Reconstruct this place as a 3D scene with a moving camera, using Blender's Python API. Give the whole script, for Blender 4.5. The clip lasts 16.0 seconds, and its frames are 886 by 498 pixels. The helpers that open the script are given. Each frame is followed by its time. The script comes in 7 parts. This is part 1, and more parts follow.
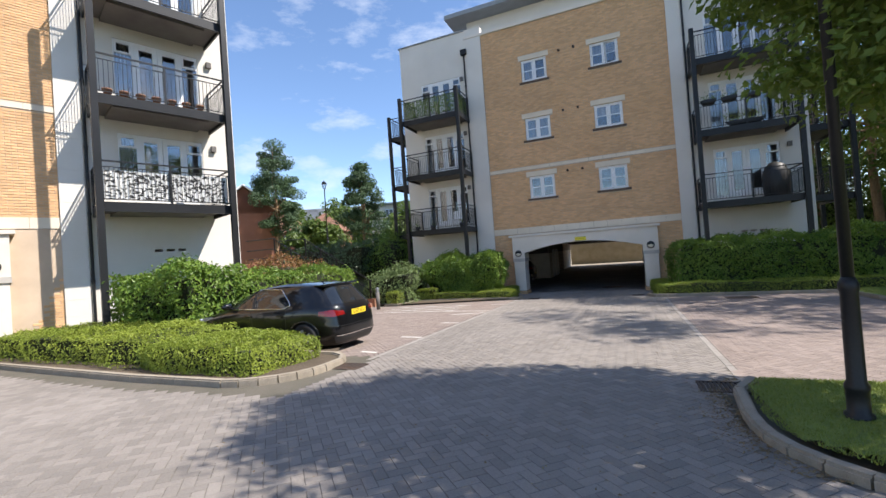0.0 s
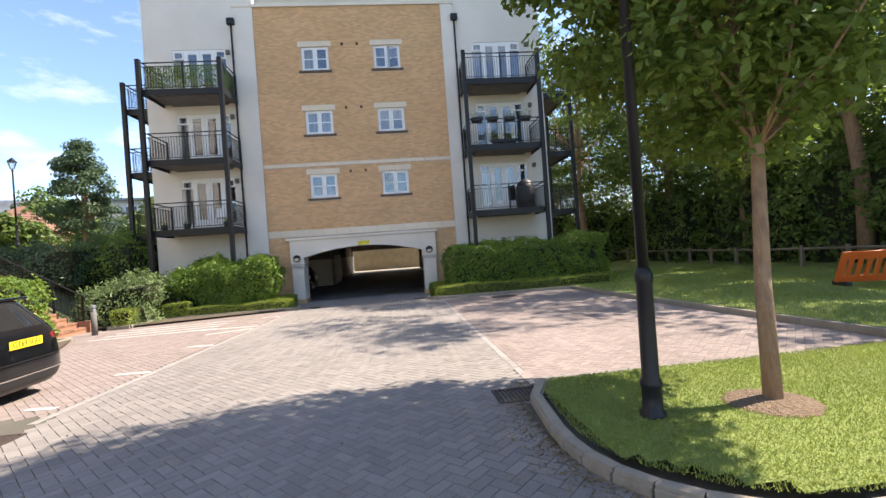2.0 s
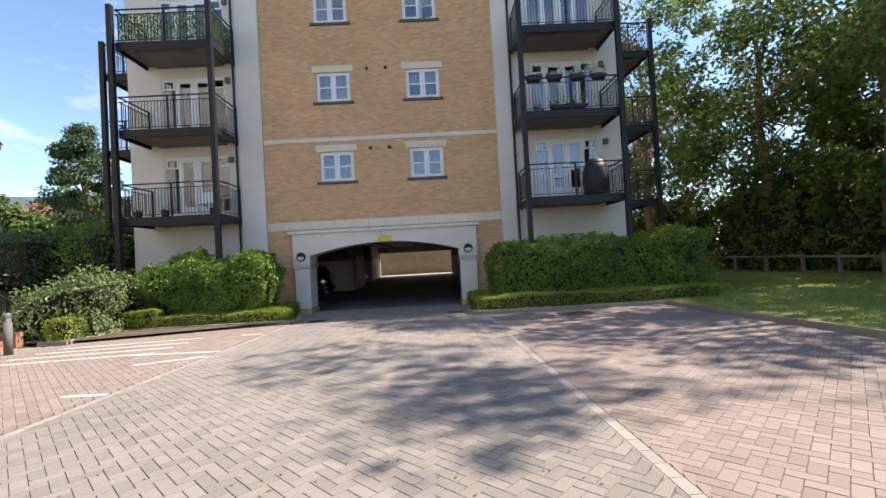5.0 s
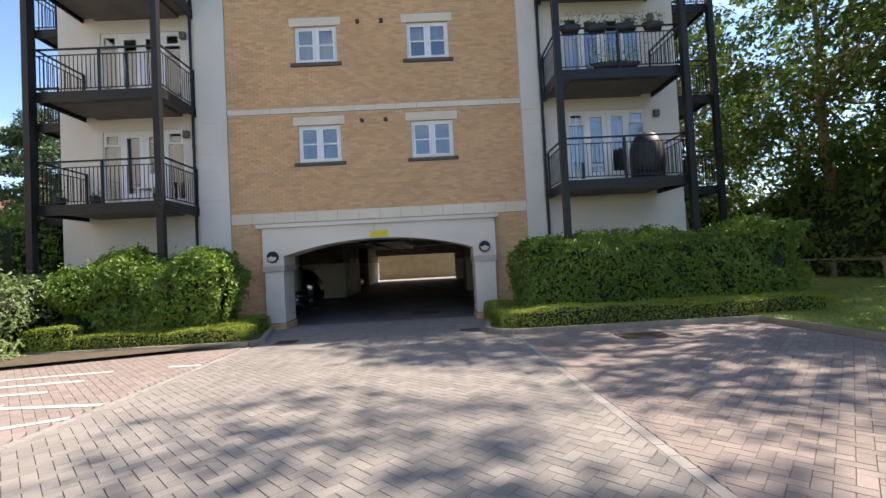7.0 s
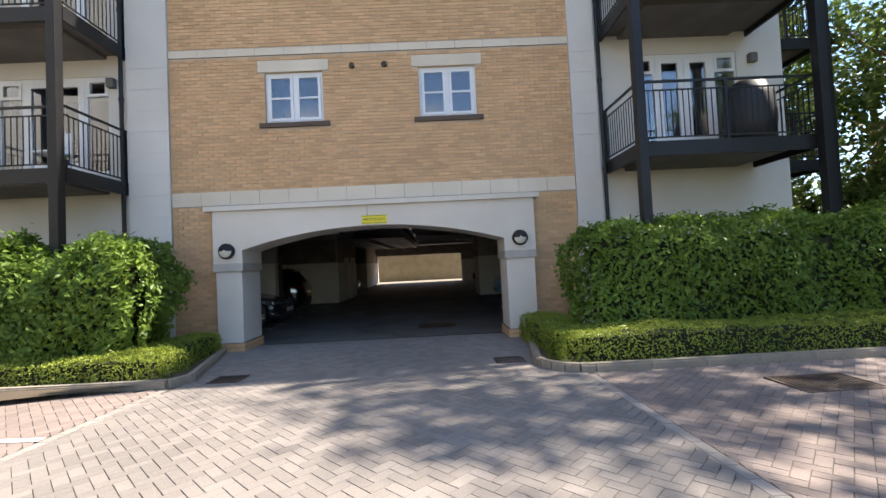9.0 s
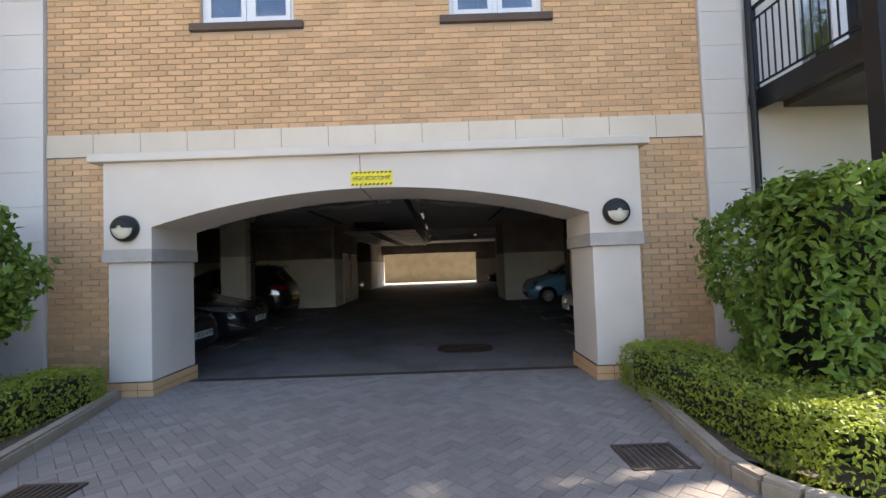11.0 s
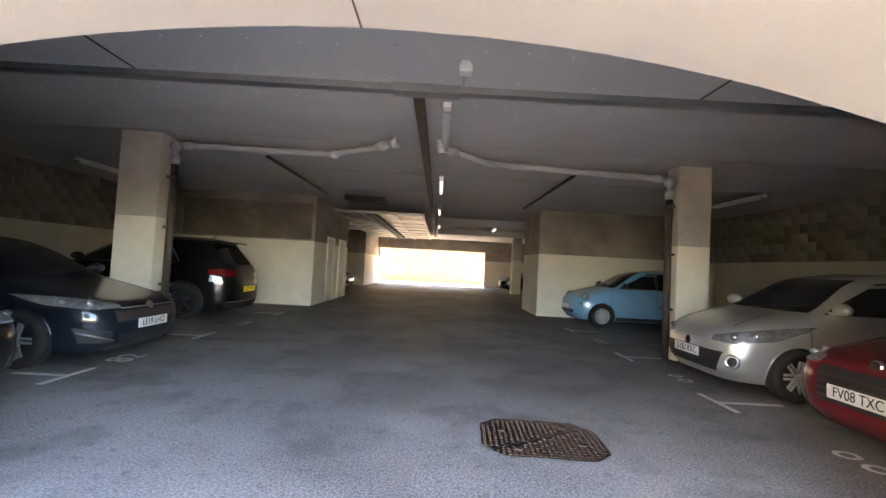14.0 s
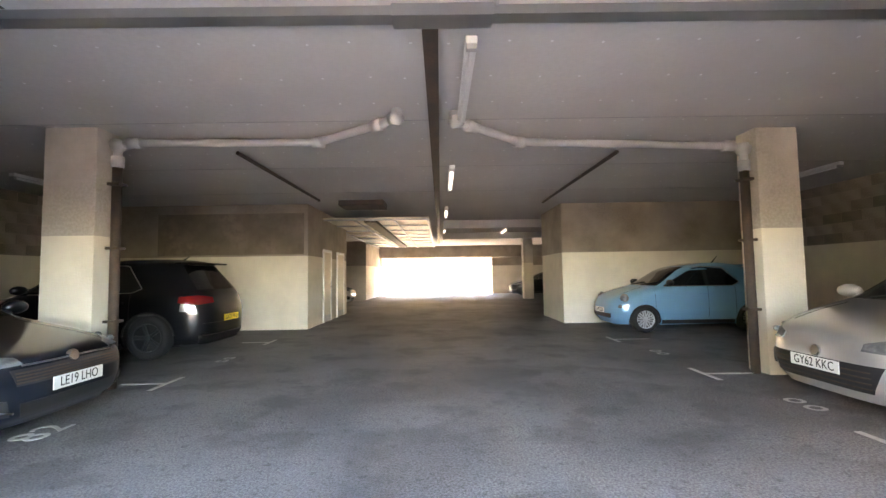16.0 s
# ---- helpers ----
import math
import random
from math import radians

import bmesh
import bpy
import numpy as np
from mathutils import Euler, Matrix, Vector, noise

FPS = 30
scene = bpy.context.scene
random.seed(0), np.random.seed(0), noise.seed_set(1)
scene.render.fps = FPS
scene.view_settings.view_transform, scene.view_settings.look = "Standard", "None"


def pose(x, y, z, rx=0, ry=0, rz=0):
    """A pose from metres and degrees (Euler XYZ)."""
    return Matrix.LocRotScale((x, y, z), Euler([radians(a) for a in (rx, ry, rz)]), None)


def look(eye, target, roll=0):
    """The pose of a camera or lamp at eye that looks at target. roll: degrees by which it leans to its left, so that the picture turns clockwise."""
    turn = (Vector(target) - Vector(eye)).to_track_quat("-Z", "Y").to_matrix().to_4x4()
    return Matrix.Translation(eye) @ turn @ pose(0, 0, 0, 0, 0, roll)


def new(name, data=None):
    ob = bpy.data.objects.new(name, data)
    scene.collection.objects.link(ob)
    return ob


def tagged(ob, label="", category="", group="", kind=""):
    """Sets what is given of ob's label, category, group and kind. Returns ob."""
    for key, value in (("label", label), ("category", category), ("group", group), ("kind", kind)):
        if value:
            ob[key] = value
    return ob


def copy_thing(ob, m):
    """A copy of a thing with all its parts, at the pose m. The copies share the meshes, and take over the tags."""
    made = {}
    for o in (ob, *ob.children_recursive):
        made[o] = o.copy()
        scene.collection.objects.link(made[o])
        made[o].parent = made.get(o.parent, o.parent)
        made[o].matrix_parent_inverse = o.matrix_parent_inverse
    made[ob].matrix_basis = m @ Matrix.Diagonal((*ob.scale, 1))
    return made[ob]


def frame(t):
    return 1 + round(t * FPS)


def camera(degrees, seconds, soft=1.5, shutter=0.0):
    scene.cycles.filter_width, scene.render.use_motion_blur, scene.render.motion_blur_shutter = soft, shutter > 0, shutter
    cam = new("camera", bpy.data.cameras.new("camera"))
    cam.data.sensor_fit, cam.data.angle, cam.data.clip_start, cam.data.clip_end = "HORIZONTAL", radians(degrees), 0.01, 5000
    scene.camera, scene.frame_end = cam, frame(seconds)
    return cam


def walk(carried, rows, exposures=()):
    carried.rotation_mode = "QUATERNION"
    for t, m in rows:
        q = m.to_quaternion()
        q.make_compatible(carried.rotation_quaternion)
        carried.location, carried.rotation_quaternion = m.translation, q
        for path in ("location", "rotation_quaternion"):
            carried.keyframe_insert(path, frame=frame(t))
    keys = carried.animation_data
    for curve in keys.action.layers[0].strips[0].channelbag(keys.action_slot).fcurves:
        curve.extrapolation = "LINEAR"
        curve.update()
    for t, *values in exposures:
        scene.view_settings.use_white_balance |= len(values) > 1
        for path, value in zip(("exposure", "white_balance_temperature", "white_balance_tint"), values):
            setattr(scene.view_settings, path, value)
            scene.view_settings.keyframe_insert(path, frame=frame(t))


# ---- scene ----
cam = camera(92.2, 16.0)
PATH = [
    (0, (-0.219, -0.029, 2.198), (-1.007, 1.808, 2.231), -4.1),
    (0.5, (-0.2, 0.11, 2.162), (-0.604, 2.069, 2.179), -4.0),
    (1, (-0.258, 0.391, 2.145), (-0.279, 2.391, 2.141), -4.2),
    (1.5, (-0.332, 0.835, 2.073), (-0.184, 2.83, 2.067), -4.2),
    (2, (-0.413, 1.381, 2.044), (-0.227, 3.372, 2.041), -4.1),
    (2.5, (-0.483, 1.958, 2.048), (-0.33, 3.952, 2.049), -4.0),
    (3, (-0.496, 2.627, 2.01), (-0.377, 4.624, 2.021), -3.9),
    (3.5, (-0.516, 3.379, 1.972), (-0.421, 5.377, 1.985), -3.9),
    (4, (-0.432, 4.137, 1.909), (-0.366, 6.136, 1.928), -3.7),
    (6.5, (-0.593, 8.179, 1.711), (-0.554, 10.178, 1.764), -3.0),
    (7, (-0.661, 8.953, 1.703), (-0.617, 10.951, 1.758), -3.0),
    (7.5, (-0.732, 9.78, 1.709), (-0.689, 11.779, 1.765), -3.0),
    (8, (-0.805, 10.61, 1.682), (-0.76, 12.609, 1.74), -2.9),
    (8.5, (-0.885, 11.454, 1.636), (-0.844, 13.453, 1.697), -2.7),
    (9, (-0.97, 12.295, 1.607), (-0.931, 14.294, 1.672), -2.8),
    (9.2, (-1.013, 12.623, 1.608), (-0.976, 14.621, 1.67), -2.9),
    (11.3, (-1.425, 16.284, 1.457), (-1.422, 18.282, 1.537), -2.0),
    (11.5, (-1.482, 16.573, 1.444), (-1.464, 18.572, 1.534), -2.9),
    (12, (-1.584, 17.305, 1.390), (-1.561, 19.303, 1.487), -2.5),
    (12.5, (-1.671, 18.052, 1.359), (-1.646, 20.048, 1.478), -2.5),
    (13, (-1.742, 18.733, 1.333), (-1.719, 20.729, 1.449), -1.0),
    (13.5, (-1.825, 19.383, 1.343), (-1.806, 21.380, 1.418), 0.1),
    (14, (-1.879, 19.920, 1.325), (-1.864, 21.919, 1.407), 3.0),
    (14.5, (-1.969, 20.393, 1.326), (-1.959, 22.390, 1.423), 3.6),
    (15, (-2.029, 20.797, 1.325), (-2.018, 22.794, 1.438), 3.9),
    (15.5, (-2.085, 21.147, 1.327), (-2.078, 23.143, 1.442), 3.8),
    (16, (-2.141, 21.402, 1.333), (-2.127, 23.399, 1.451), -0.9),
]
EXPOSURES = [(0, 1.55, 6400, 13), (1.0, 2.0, 6750, 14), (1.5, 2.1, 6900, 15), (2.5, 2.1, 6880, 15), (4.2, 1.85, 6850, 15), (9.2, 2.3, 6800, 14), (11.3, 2.95, 7200, 16), (12.5, 3.3, 7300, 17), (13.0, 3.7, 7600, 19), (13.5, 4.8, 7700, 19), (14.0, 6.0, 7800, 19), (15.0, 6.95, 7900, 20), (16.0, 6.95, 8100, 20)]
walk(cam, [(t, look(eye, target, roll)) for t, eye, target, roll in PATH], EXPOSURES)

# ---- light ----
SUN_EL, SUN_AZ = radians(49), radians(10.5)      # azimuth from +x towards +y
world = bpy.data.worlds.new("sky")
scene.world = world
world.use_nodes = True
wn, wl = world.node_tree.nodes, world.node_tree.links
wn.clear()
w_out = wn.new("ShaderNodeOutputWorld")
w_bg = wn.new("ShaderNodeBackground")
w_bg.inputs["Strength"].default_value = 0.08
w_sky = wn.new("ShaderNodeTexSky")
w_sky.sky_type = "NISHITA"
w_sky.sun_disc = False
w_sky.sun_elevation = SUN_EL
w_sky.sun_rotation = radians(90) - SUN_AZ
w_sky.dust_density = 0.0
w_sky.ozone_density = 4.0
w_co = wn.new("ShaderNodeTexCoord")
w_map = wn.new("ShaderNodeMapping")
w_map.inputs["Scale"].default_value = (1.0, 1.0, 2.6)
w_noise = wn.new("ShaderNodeTexNoise")
w_noise.inputs["Scale"].default_value = 4.2
w_noise.inputs["Detail"].default_value = 9
w_noise.inputs["Roughness"].default_value = 0.62
w_ramp = wn.new("ShaderNodeValToRGB")
w_ramp.color_ramp.elements[0].position = 0.50
w_ramp.color_ramp.elements[1].position = 0.72
w_ramp.color_ramp.elements[1].color = (0.8, 0.8, 0.8, 1)
w_mix = wn.new("ShaderNodeMix")
w_mix.data_type = "RGBA"
w_mix.inputs["B"].default_value = (4.4, 4.8, 5.4, 1)
wl.new(w_co.outputs["Generated"], w_map.inputs["Vector"])
wl.new(w_map.outputs["Vector"], w_noise.inputs["Vector"])
wl.new(w_noise.outputs["Fac"], w_ramp.inputs["Fac"])
wl.new(w_ramp.outputs["Color"], w_mix.inputs["Factor"])
wl.new(w_sky.outputs["Color"], w_mix.inputs["A"])
wl.new(w_mix.outputs["Result"], w_bg.inputs["Color"])
wl.new(w_bg.outputs["Background"], w_out.inputs["Surface"])
sun = new("sun", bpy.data.lights.new("sun", "SUN"))
sun.data.energy, sun.data.angle, sun.data.color = 2.9, radians(0.6), (1.0, 0.94, 0.84)
sun.matrix_world = look((0, 0, 40), (-math.cos(SUN_AZ) * math.cos(SUN_EL), -math.sin(SUN_AZ) * math.cos(SUN_EL), 40 - math.sin(SUN_EL)))


# ---- small tools ----
rng = np.random.default_rng(7)


def part(name, bm, material, parent=None, label="", smooth=False):
    """One bmesh as one mesh object under a thing or part."""
    me = bpy.data.meshes.new(name)
    bm.to_mesh(me)
    bm.free()
    me.materials.append(material)
    if smooth:
        me.shade_smooth()
    ob = new(name, me)
    ob.parent = parent
    if label:
        ob["label"] = label
    return ob


def part_data(name, verts, faces, material, parent=None, label="", smooth=False):
    me = bpy.data.meshes.new(name)
    me.from_pydata(verts, [], faces)
    me.materials.append(material)
    if smooth:
        me.shade_smooth()
    ob = new(name, me)
    ob.parent = parent
    if label:
        ob["label"] = label
    return ob


def empty(name, at=(0, 0, 0), turn=0.0):
    ob = new(name)
    ob.empty_display_size = 0.2
    ob.matrix_world = pose(*at, 0, 0, turn)
    return ob


def box(bm, x0, x1, y0, y1, z0, z1, bevel=0.0, m=None):
    got = bmesh.ops.create_cube(bm, size=1, matrix=Matrix.LocRotScale(((x0 + x1) / 2, (y0 + y1) / 2, (z0 + z1) / 2), None, (x1 - x0, y1 - y0, z1 - z0)))
    vs = got["verts"]
    if bevel:
        es = list({e for v in vs for e in v.link_edges})
        r = bmesh.ops.bevel(bm, geom=es, offset=bevel, segments=2, affect="EDGES", profile=0.6)
        vs = list({v for f in r["faces"] for v in f.verts} | {v for v in vs if v.is_valid})
    if m is not None:
        bmesh.ops.transform(bm, matrix=m, verts=vs)
    return vs


def boxes(*specs, bevel=0.0):
    bm = bmesh.new()
    for sp in specs:
        box(bm, *sp, bevel=bevel)
    return bm


def tube(bm, pts, r, n=10, cap=True, taper=None):
    """A round pipe along points."""
    pts = [Vector(p) for p in pts]
    rings, ref = [], None
    for i, p in enumerate(pts):
        d = (pts[min(i + 1, len(pts) - 1)] - pts[max(i - 1, 0)]).normalized()
        if ref is None:
            ref = d.orthogonal().normalized()
        ref = (ref - d * ref.dot(d)).normalized()
        side = d.cross(ref)
        rr = r if taper is None else r * taper[i]
        rings.append([bm.verts.new(p + rr * (math.cos(a) * ref + math.sin(a) * side)) for a in [2 * math.pi * k / n for k in range(n)]])
    for a, b in zip(rings, rings[1:]):
        for k in range(n):
            bm.faces.new((a[k], a[(k + 1) % n], b[(k + 1) % n], b[k]))
    if cap:
        bm.faces.new(rings[0][::-1])
        bm.faces.new(rings[-1])
    return bm


def lathe(bm, profile, n=24, m=None):
    """Turns (radius, height) pairs round the z axis."""
    rings = [[bm.verts.new((r * math.cos(2 * math.pi * k / n), r * math.sin(2 * math.pi * k / n), z)) for k in range(n)] for r, z in profile]
    for a, b in zip(rings, rings[1:]):
        for k in range(n):
            bm.faces.new((a[k], a[(k + 1) % n], b[(k + 1) % n], b[k]))
    bm.faces.new(rings[0][::-1])
    bm.faces.new(rings[-1])
    if m is not None:
        bmesh.ops.transform(bm, matrix=m, verts=[v for r in rings for v in r])
    return bm


def ground_z(x, y):
    """Height of the drive, which falls gently towards the garage."""
    u = max(0.0, min(1.0, (21.0 - max(y, -3.0)) / 21.0)) if y > 0 else 1.0 + min(-y, 3.0) * 0.03
    return 0.03 + 0.60 * u ** 1.3


def island_z(x, y):
    e = min(1.0, max(0.0, min(x - 0.75, y - 3.35, (6.1 - y) * 1.2)) / 0.9)
    return ground_z(x, y) + 0.085 + 0.065 * e


# ---- materials ----
def ramp_mix(nt, fac, a, b):
    mix = nt.nodes.new("ShaderNodeMix")
    mix.data_type = "RGBA"
    nt.links.new(fac, mix.inputs["Factor"])
    for key, c in (("A", a), ("B", b)):
        if isinstance(c, tuple):
            mix.inputs[key].default_value = (*c, 1)
        else:
            nt.links.new(c, mix.inputs[key])
    return mix.outputs["Result"]


def noise_fac(nt, co, scale, detail=4, lo=0.35, hi=0.65, rough=0.55):
    n = nt.nodes.new("ShaderNodeTexNoise")
    n.inputs["Scale"].default_value = scale
    n.inputs["Detail"].default_value = detail
    n.inputs["Roughness"].default_value = rough
    nt.links.new(co, n.inputs["Vector"])
    r = nt.nodes.new("ShaderNodeMapRange")
    r.inputs["From Min"].default_value, r.inputs["From Max"].default_value = lo, hi
    nt.links.new(n.outputs["Fac"], r.inputs["Value"])
    return r.outputs["Result"]


def material(name, a, b=None, c=None, rough=0.7, metal=0.0, fine=40.0, coarse=1.5, bump=0.15, dist=0.004, piece="", spread=0.35, coat=0.0, spec=0.5, stretch=None):
    """Two-scale procedural paint. a, b: the colours that the coarse noise mixes; c: the fine grain; piece: 'island' or 'object' varies pieces."""
    m = bpy.data.materials.new(name)
    m.use_nodes = True
    nt = m.node_tree
    p = nt.nodes["Principled BSDF"]
    b = b or tuple(x * 0.8 for x in a)
    c = c or tuple(x * 0.88 for x in a)
    tc = nt.nodes.new("ShaderNodeTexCoord")
    co = tc.outputs["Object"]
    if stretch:
        mp = nt.nodes.new("ShaderNodeMapping")
        mp.inputs["Scale"].default_value = stretch
        nt.links.new(co, mp.inputs["Vector"])
        co = mp.outputs["Vector"]
    col = ramp_mix(nt, noise_fac(nt, co, coarse, 5), a, b)
    f = noise_fac(nt, co, fine, 3)
    half = nt.nodes.new("ShaderNodeMath")
    half.operation = "MULTIPLY"
    half.inputs[1].default_value = 0.5
    nt.links.new(f, half.inputs[0])
    col = ramp_mix(nt, half.outputs[0], col, c)
    if piece:
        g = nt.nodes.new("ShaderNodeNewGeometry" if piece == "island" else "ShaderNodeObjectInfo")
        r = nt.nodes.new("ShaderNodeMapRange")
        r.inputs["To Min"].default_value, r.inputs["To Max"].default_value = 1 - spread, 1 + spread * 0.6
        nt.links.new(g.outputs["Random Per Island" if piece == "island" else "Random"], r.inputs["Value"])
        hsv = nt.nodes.new("ShaderNodeHueSaturation")
        nt.links.new(r.outputs["Result"], hsv.inputs["Value"])
        nt.links.new(col, hsv.inputs["Color"])
        col = hsv.outputs["Color"]
    nt.links.new(col, p.inputs["Base Color"])
    p.inputs["Roughness"].default_value = rough
    p.inputs["Metallic"].default_value = metal
    p.inputs["Coat Weight"].default_value = coat
    p.inputs["Coat Roughness"].default_value = 0.04
    p.inputs["Specular IOR Level"].default_value = spec
    if bump:
        bp = nt.nodes.new("ShaderNodeBump")
        bp.inputs["Strength"].default_value, bp.inputs["Distance"].default_value = bump, dist
        nt.links.new(f, bp.inputs["Height"])
        nt.links.new(bp.outputs["Normal"], p.inputs["Normal"])
    return m


def leaf_material(name, a, b, glow=0.35):
    m = bpy.data.materials.new(name)
    m.use_nodes = True
    nt = m.node_tree
    p = nt.nodes["Principled BSDF"]
    g = nt.nodes.new("ShaderNodeNewGeometry")
    tc = nt.nodes.new("ShaderNodeTexCoord")
    big = noise_fac(nt, tc.outputs["Object"], 0.9, 3)
    mixer = nt.nodes.new("ShaderNodeMath")
    mixer.operation = "MULTIPLY_ADD"
    mixer.inputs[1].default_value = 0.6
    nt.links.new(g.outputs["Random Per Island"], mixer.inputs[0])
    sc = nt.nodes.new("ShaderNodeMath")
    sc.operation = "MULTIPLY"
    sc.inputs[1].default_value = 0.4
    nt.links.new(big, sc.inputs[0])
    nt.links.new(sc.outputs[0], mixer.inputs[2])
    col = ramp_mix(nt, mixer.outputs[0], a, b)
    nt.links.new(col, p.inputs["Base Color"])
    p.inputs["Roughness"].default_value = 0.45
    p.inputs["Specular IOR Level"].default_value = 0.35
    tr = nt.nodes.new("ShaderNodeBsdfTranslucent")
    nt.links.new(col, tr.inputs["Color"])
    mx = nt.nodes.new("ShaderNodeMixShader")
    mx.inputs["Fac"].default_value = glow
    nt.links.new(p.outputs["BSDF"], mx.inputs[1])
    nt.links.new(tr.outputs["BSDF"], mx.inputs[2])
    nt.links.new(mx.outputs["Shader"], nt.nodes["Material Output"].inputs["Surface"])
    return m


def glass_material(name, tint=(0.9, 0.95, 0.97), rough=0.02, ior=1.45):
    m = bpy.data.materials.new(name)
    m.use_nodes = True
    p = m.node_tree.nodes["Principled BSDF"]
    p.inputs["Base Color"].default_value = (*tint, 1)
    p.inputs["Roughness"].default_value = rough
    p.inputs["Transmission Weight"].default_value = 1.0
    p.inputs["IOR"].default_value = ior
    return m


def lamp_material(name, colour, strength):
    m = bpy.data.materials.new(name)
    m.use_nodes = True
    p = m.node_tree.nodes["Principled BSDF"]
    p.inputs["Base Color"].default_value = (*colour, 1)
    p.inputs["Emission Color"].default_value = (*colour, 1)
    p.inputs["Emission Strength"].default_value = strength
    return m


def two_tone(name, low, high, z, fine=30.0):
    """Wall paint that stops at a height z, bare and stained above."""
    m = material(name, high, tuple(x * 0.6 for x in high), None, 0.9, fine=fine, coarse=1.2, bump=0.3)
    nt = m.node_tree
    p = nt.nodes["Principled BSDF"]
    above = p.inputs["Base Color"].links[0].from_socket
    tc = nt.nodes.new("ShaderNodeTexCoord")
    sep = nt.nodes.new("ShaderNodeSeparateXYZ")
    nt.links.new(tc.outputs["Object"], sep.inputs[0])
    gt = nt.nodes.new("ShaderNodeMath")
    gt.operation = "GREATER_THAN"
    gt.inputs[1].default_value = z
    nt.links.new(sep.outputs["Z"], gt.inputs[0])
    paint = ramp_mix(nt, noise_fac(nt, tc.outputs["Object"], 2.0), low, tuple(x * 0.9 for x in low))
    nt.links.new(ramp_mix(nt, gt.outputs[0], paint, above), p.inputs["Base Color"])
    return m


BUFF = dict(a=(0.67, 0.40, 0.20), b=(0.57, 0.33, 0.155), c=(0.73, 0.50, 0.30), rough=0.9, fine=60, coarse=0.5, bump=0.35, spread=0.16)
M_BRICK = material("buff brick", piece="island", **BUFF)
M_BRICK_ONE = material("buff brick piece", piece="object", **BUFF)
M_MORTAR = material("mortar", (0.58, 0.45, 0.33), rough=0.95, fine=80, bump=0.3)
M_STONE = material("cast stone", (0.72, 0.63, 0.50), (0.62, 0.53, 0.41), rough=0.85, fine=70, coarse=0.8, bump=0.2, piece="island", spread=0.08)
M_RENDER = material("white masonry paint", (0.72, 0.68, 0.62), (0.60, 0.565, 0.51), (0.64, 0.60, 0.55), rough=0.9, fine=90, coarse=0.35, bump=0.25)
M_PORTAL = material("portal render", (0.74, 0.675, 0.59), (0.62, 0.56, 0.48), rough=0.85, fine=110, coarse=0.6, bump=0.2)
M_SILL = material("dark brick sill", (0.12, 0.085, 0.065), rough=0.85, piece="island")
M_UPVC = material("white upvc", (0.80, 0.80, 0.80), (0.76, 0.76, 0.76), rough=0.35, fine=20, bump=0.02)
M_GLASS = glass_material("double glazing", ior=2.0)
M_BLACK = material("black painted steel", (0.012, 0.013, 0.014), (0.02, 0.02, 0.021), (0.009, 0.009, 0.010), rough=0.4, fine=50, bump=0.05, spec=0.3)
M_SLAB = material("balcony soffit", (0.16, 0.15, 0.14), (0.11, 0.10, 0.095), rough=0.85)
M_CURTAIN = material("net curtain", (0.45, 0.43, 0.41), (0.28, 0.28, 0.29), rough=0.9, fine=14, coarse=3, bump=0.4, stretch=(6, 6, 0.3))
# near-black colour that stands in for the gloom of unlit rooms
M_ROOM_GLOOM = material("dim room", (0.06, 0.058, 0.056), rough=0.95)
M_LEAD = material("grey roof metal", (0.25, 0.27, 0.29), rough=0.5, fine=20)
GREYBLOCK = dict(a=(0.25, 0.222, 0.198), b=(0.19, 0.168, 0.148), c=(0.29, 0.26, 0.232), rough=0.92, fine=70, coarse=0.35, bump=0.35, spread=0.16)
REDBLOCK = dict(a=(0.265, 0.21, 0.182), b=(0.215, 0.165, 0.14), c=(0.30, 0.25, 0.22), rough=0.92, fine=70, coarse=0.35, bump=0.35, spread=0.16)
M_PAVE = material("grey block paving", piece="island", **GREYBLOCK)
M_PAVE_ONE = material("grey paving block piece", piece="object", **GREYBLOCK)
M_RED = material("red block paving", piece="island", **REDBLOCK)
M_SAND = material("jointing sand", (0.125, 0.11, 0.088), (0.085, 0.08, 0.057), rough=1.0, fine=90, bump=0.3)
M_KERB = material("concrete kerb", (0.34, 0.29, 0.225), (0.22, 0.185, 0.14), (0.38, 0.33, 0.26), rough=0.92, fine=60, coarse=1.6, bump=0.4, piece="object", spread=0.08)
M_LINE = material("worn road paint", (0.72, 0.70, 0.65), (0.50, 0.46, 0.41), rough=0.85, fine=30, coarse=5)
M_EARTH = material("soil", (0.12, 0.09, 0.06), (0.08, 0.06, 0.04), rough=1, fine=25, bump=0.6, dist=0.02)
M_LAWN = material("lawn soil and thatch", (0.20, 0.26, 0.05), (0.15, 0.20, 0.04), (0.26, 0.28, 0.09), rough=0.95, fine=45, coarse=1.0, bump=0.7, dist=0.02)
M_GROUND = material("distant ground", (0.10, 0.14, 0.045), (0.14, 0.13, 0.07), rough=1, fine=3, coarse=0.05, bump=0.2)
M_TARMAC = material("garage asphalt", (0.18, 0.168, 0.157), (0.06, 0.055, 0.05), (0.40, 0.38, 0.36), rough=0.62, fine=60, coarse=0.6, bump=0.4)
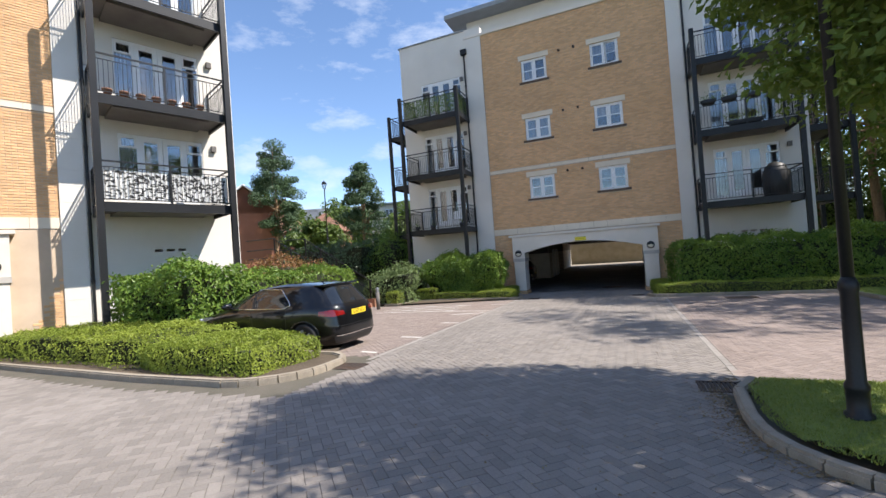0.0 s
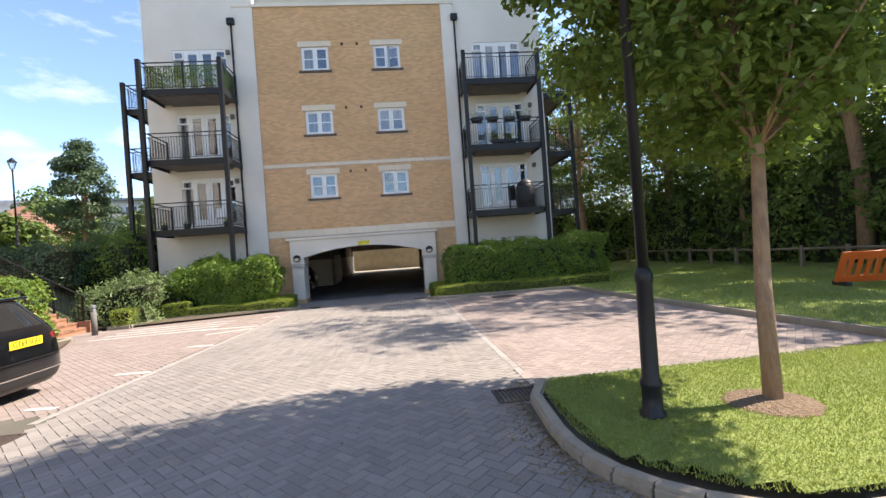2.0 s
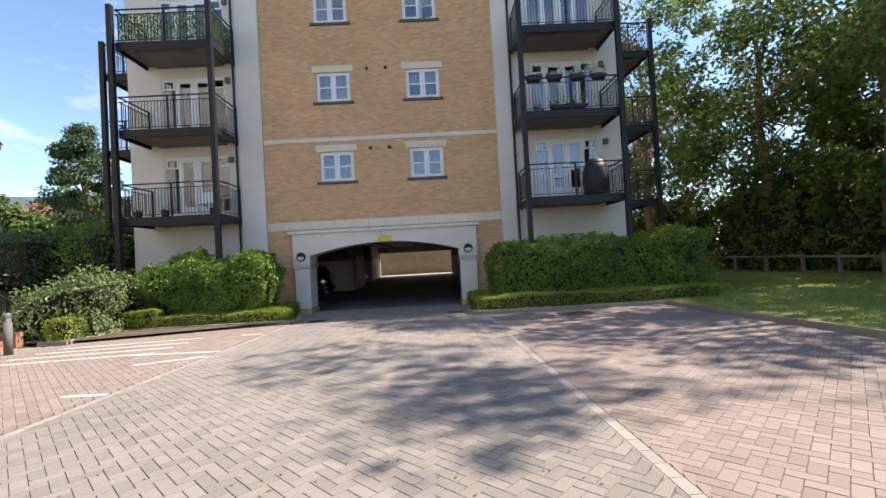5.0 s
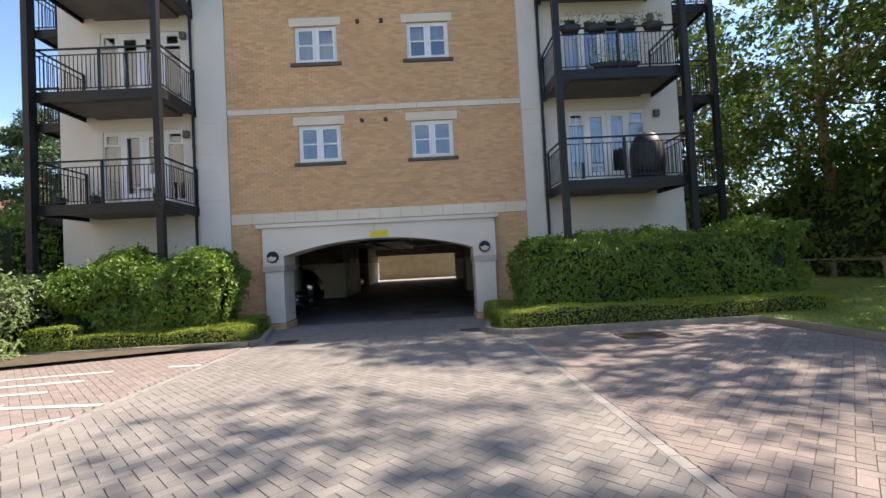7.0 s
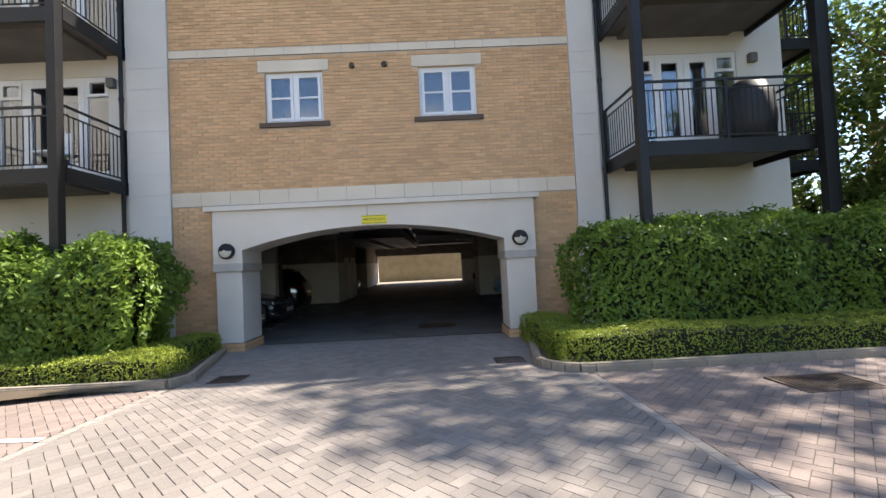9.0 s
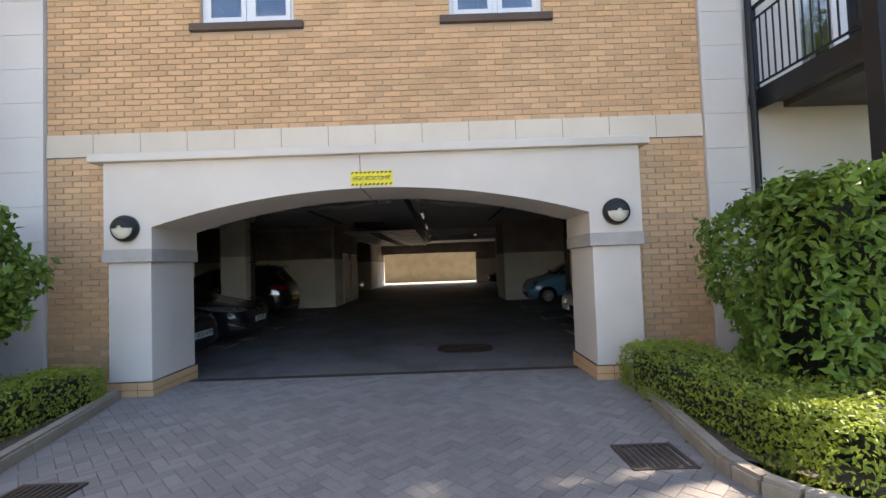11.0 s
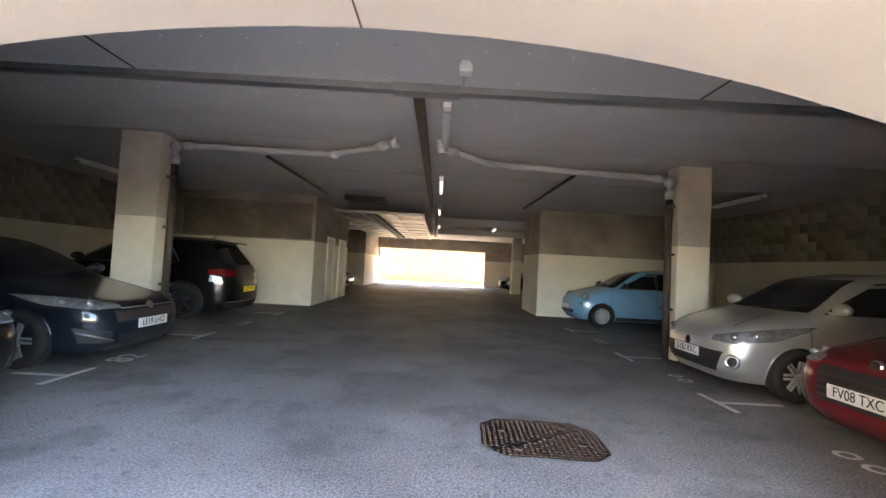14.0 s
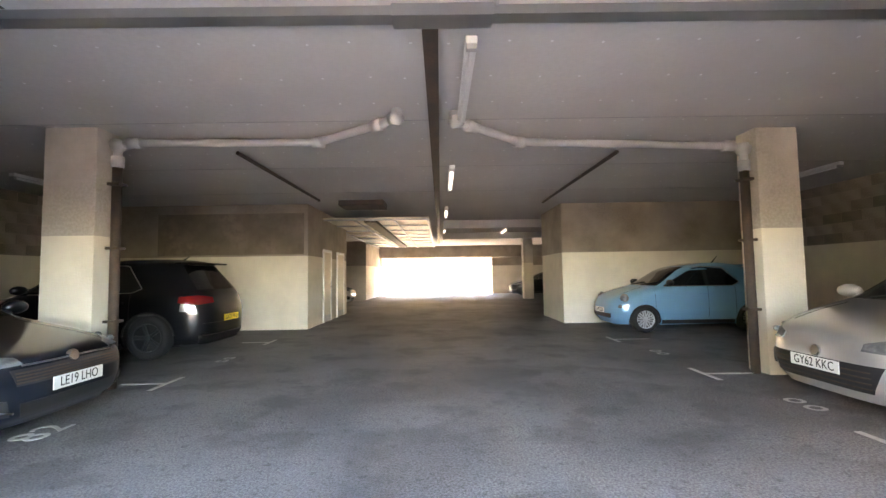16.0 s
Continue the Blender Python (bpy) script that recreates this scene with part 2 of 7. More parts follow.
def speckle(m, scale, lo, hi, most, colour):
    """Lays specks or patches of a second colour over a material."""
    nt = m.node_tree
    p = nt.nodes["Principled BSDF"]
    under = p.inputs["Base Color"].links[0].from_socket
    tc = nt.nodes.new("ShaderNodeTexCoord")
    r = nt.nodes.new("ShaderNodeMapRange")
    r.inputs["From Min"].default_value, r.inputs["From Max"].default_value, r.inputs["To Max"].default_value = lo, hi, most
    nt.links.new(noise_fac(nt, tc.outputs["Object"], scale, 3), r.inputs["Value"])
    nt.links.new(ramp_mix(nt, r.outputs["Result"], under, colour), p.inputs["Base Color"])


speckle(M_TARMAC, 55, 0.4, 0.8, 0.32, (0.46, 0.44, 0.41))
speckle(M_TARMAC, 75, 0.55, 0.85, 0.45, (0.035, 0.033, 0.03))
speckle(M_TARMAC, 0.5, 0.3, 1.0, 0.35, (0.05, 0.046, 0.042))
speckle(M_TARMAC, 1.7, 0.55, 0.95, 0.4, (0.05, 0.046, 0.042))
speckle(M_TARMAC, 14, 0.85, 0.98, 0.4, (0.035, 0.033, 0.03))
M_CEIL = material("ceiling board", (0.60, 0.575, 0.56), (0.52, 0.50, 0.485), rough=0.9, fine=25, coarse=0.5, bump=0.1)
M_GWALL = two_tone("garage wall", (0.76, 0.69, 0.58), (0.42, 0.355, 0.29), 1.86)
M_GCOLUMN = two_tone("garage column", (0.76, 0.69, 0.58), (0.60, 0.53, 0.46), 1.86)
M_GSTONE = material("bare concrete block", (0.33, 0.28, 0.23), (0.22, 0.185, 0.15), (0.38, 0.33, 0.28), rough=0.95, fine=40, coarse=2.0, bump=0.5, piece="object", spread=0.3)
M_PIPE = material("grey plastic pipe", (0.42, 0.41, 0.41), rough=0.45, fine=15, bump=0.03)
M_PIPEDARK = material("cast iron pipe", (0.045, 0.035, 0.03), (0.09, 0.055, 0.035), rough=0.7, coarse=3)
M_STEEL = material("galvanised steel", (0.45, 0.46, 0.47), (0.36, 0.37, 0.38), rough=0.4, metal=0.9, fine=12, bump=0.05)
M_BARK = material("bark", (0.30, 0.18, 0.10), (0.17, 0.105, 0.065), (0.38, 0.26, 0.16), rough=0.95, fine=18, coarse=4, bump=0.8, dist=0.02, stretch=(1, 1, 0.25))
M_LEAF_NEAR = leaf_material("hornbeam leaf", (0.085, 0.145, 0.025), (0.20, 0.26, 0.05), 0.5)
M_LEAF_WOOD = leaf_material("woodland leaf", (0.05, 0.095, 0.02), (0.17, 0.23, 0.05), 0.4)
M_LAUREL = leaf_material("laurel leaf", (0.065, 0.14, 0.02), (0.23, 0.33, 0.05), 0.35)
M_BOX = leaf_material("box hedge leaf", (0.15, 0.21, 0.025), (0.34, 0.40, 0.06), 0.3)
M_PALE = leaf_material("pale shrub leaf", (0.12, 0.17, 0.06), (0.20, 0.27, 0.10), 0.25)
M_REDSHRUB = leaf_material("reddish shrub leaf", (0.13, 0.12, 0.03), (0.30, 0.11, 0.05), 0.25)
M_CONIFER = leaf_material("blue green needles", (0.05, 0.095, 0.045), (0.12, 0.18, 0.085), 0.3)
# near-black colour that stands in for the shade between the inner twigs
M_HEDGE_SHADE = material("painted hedge shade", (0.03, 0.035, 0.015), (0.02, 0.025, 0.01), rough=1, fine=20, coarse=4, bump=0.8, dist=0.03)

# ---- ground ----
def sheet(name, xs, ys, height, mat, thick=0.0):
    """A grid sheet over xs, ys with heights from a function."""
    verts = [(x, y, height(x, y)) for y in ys for x in xs]
    n = len(xs)
    faces = [(j * n + i, j * n + i + 1, (j + 1) * n + i + 1, (j + 1) * n + i) for j in range(len(ys) - 1) for i in range(n - 1)]
    return part_data(name, verts, faces, mat, smooth=True)


def smoothstep(a, b, v):
    u = max(0.0, min(1.0, (v - a) / (b - a)))
    return u * u * (3 - 2 * u)


def terrain(x, y):
    """The natural ground: level with the drive, a terrace up behind the shrubs on the west side."""
    z = ground_z(x, y) - 0.09
    z += 2.3 * smoothstep(-11.8, -16.5, x) * smoothstep(12.0, 17.0, y)
    z += 5.0 * smoothstep(-24, -70, x) * smoothstep(15, 60, y)
    z += 0.8 * smoothstep(12, 30, x)
    return z if not (-11.5 < x < 7 and 21 < y < 60) else -0.12


far_steps = [-900, -400, -200, -120, -80]
GX = far_steps + [x * 1.0 for x in range(-60, 61, 1)] + [80, 120, 200, 400, 900]
GY = far_steps + [y * 1.0 for y in range(-40, 91, 1)] + [120, 200, 400, 900]
ground = tagged(sheet("ground", GX, GY, terrain, M_GROUND), "rough grassy earth under and beyond the estate", "ground", kind="structure")

road = tagged(sheet("road", np.arange(-30, 12.01, 0.5), np.arange(-12, 21.81, 0.3), lambda x, y: ground_z(x, y) - 0.0065, M_SAND), "block-paved drive of grey and reddish concrete setts", "drive", kind="structure")


# ---- the apartment building: facade in the plane y = 21.3 ----
FY = 21.3
WX0, BX0, BX1, WX1 = -11.2, -6.42, 2.1, 6.8
ROOF_W, ROOF_B = 14.0, 13.5
WINDOWS = [(x, z) for z in (4.74, 7.66, 10.58) for x in (-4.41, -1.14)]
WW, WH = 1.22, 1.09
DOORS = [(x, z) for z in (3.84, 6.72, 9.62) for x in (-10.0, 3.48)]
DW, DH = 2.3, 2.06
PX0, PX1 = -5.44, 1.10          # portal
AX0, AX1 = -4.86, 0.46          # its opening
FAR_Y = 50.0


def wall_cells(bm, u0, u1, z0, z1, y0, y1, holes):
    """A wall in x and z with rectangular holes cut through it."""
    us = sorted({u0, u1, *[h[0] for h in holes], *[h[1] for h in holes]})
    zs = sorted({z0, z1, *[h[2] for h in holes], *[h[3] for h in holes]})
    us, zs = [u for u in us if u0 <= u <= u1], [z for z in zs if z0 <= z <= z1]

    def solid(i, j):
        if not (0 <= i < len(us) - 1 and 0 <= j < len(zs) - 1):
            return False
        cu, cz = (us[i] + us[i + 1]) / 2, (zs[j] + zs[j + 1]) / 2
        return not any(h[0] < cu < h[1] and h[2] < cz < h[3] for h in holes)

    def quad(*ps):
        bm.faces.new([bm.verts.new(p) for p in ps])

    for i in range(len(us) - 1):
        for j in range(len(zs) - 1):
            if not solid(i, j):
                continue
            a, b, c, d = us[i], us[i + 1], zs[j], zs[j + 1]
            quad((a, y0, c), (b, y0, c), (b, y0, d), (a, y0, d))
            quad((b, y1, c), (a, y1, c), (a, y1, d), (b, y1, d))
            if not solid(i - 1, j):
                quad((a, y1, c), (a, y0, c), (a, y0, d), (a, y1, d))
            if not solid(i + 1, j):
                quad((b, y0, c), (b, y1, c), (b, y1, d), (b, y0, d))
            if not solid(i, j - 1):
                quad((a, y1, c), (b, y1, c), (b, y0, c), (a, y0, c))
            if not solid(i, j + 1):
                quad((a, y0, d), (b, y0, d), (b, y1, d), (a, y1, d))
    return bm


building = tagged(empty("apartment_building", (0, 0, 0)), "four-storey apartment block of buff brick and white render with black balconies", "apartment building")
WIN_HOLES = [(x, x + WW, z, z + WH) for x, z in WINDOWS]
LINTELS = [(x - 0.14, x + WW + 0.14, z + WH, z + WH + 0.25) for x, z in WINDOWS]
SILLS = [(x - 0.13, x + WW + 0.13, z - 0.11, z) for x, z in WINDOWS]
PORTAL_HOLE = (PX0 + 0.12, PX1 - 0.12, -0.3, 2.72)
brick_wall = part("brick_wall", wall_cells(bmesh.new(), BX0, BX1, -0.3, ROOF_B, FY + 0.012, FY + 0.32, WIN_HOLES + [PORTAL_HOLE]), M_MORTAR, building, "buff brick panel with flush mortar joints")


def brick_courses(u0, u1, z0, z1, holes, bands=()):
    """Rectangles (u0, u1, z0, z1) of bricks in stretcher bond, clipped to the panel, the holes and the stone bands."""
    out, row, z = [], 0, z0
    while z < z1 - 0.03:
        top = min(z + 0.065, z1)
        cuts = [(h[0], h[1]) for h in (*holes, *bands) if h[2] < top - 0.01 and h[3] > z + 0.01]
        u = u0 - (0.1125 if row % 2 else 0.0)
        while u < u1:
            segs = [(max(u, u0), min(u + 0.215, u1))]
            for c0, c1 in cuts:
                nxt = []
                for s0, s1 in segs:
                    if c1 <= s0 or c0 >= s1:
                        nxt.append((s0, s1))
                    else:
                        if c0 - s0 > 0.02:
                            nxt.append((s0, c0 - 0.004))
                        if s1 - c1 > 0.02:
                            nxt.append((c1 + 0.004, s1))
                segs = nxt
            out += [(s0, s1, z, top) for s0, s1 in segs if s1 - s0 > 0.02]
            u += 0.225
        z += 0.075
        row += 1
    return out


BAND_LOW, BAND_MID = (BX0, BX1, 3.03, 3.33), (BX0, BX1, 6.20, 6.36)
BRICKS = brick_courses(BX0, BX1, 0.02, ROOF_B - 0.02, WIN_HOLES + LINTELS + SILLS + [(PX0, PX1, -0.3, 2.97)], [BAND_LOW, BAND_MID])


def brick_mesh(rects, y):
    verts, faces = [], []
    for k, (a, b, c, d) in enumerate(rects):
        f = y + 0.003 * math.sin(k * 12.9898 + a * 7)
        s = len(verts)
        e = 0.004
        verts += [(a, y + 0.014, c), (b, y + 0.014, c), (b, y + 0.014, d), (a, y + 0.014, d), (a + e, f, c + e), (b - e, f, c + e), (b - e, f, d - e), (a + e, f, d - e)]
        faces += [(s + 4, s + 5, s + 6, s + 7), (s, s + 1, s + 5, s + 4), (s + 1, s + 2, s + 6, s + 5), (s + 2, s + 3, s + 7, s + 6), (s + 3, s, s + 4, s + 7)]
    return verts, faces


NEAR_BRICK = [r for r in BRICKS if r[2] < 3.5 or (r[2] < 4.1 and -3.4 < r[0] < -1.0)]
near_keys = sorted(NEAR_BRICK, key=lambda r: (r[2] > 3.0, abs(r[0] + 2.2) + 0.5 * abs(r[2] - 2.4)))[:300]
near_set = set(near_keys)
rest = part_data("brickwork", *brick_mesh([r for r in BRICKS if r not in near_set], FY), M_BRICK, building, "buff facing bricks in stretcher bond")
rest["kind"] = "stuff"


def stone_band(name, u0, u1, z0, z1, length, proud):
    n = max(1, round((u1 - u0) / length))
    step = (u1 - u0) / n
    band = part(name, boxes((u0, u1, FY - proud + 0.006, FY + 0.05, z0 + 0.001, z1 - 0.001)), M_SILL, building, "cream cast stone band in short blocks")
    for i in range(n):
        part("stone", boxes((u0 + i * step + 0.003, u0 + (i + 1) * step - 0.003, FY - proud, FY + 0.02, z0 + 0.003, z1 - 0.003)), M_STONE, band)
    return band


stone_band("stone_band", BX0, BX1, BAND_LOW[2], BAND_LOW[3], 0.606, 0.012)
stone_band("stone_band", BX0, BX1, BAND_MID[2], BAND_MID[3], 0.606, 0.012)


def window_unit(x, z, open_leaf=False):
    """A white casement of two leaves with a glazing bar each, stone lintel and dark sill."""
    y = FY + 0.07
    fr = boxes((x, x + WW, y, y + 0.07, z, z + 0.05), (x, x + WW, y, y + 0.07, z + WH - 0.05, z + WH), (x, x + 0.05, y, y + 0.07, z + 0.05, z + WH - 0.05),
               (x + WW - 0.05, x + WW, y, y + 0.07, z + 0.05, z + WH - 0.05), (x + WW / 2 - 0.03, x + WW / 2 + 0.03, y, y + 0.07, z + 0.05, z + WH - 0.05))
    win = part("window", fr, M_UPVC, building, "white plastic casement window with four panes")
    for k in (0, 1):
        a = x + 0.055 + k * (WW / 2 - 0.02)
        b = a + WW / 2 - 0.09
        bm = boxes((a, b, y - 0.015, y + 0.04, z + 0.055, z + 0.115), (a, b, y - 0.015, y + 0.04, z + WH - 0.115, z + WH - 0.055), (a, a + 0.06, y - 0.015, y + 0.04, z + 0.115, z + WH - 0.115),
                   (b - 0.06, b, y - 0.015, y + 0.04, z + 0.115, z + WH - 0.115), (a + 0.06, b - 0.06, y - 0.008, y + 0.03, z + WH / 2 - 0.02, z + WH / 2 + 0.02))
        leaf = part("casement", bm, M_UPVC, win)
        if open_leaf and k == 1:
            leaf.matrix_basis = Matrix.Translation((b, y, 0)) @ pose(0, 0, 0, 0, 0, -14) @ Matrix.Translation((-b, -y, 0))
        for z0, z1 in ((z + 0.115, z + WH / 2 - 0.02), (z + WH / 2 + 0.02, z + WH - 0.115)):
            pane = part("pane", boxes((a + 0.06, b - 0.06, y + 0.008, y + 0.016, z0, z1)), M_GLASS, win)
            pane.visible_shadow = False
    part("lintel", boxes((x - 0.14, x + WW + 0.14, FY - 0.012, FY + 0.09, z + WH + 0.004, z + WH + 0.246), bevel=0.006), M_STONE, win, "cream stone lintel")
    bm = boxes((x - 0.13, x + WW + 0.13, FY - 0.045, FY + 0.12, z - 0.10, z - 0.004), bevel=0.006)
    part("sill", bm, M_SILL, win, "dark brick-on-edge sill")
    return win


for k, (x, z) in enumerate(WINDOWS):
    window_unit(x, z, k == 5)
# added backdrop panels; the dimness indoors is in their colour
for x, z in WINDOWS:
    part("room_backdrop", boxes((x - 0.1, x + WW + 0.1, FY + 1.3, FY + 1.32, z - 0.4, z + WH + 0.3)), M_ROOM_GLOOM, building, "dark backdrop painted as the dim room behind a window")
for k, (x, z) in enumerate(WINDOWS):
    if k in (2, 3, 4, 5):
        bm = bmesh.new()
        n = 16
        w = WW * (1.0 if k != 4 else 0.55)
        h0 = z + (WH * 0.55 if k in (3, 5) else 0.0)
        vs = [[bm.verts.new((x + w * i / n, FY + 0.24 + 0.02 * math.sin(i * 2.1), zz)) for zz in (h0, z + WH)] for i in range(n + 1)]
        for a, b in zip(vs, vs[1:]):
            bm.faces.new((a[0], b[0], b[1], a[1]))
        part("curtain", bm, M_CURTAIN, building, "pale curtain behind the panes")
for z in (5.9, 8.83, 11.75):
    for x in (-2.55, -1.86):
        bm = bmesh.new()
        tube(bm, [(x, FY + 0.05, z), (x, FY - 0.05, z)], 0.06, 14, cap=False)
        tube(bm, [(x, FY + 0.05, z), (x, FY - 0.04, z)], 0.05, 14)
        part("air_vent", bm, M_PIPEDARK, building, "dark round ventilation outlet")

# rendered side bays and pilasters
DOOR_HOLES = [(x, x + DW, z, z + DH) for x, z in DOORS]
VENT_HOLES = [(x + 0.35 + k * 0.32, x + 0.35 + k * 0.32 + 0.22, 2.30, 2.38) for x in (-9.8, 3.9) for k in range(3)]
for side, (a, b) in enumerate(((WX0, BX0), (BX1, WX1))):
    part("rendered_wall", wall_cells(bmesh.new(), a, b, -0.3, ROOF_W, FY + 0.03, FY + 0.33, DOOR_HOLES + VENT_HOLES), M_RENDER, building, "off-white rendered bay")
for a, b in ((BX0 - 0.86, BX0 - 0.004), (BX1 + 0.004, BX1 + 0.56)):
    pilaster = part("pilaster", boxes((a + 0.01, b - 0.01, FY - 0.04, FY + 0.028, -0.3, 5.99)), M_RENDER, building, "white pilaster with scored block joints")
    z = -0.3
    while z < 5.9:
        part("block", boxes((a, b, FY - 0.05, FY - 0.041, z + 0.002, z + 0.447), bevel=0.004), M_RENDER, pilaster)
        z += 0.45
    part("pilaster_shaft", boxes((a, b, FY - 0.05, FY + 0.028, 6.002, ROOF_W)), M_RENDER, building, "plain white pilaster shaft")
for a, b, h in ((WX0 - 0.06, BX0 - 0.88, ROOF_W), (BX1 + 0.6, WX1 + 0.06, ROOF_W)):
    part("coping", boxes((a, b, FY - 0.03, FY + 0.4, h, h + 0.07), bevel=0.01), M_LEAD, building, "grey parapet coping")
part("coping", boxes((BX0 - 0.9, BX1 + 0.6, FY - 0.08, FY + 0.4, ROOF_B + 0.002, ROOF_B + 0.14), bevel=0.015), M_PORTAL, building, "white parapet coping")
for x in (WX0, WX1 - 0.3):
    part("end_wall", boxes((x, x + 0.3, FY + 0.334, FAR_Y + 0.3, -0.3, ROOF_W)), M_RENDER, building, "off-white rendered end wall")
part("rear_wall", wall_cells(bmesh.new(), WX0 + 0.3, WX1 - 0.3, -0.3, ROOF_W, FAR_Y, FAR_Y + 0.3, [(-6.05, 1.33, -0.3, 2.42)]), M_GWALL, building, "rear wall with a wide opening")
part("roof", boxes((WX0 + 0.3, WX1 - 0.3, FY + 0.4, FAR_Y, 13.2, 13.4)), M_LEAD, building, "flat grey roof")
part("penthouse", boxes((BX0 - 1.4, BX1 + 1.4, FY + 2.2, FAR_Y - 4, 13.4, 15.6)), M_RENDER, building, "white set-back top storey")
part("roof_edge", boxes((BX0 - 2.4, BX1 + 2.4, FY + 1.2, FAR_Y - 3, 15.6, 15.85), bevel=0.03), M_LEAD, building, "grey oversailing flat roof edge")


def french_window(x, z):
    """Double glazed doors between two side lights with top vents."""
    y = FY + 0.06
    xs = [x, x + 0.5, x + 1.15, x + 1.8, x + DW]
    door = part("french_window", boxes((x, x + DW, y, y + 0.08, z + DH - 0.06, z + DH)), M_UPVC, building, "white french doors with side lights")
    part("threshold", boxes((x, x + DW, y, y + 0.08, z, z + 0.05)), M_UPVC, door)
    for u in (xs[0], xs[1], xs[3], xs[4]):
        part("mullion", boxes((u - 0.03 if u > x else u, u + 0.03 if u < x + DW else u, y, y + 0.08, z + 0.05, z + DH - 0.06)), M_UPVC, door)
    for k in (0, 3):
        a, b = xs[k] + 0.03, xs[k + 1] - 0.03
        zt = z + DH - 0.42
        part("vent_frame", boxes((a, b, y - 0.02, y + 0.05, zt, zt + 0.06), (a, b, y - 0.02, y + 0.05, z + DH - 0.12, z + DH - 0.06), (a, a + 0.06, y - 0.02, y + 0.05, zt + 0.06, z + DH - 0.12), (b - 0.06, b, y - 0.02, y + 0.05, zt + 0.06, z + DH - 0.12)), M_UPVC, door)
        for z0, z1 in ((z + 0.05, zt), (zt + 0.06, z + DH - 0.12)):
            g = part("pane", boxes((a, b, y + 0.02, y + 0.028, z0, z1)), M_GLASS, door)
            g.visible_shadow = False
    for k in (1, 2):
        a, b = xs[k] + (0.03 if k == 1 else 0.005), xs[k + 1] - (0.005 if k == 1 else 0.03)
        leaf = part("door_leaf", boxes((a, b, y - 0.01, y + 0.055, z + 0.05, z + 0.25), (a, b, y - 0.01, y + 0.055, z + DH - 0.19, z + DH - 0.06), (a, a + 0.13, y - 0.01, y + 0.055, z + 0.25, z + DH - 0.19), (b - 0.13, b, y - 0.01, y + 0.055, z + 0.25, z + DH - 0.19)), M_UPVC, door)
        g = part("pane", boxes((a + 0.13, b - 0.13, y + 0.02, y + 0.028, z + 0.25, z + DH - 0.19)), M_GLASS, door)
        g.visible_shadow = False
    n = 10
    for c0 in (xs[0] + 0.05,):
        bm = bmesh.new()
        vs = [[bm.verts.new((c0 + 0.34 * i / n, y + 0.22 + 0.03 * math.sin(i * 2.3), zz)) for zz in (z, z + DH)] for i in range(n + 1)]
        for a, b in zip(vs, vs[1:]):
            bm.faces.new((a[0], b[0], b[1], a[1]))
        part("curtain", bm, M_CURTAIN, door, "pale hanging curtain")
    return door


for x, z in DOORS:
    french_window(x, z)
# the same dark-coloured backdrops, added behind the doors for indoor gloom
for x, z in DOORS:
    part("room_backdrop", boxes((x - 0.1, x + DW + 0.1, FY + 1.8, FY + 1.82, z - 0.1, z + DH + 0.2)), M_ROOM_GLOOM, building, "dark backdrop painted as the dim room behind the french doors")


BALUSTER = bpy.data.meshes.new("baluster")
bm = boxes((-0.007, 0.007, -0.007, 0.007, 0.105, 0.94))
bm.to_mesh(BALUSTER)
bm.free()
BALUSTER.materials.append(M_BLACK)


def balcony(x0, x1, y0, y1, z, sides=("w", "e", "s")):
    """A steel balcony: slab, fascia and railings with one baluster every 11 cm."""
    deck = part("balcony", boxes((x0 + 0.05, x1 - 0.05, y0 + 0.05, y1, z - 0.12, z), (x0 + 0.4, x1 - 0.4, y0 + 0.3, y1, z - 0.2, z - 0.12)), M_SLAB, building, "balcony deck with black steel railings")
    part("fascia", boxes((x0, x1, y0, y0 + 0.05, z - 0.24, z + 0.02), (x0, x0 + 0.05, y0 + 0.05, y1, z - 0.24, z + 0.02), (x1 - 0.05, x1, y0 + 0.05, y1, z - 0.24, z + 0.02)), M_BLACK, deck)
    runs = {"s": ((x0, y0 + 0.03), (x1, y0 + 0.03)), "n": ((x0, y1 - 0.03), (x1, y1 - 0.03)), "w": ((x0 + 0.03, y0), (x0 + 0.03, y1)), "e": ((x1 - 0.03, y0), (x1 - 0.03, y1))}
    for s in sides:
        (ax, ay), (bx, by) = runs[s]
        ln = math.hypot(bx - ax, by - ay)
        ux, uy = (bx - ax) / ln, (by - ay) / ln
        px, py = abs(uy) * 0.02, abs(ux) * 0.02
        for wide, z0, z1 in ((1.0, 1.09, 1.13), (0.5, 0.94, 0.965), (0.5, 0.08, 0.105)):
            part("handrail" if z0 > 1 else "rail", boxes((min(ax, bx) - px * wide, max(ax, bx) + px * wide, min(ay, by) - py * wide, max(ay, by) + py * wide, z + z0, z + z1)), M_BLACK, deck)
        k = 0.11
        while k < ln - 0.05:
            bar = new("baluster", BALUSTER)
            bar.parent = deck
            bar.matrix_basis = Matrix.Translation((ax + ux * k, ay + uy * k, z))
            k += 0.105
        for k in ((0.5,) if s in "sn" else (0.97,)):
            x, y = ax + ux * k * ln, ay + uy * k * ln
            part("rail_post", boxes((x - 0.025, x + 0.025, y - 0.025, y + 0.025, z + 0.02, z + 1.09)), M_BLACK, deck)
    return deck


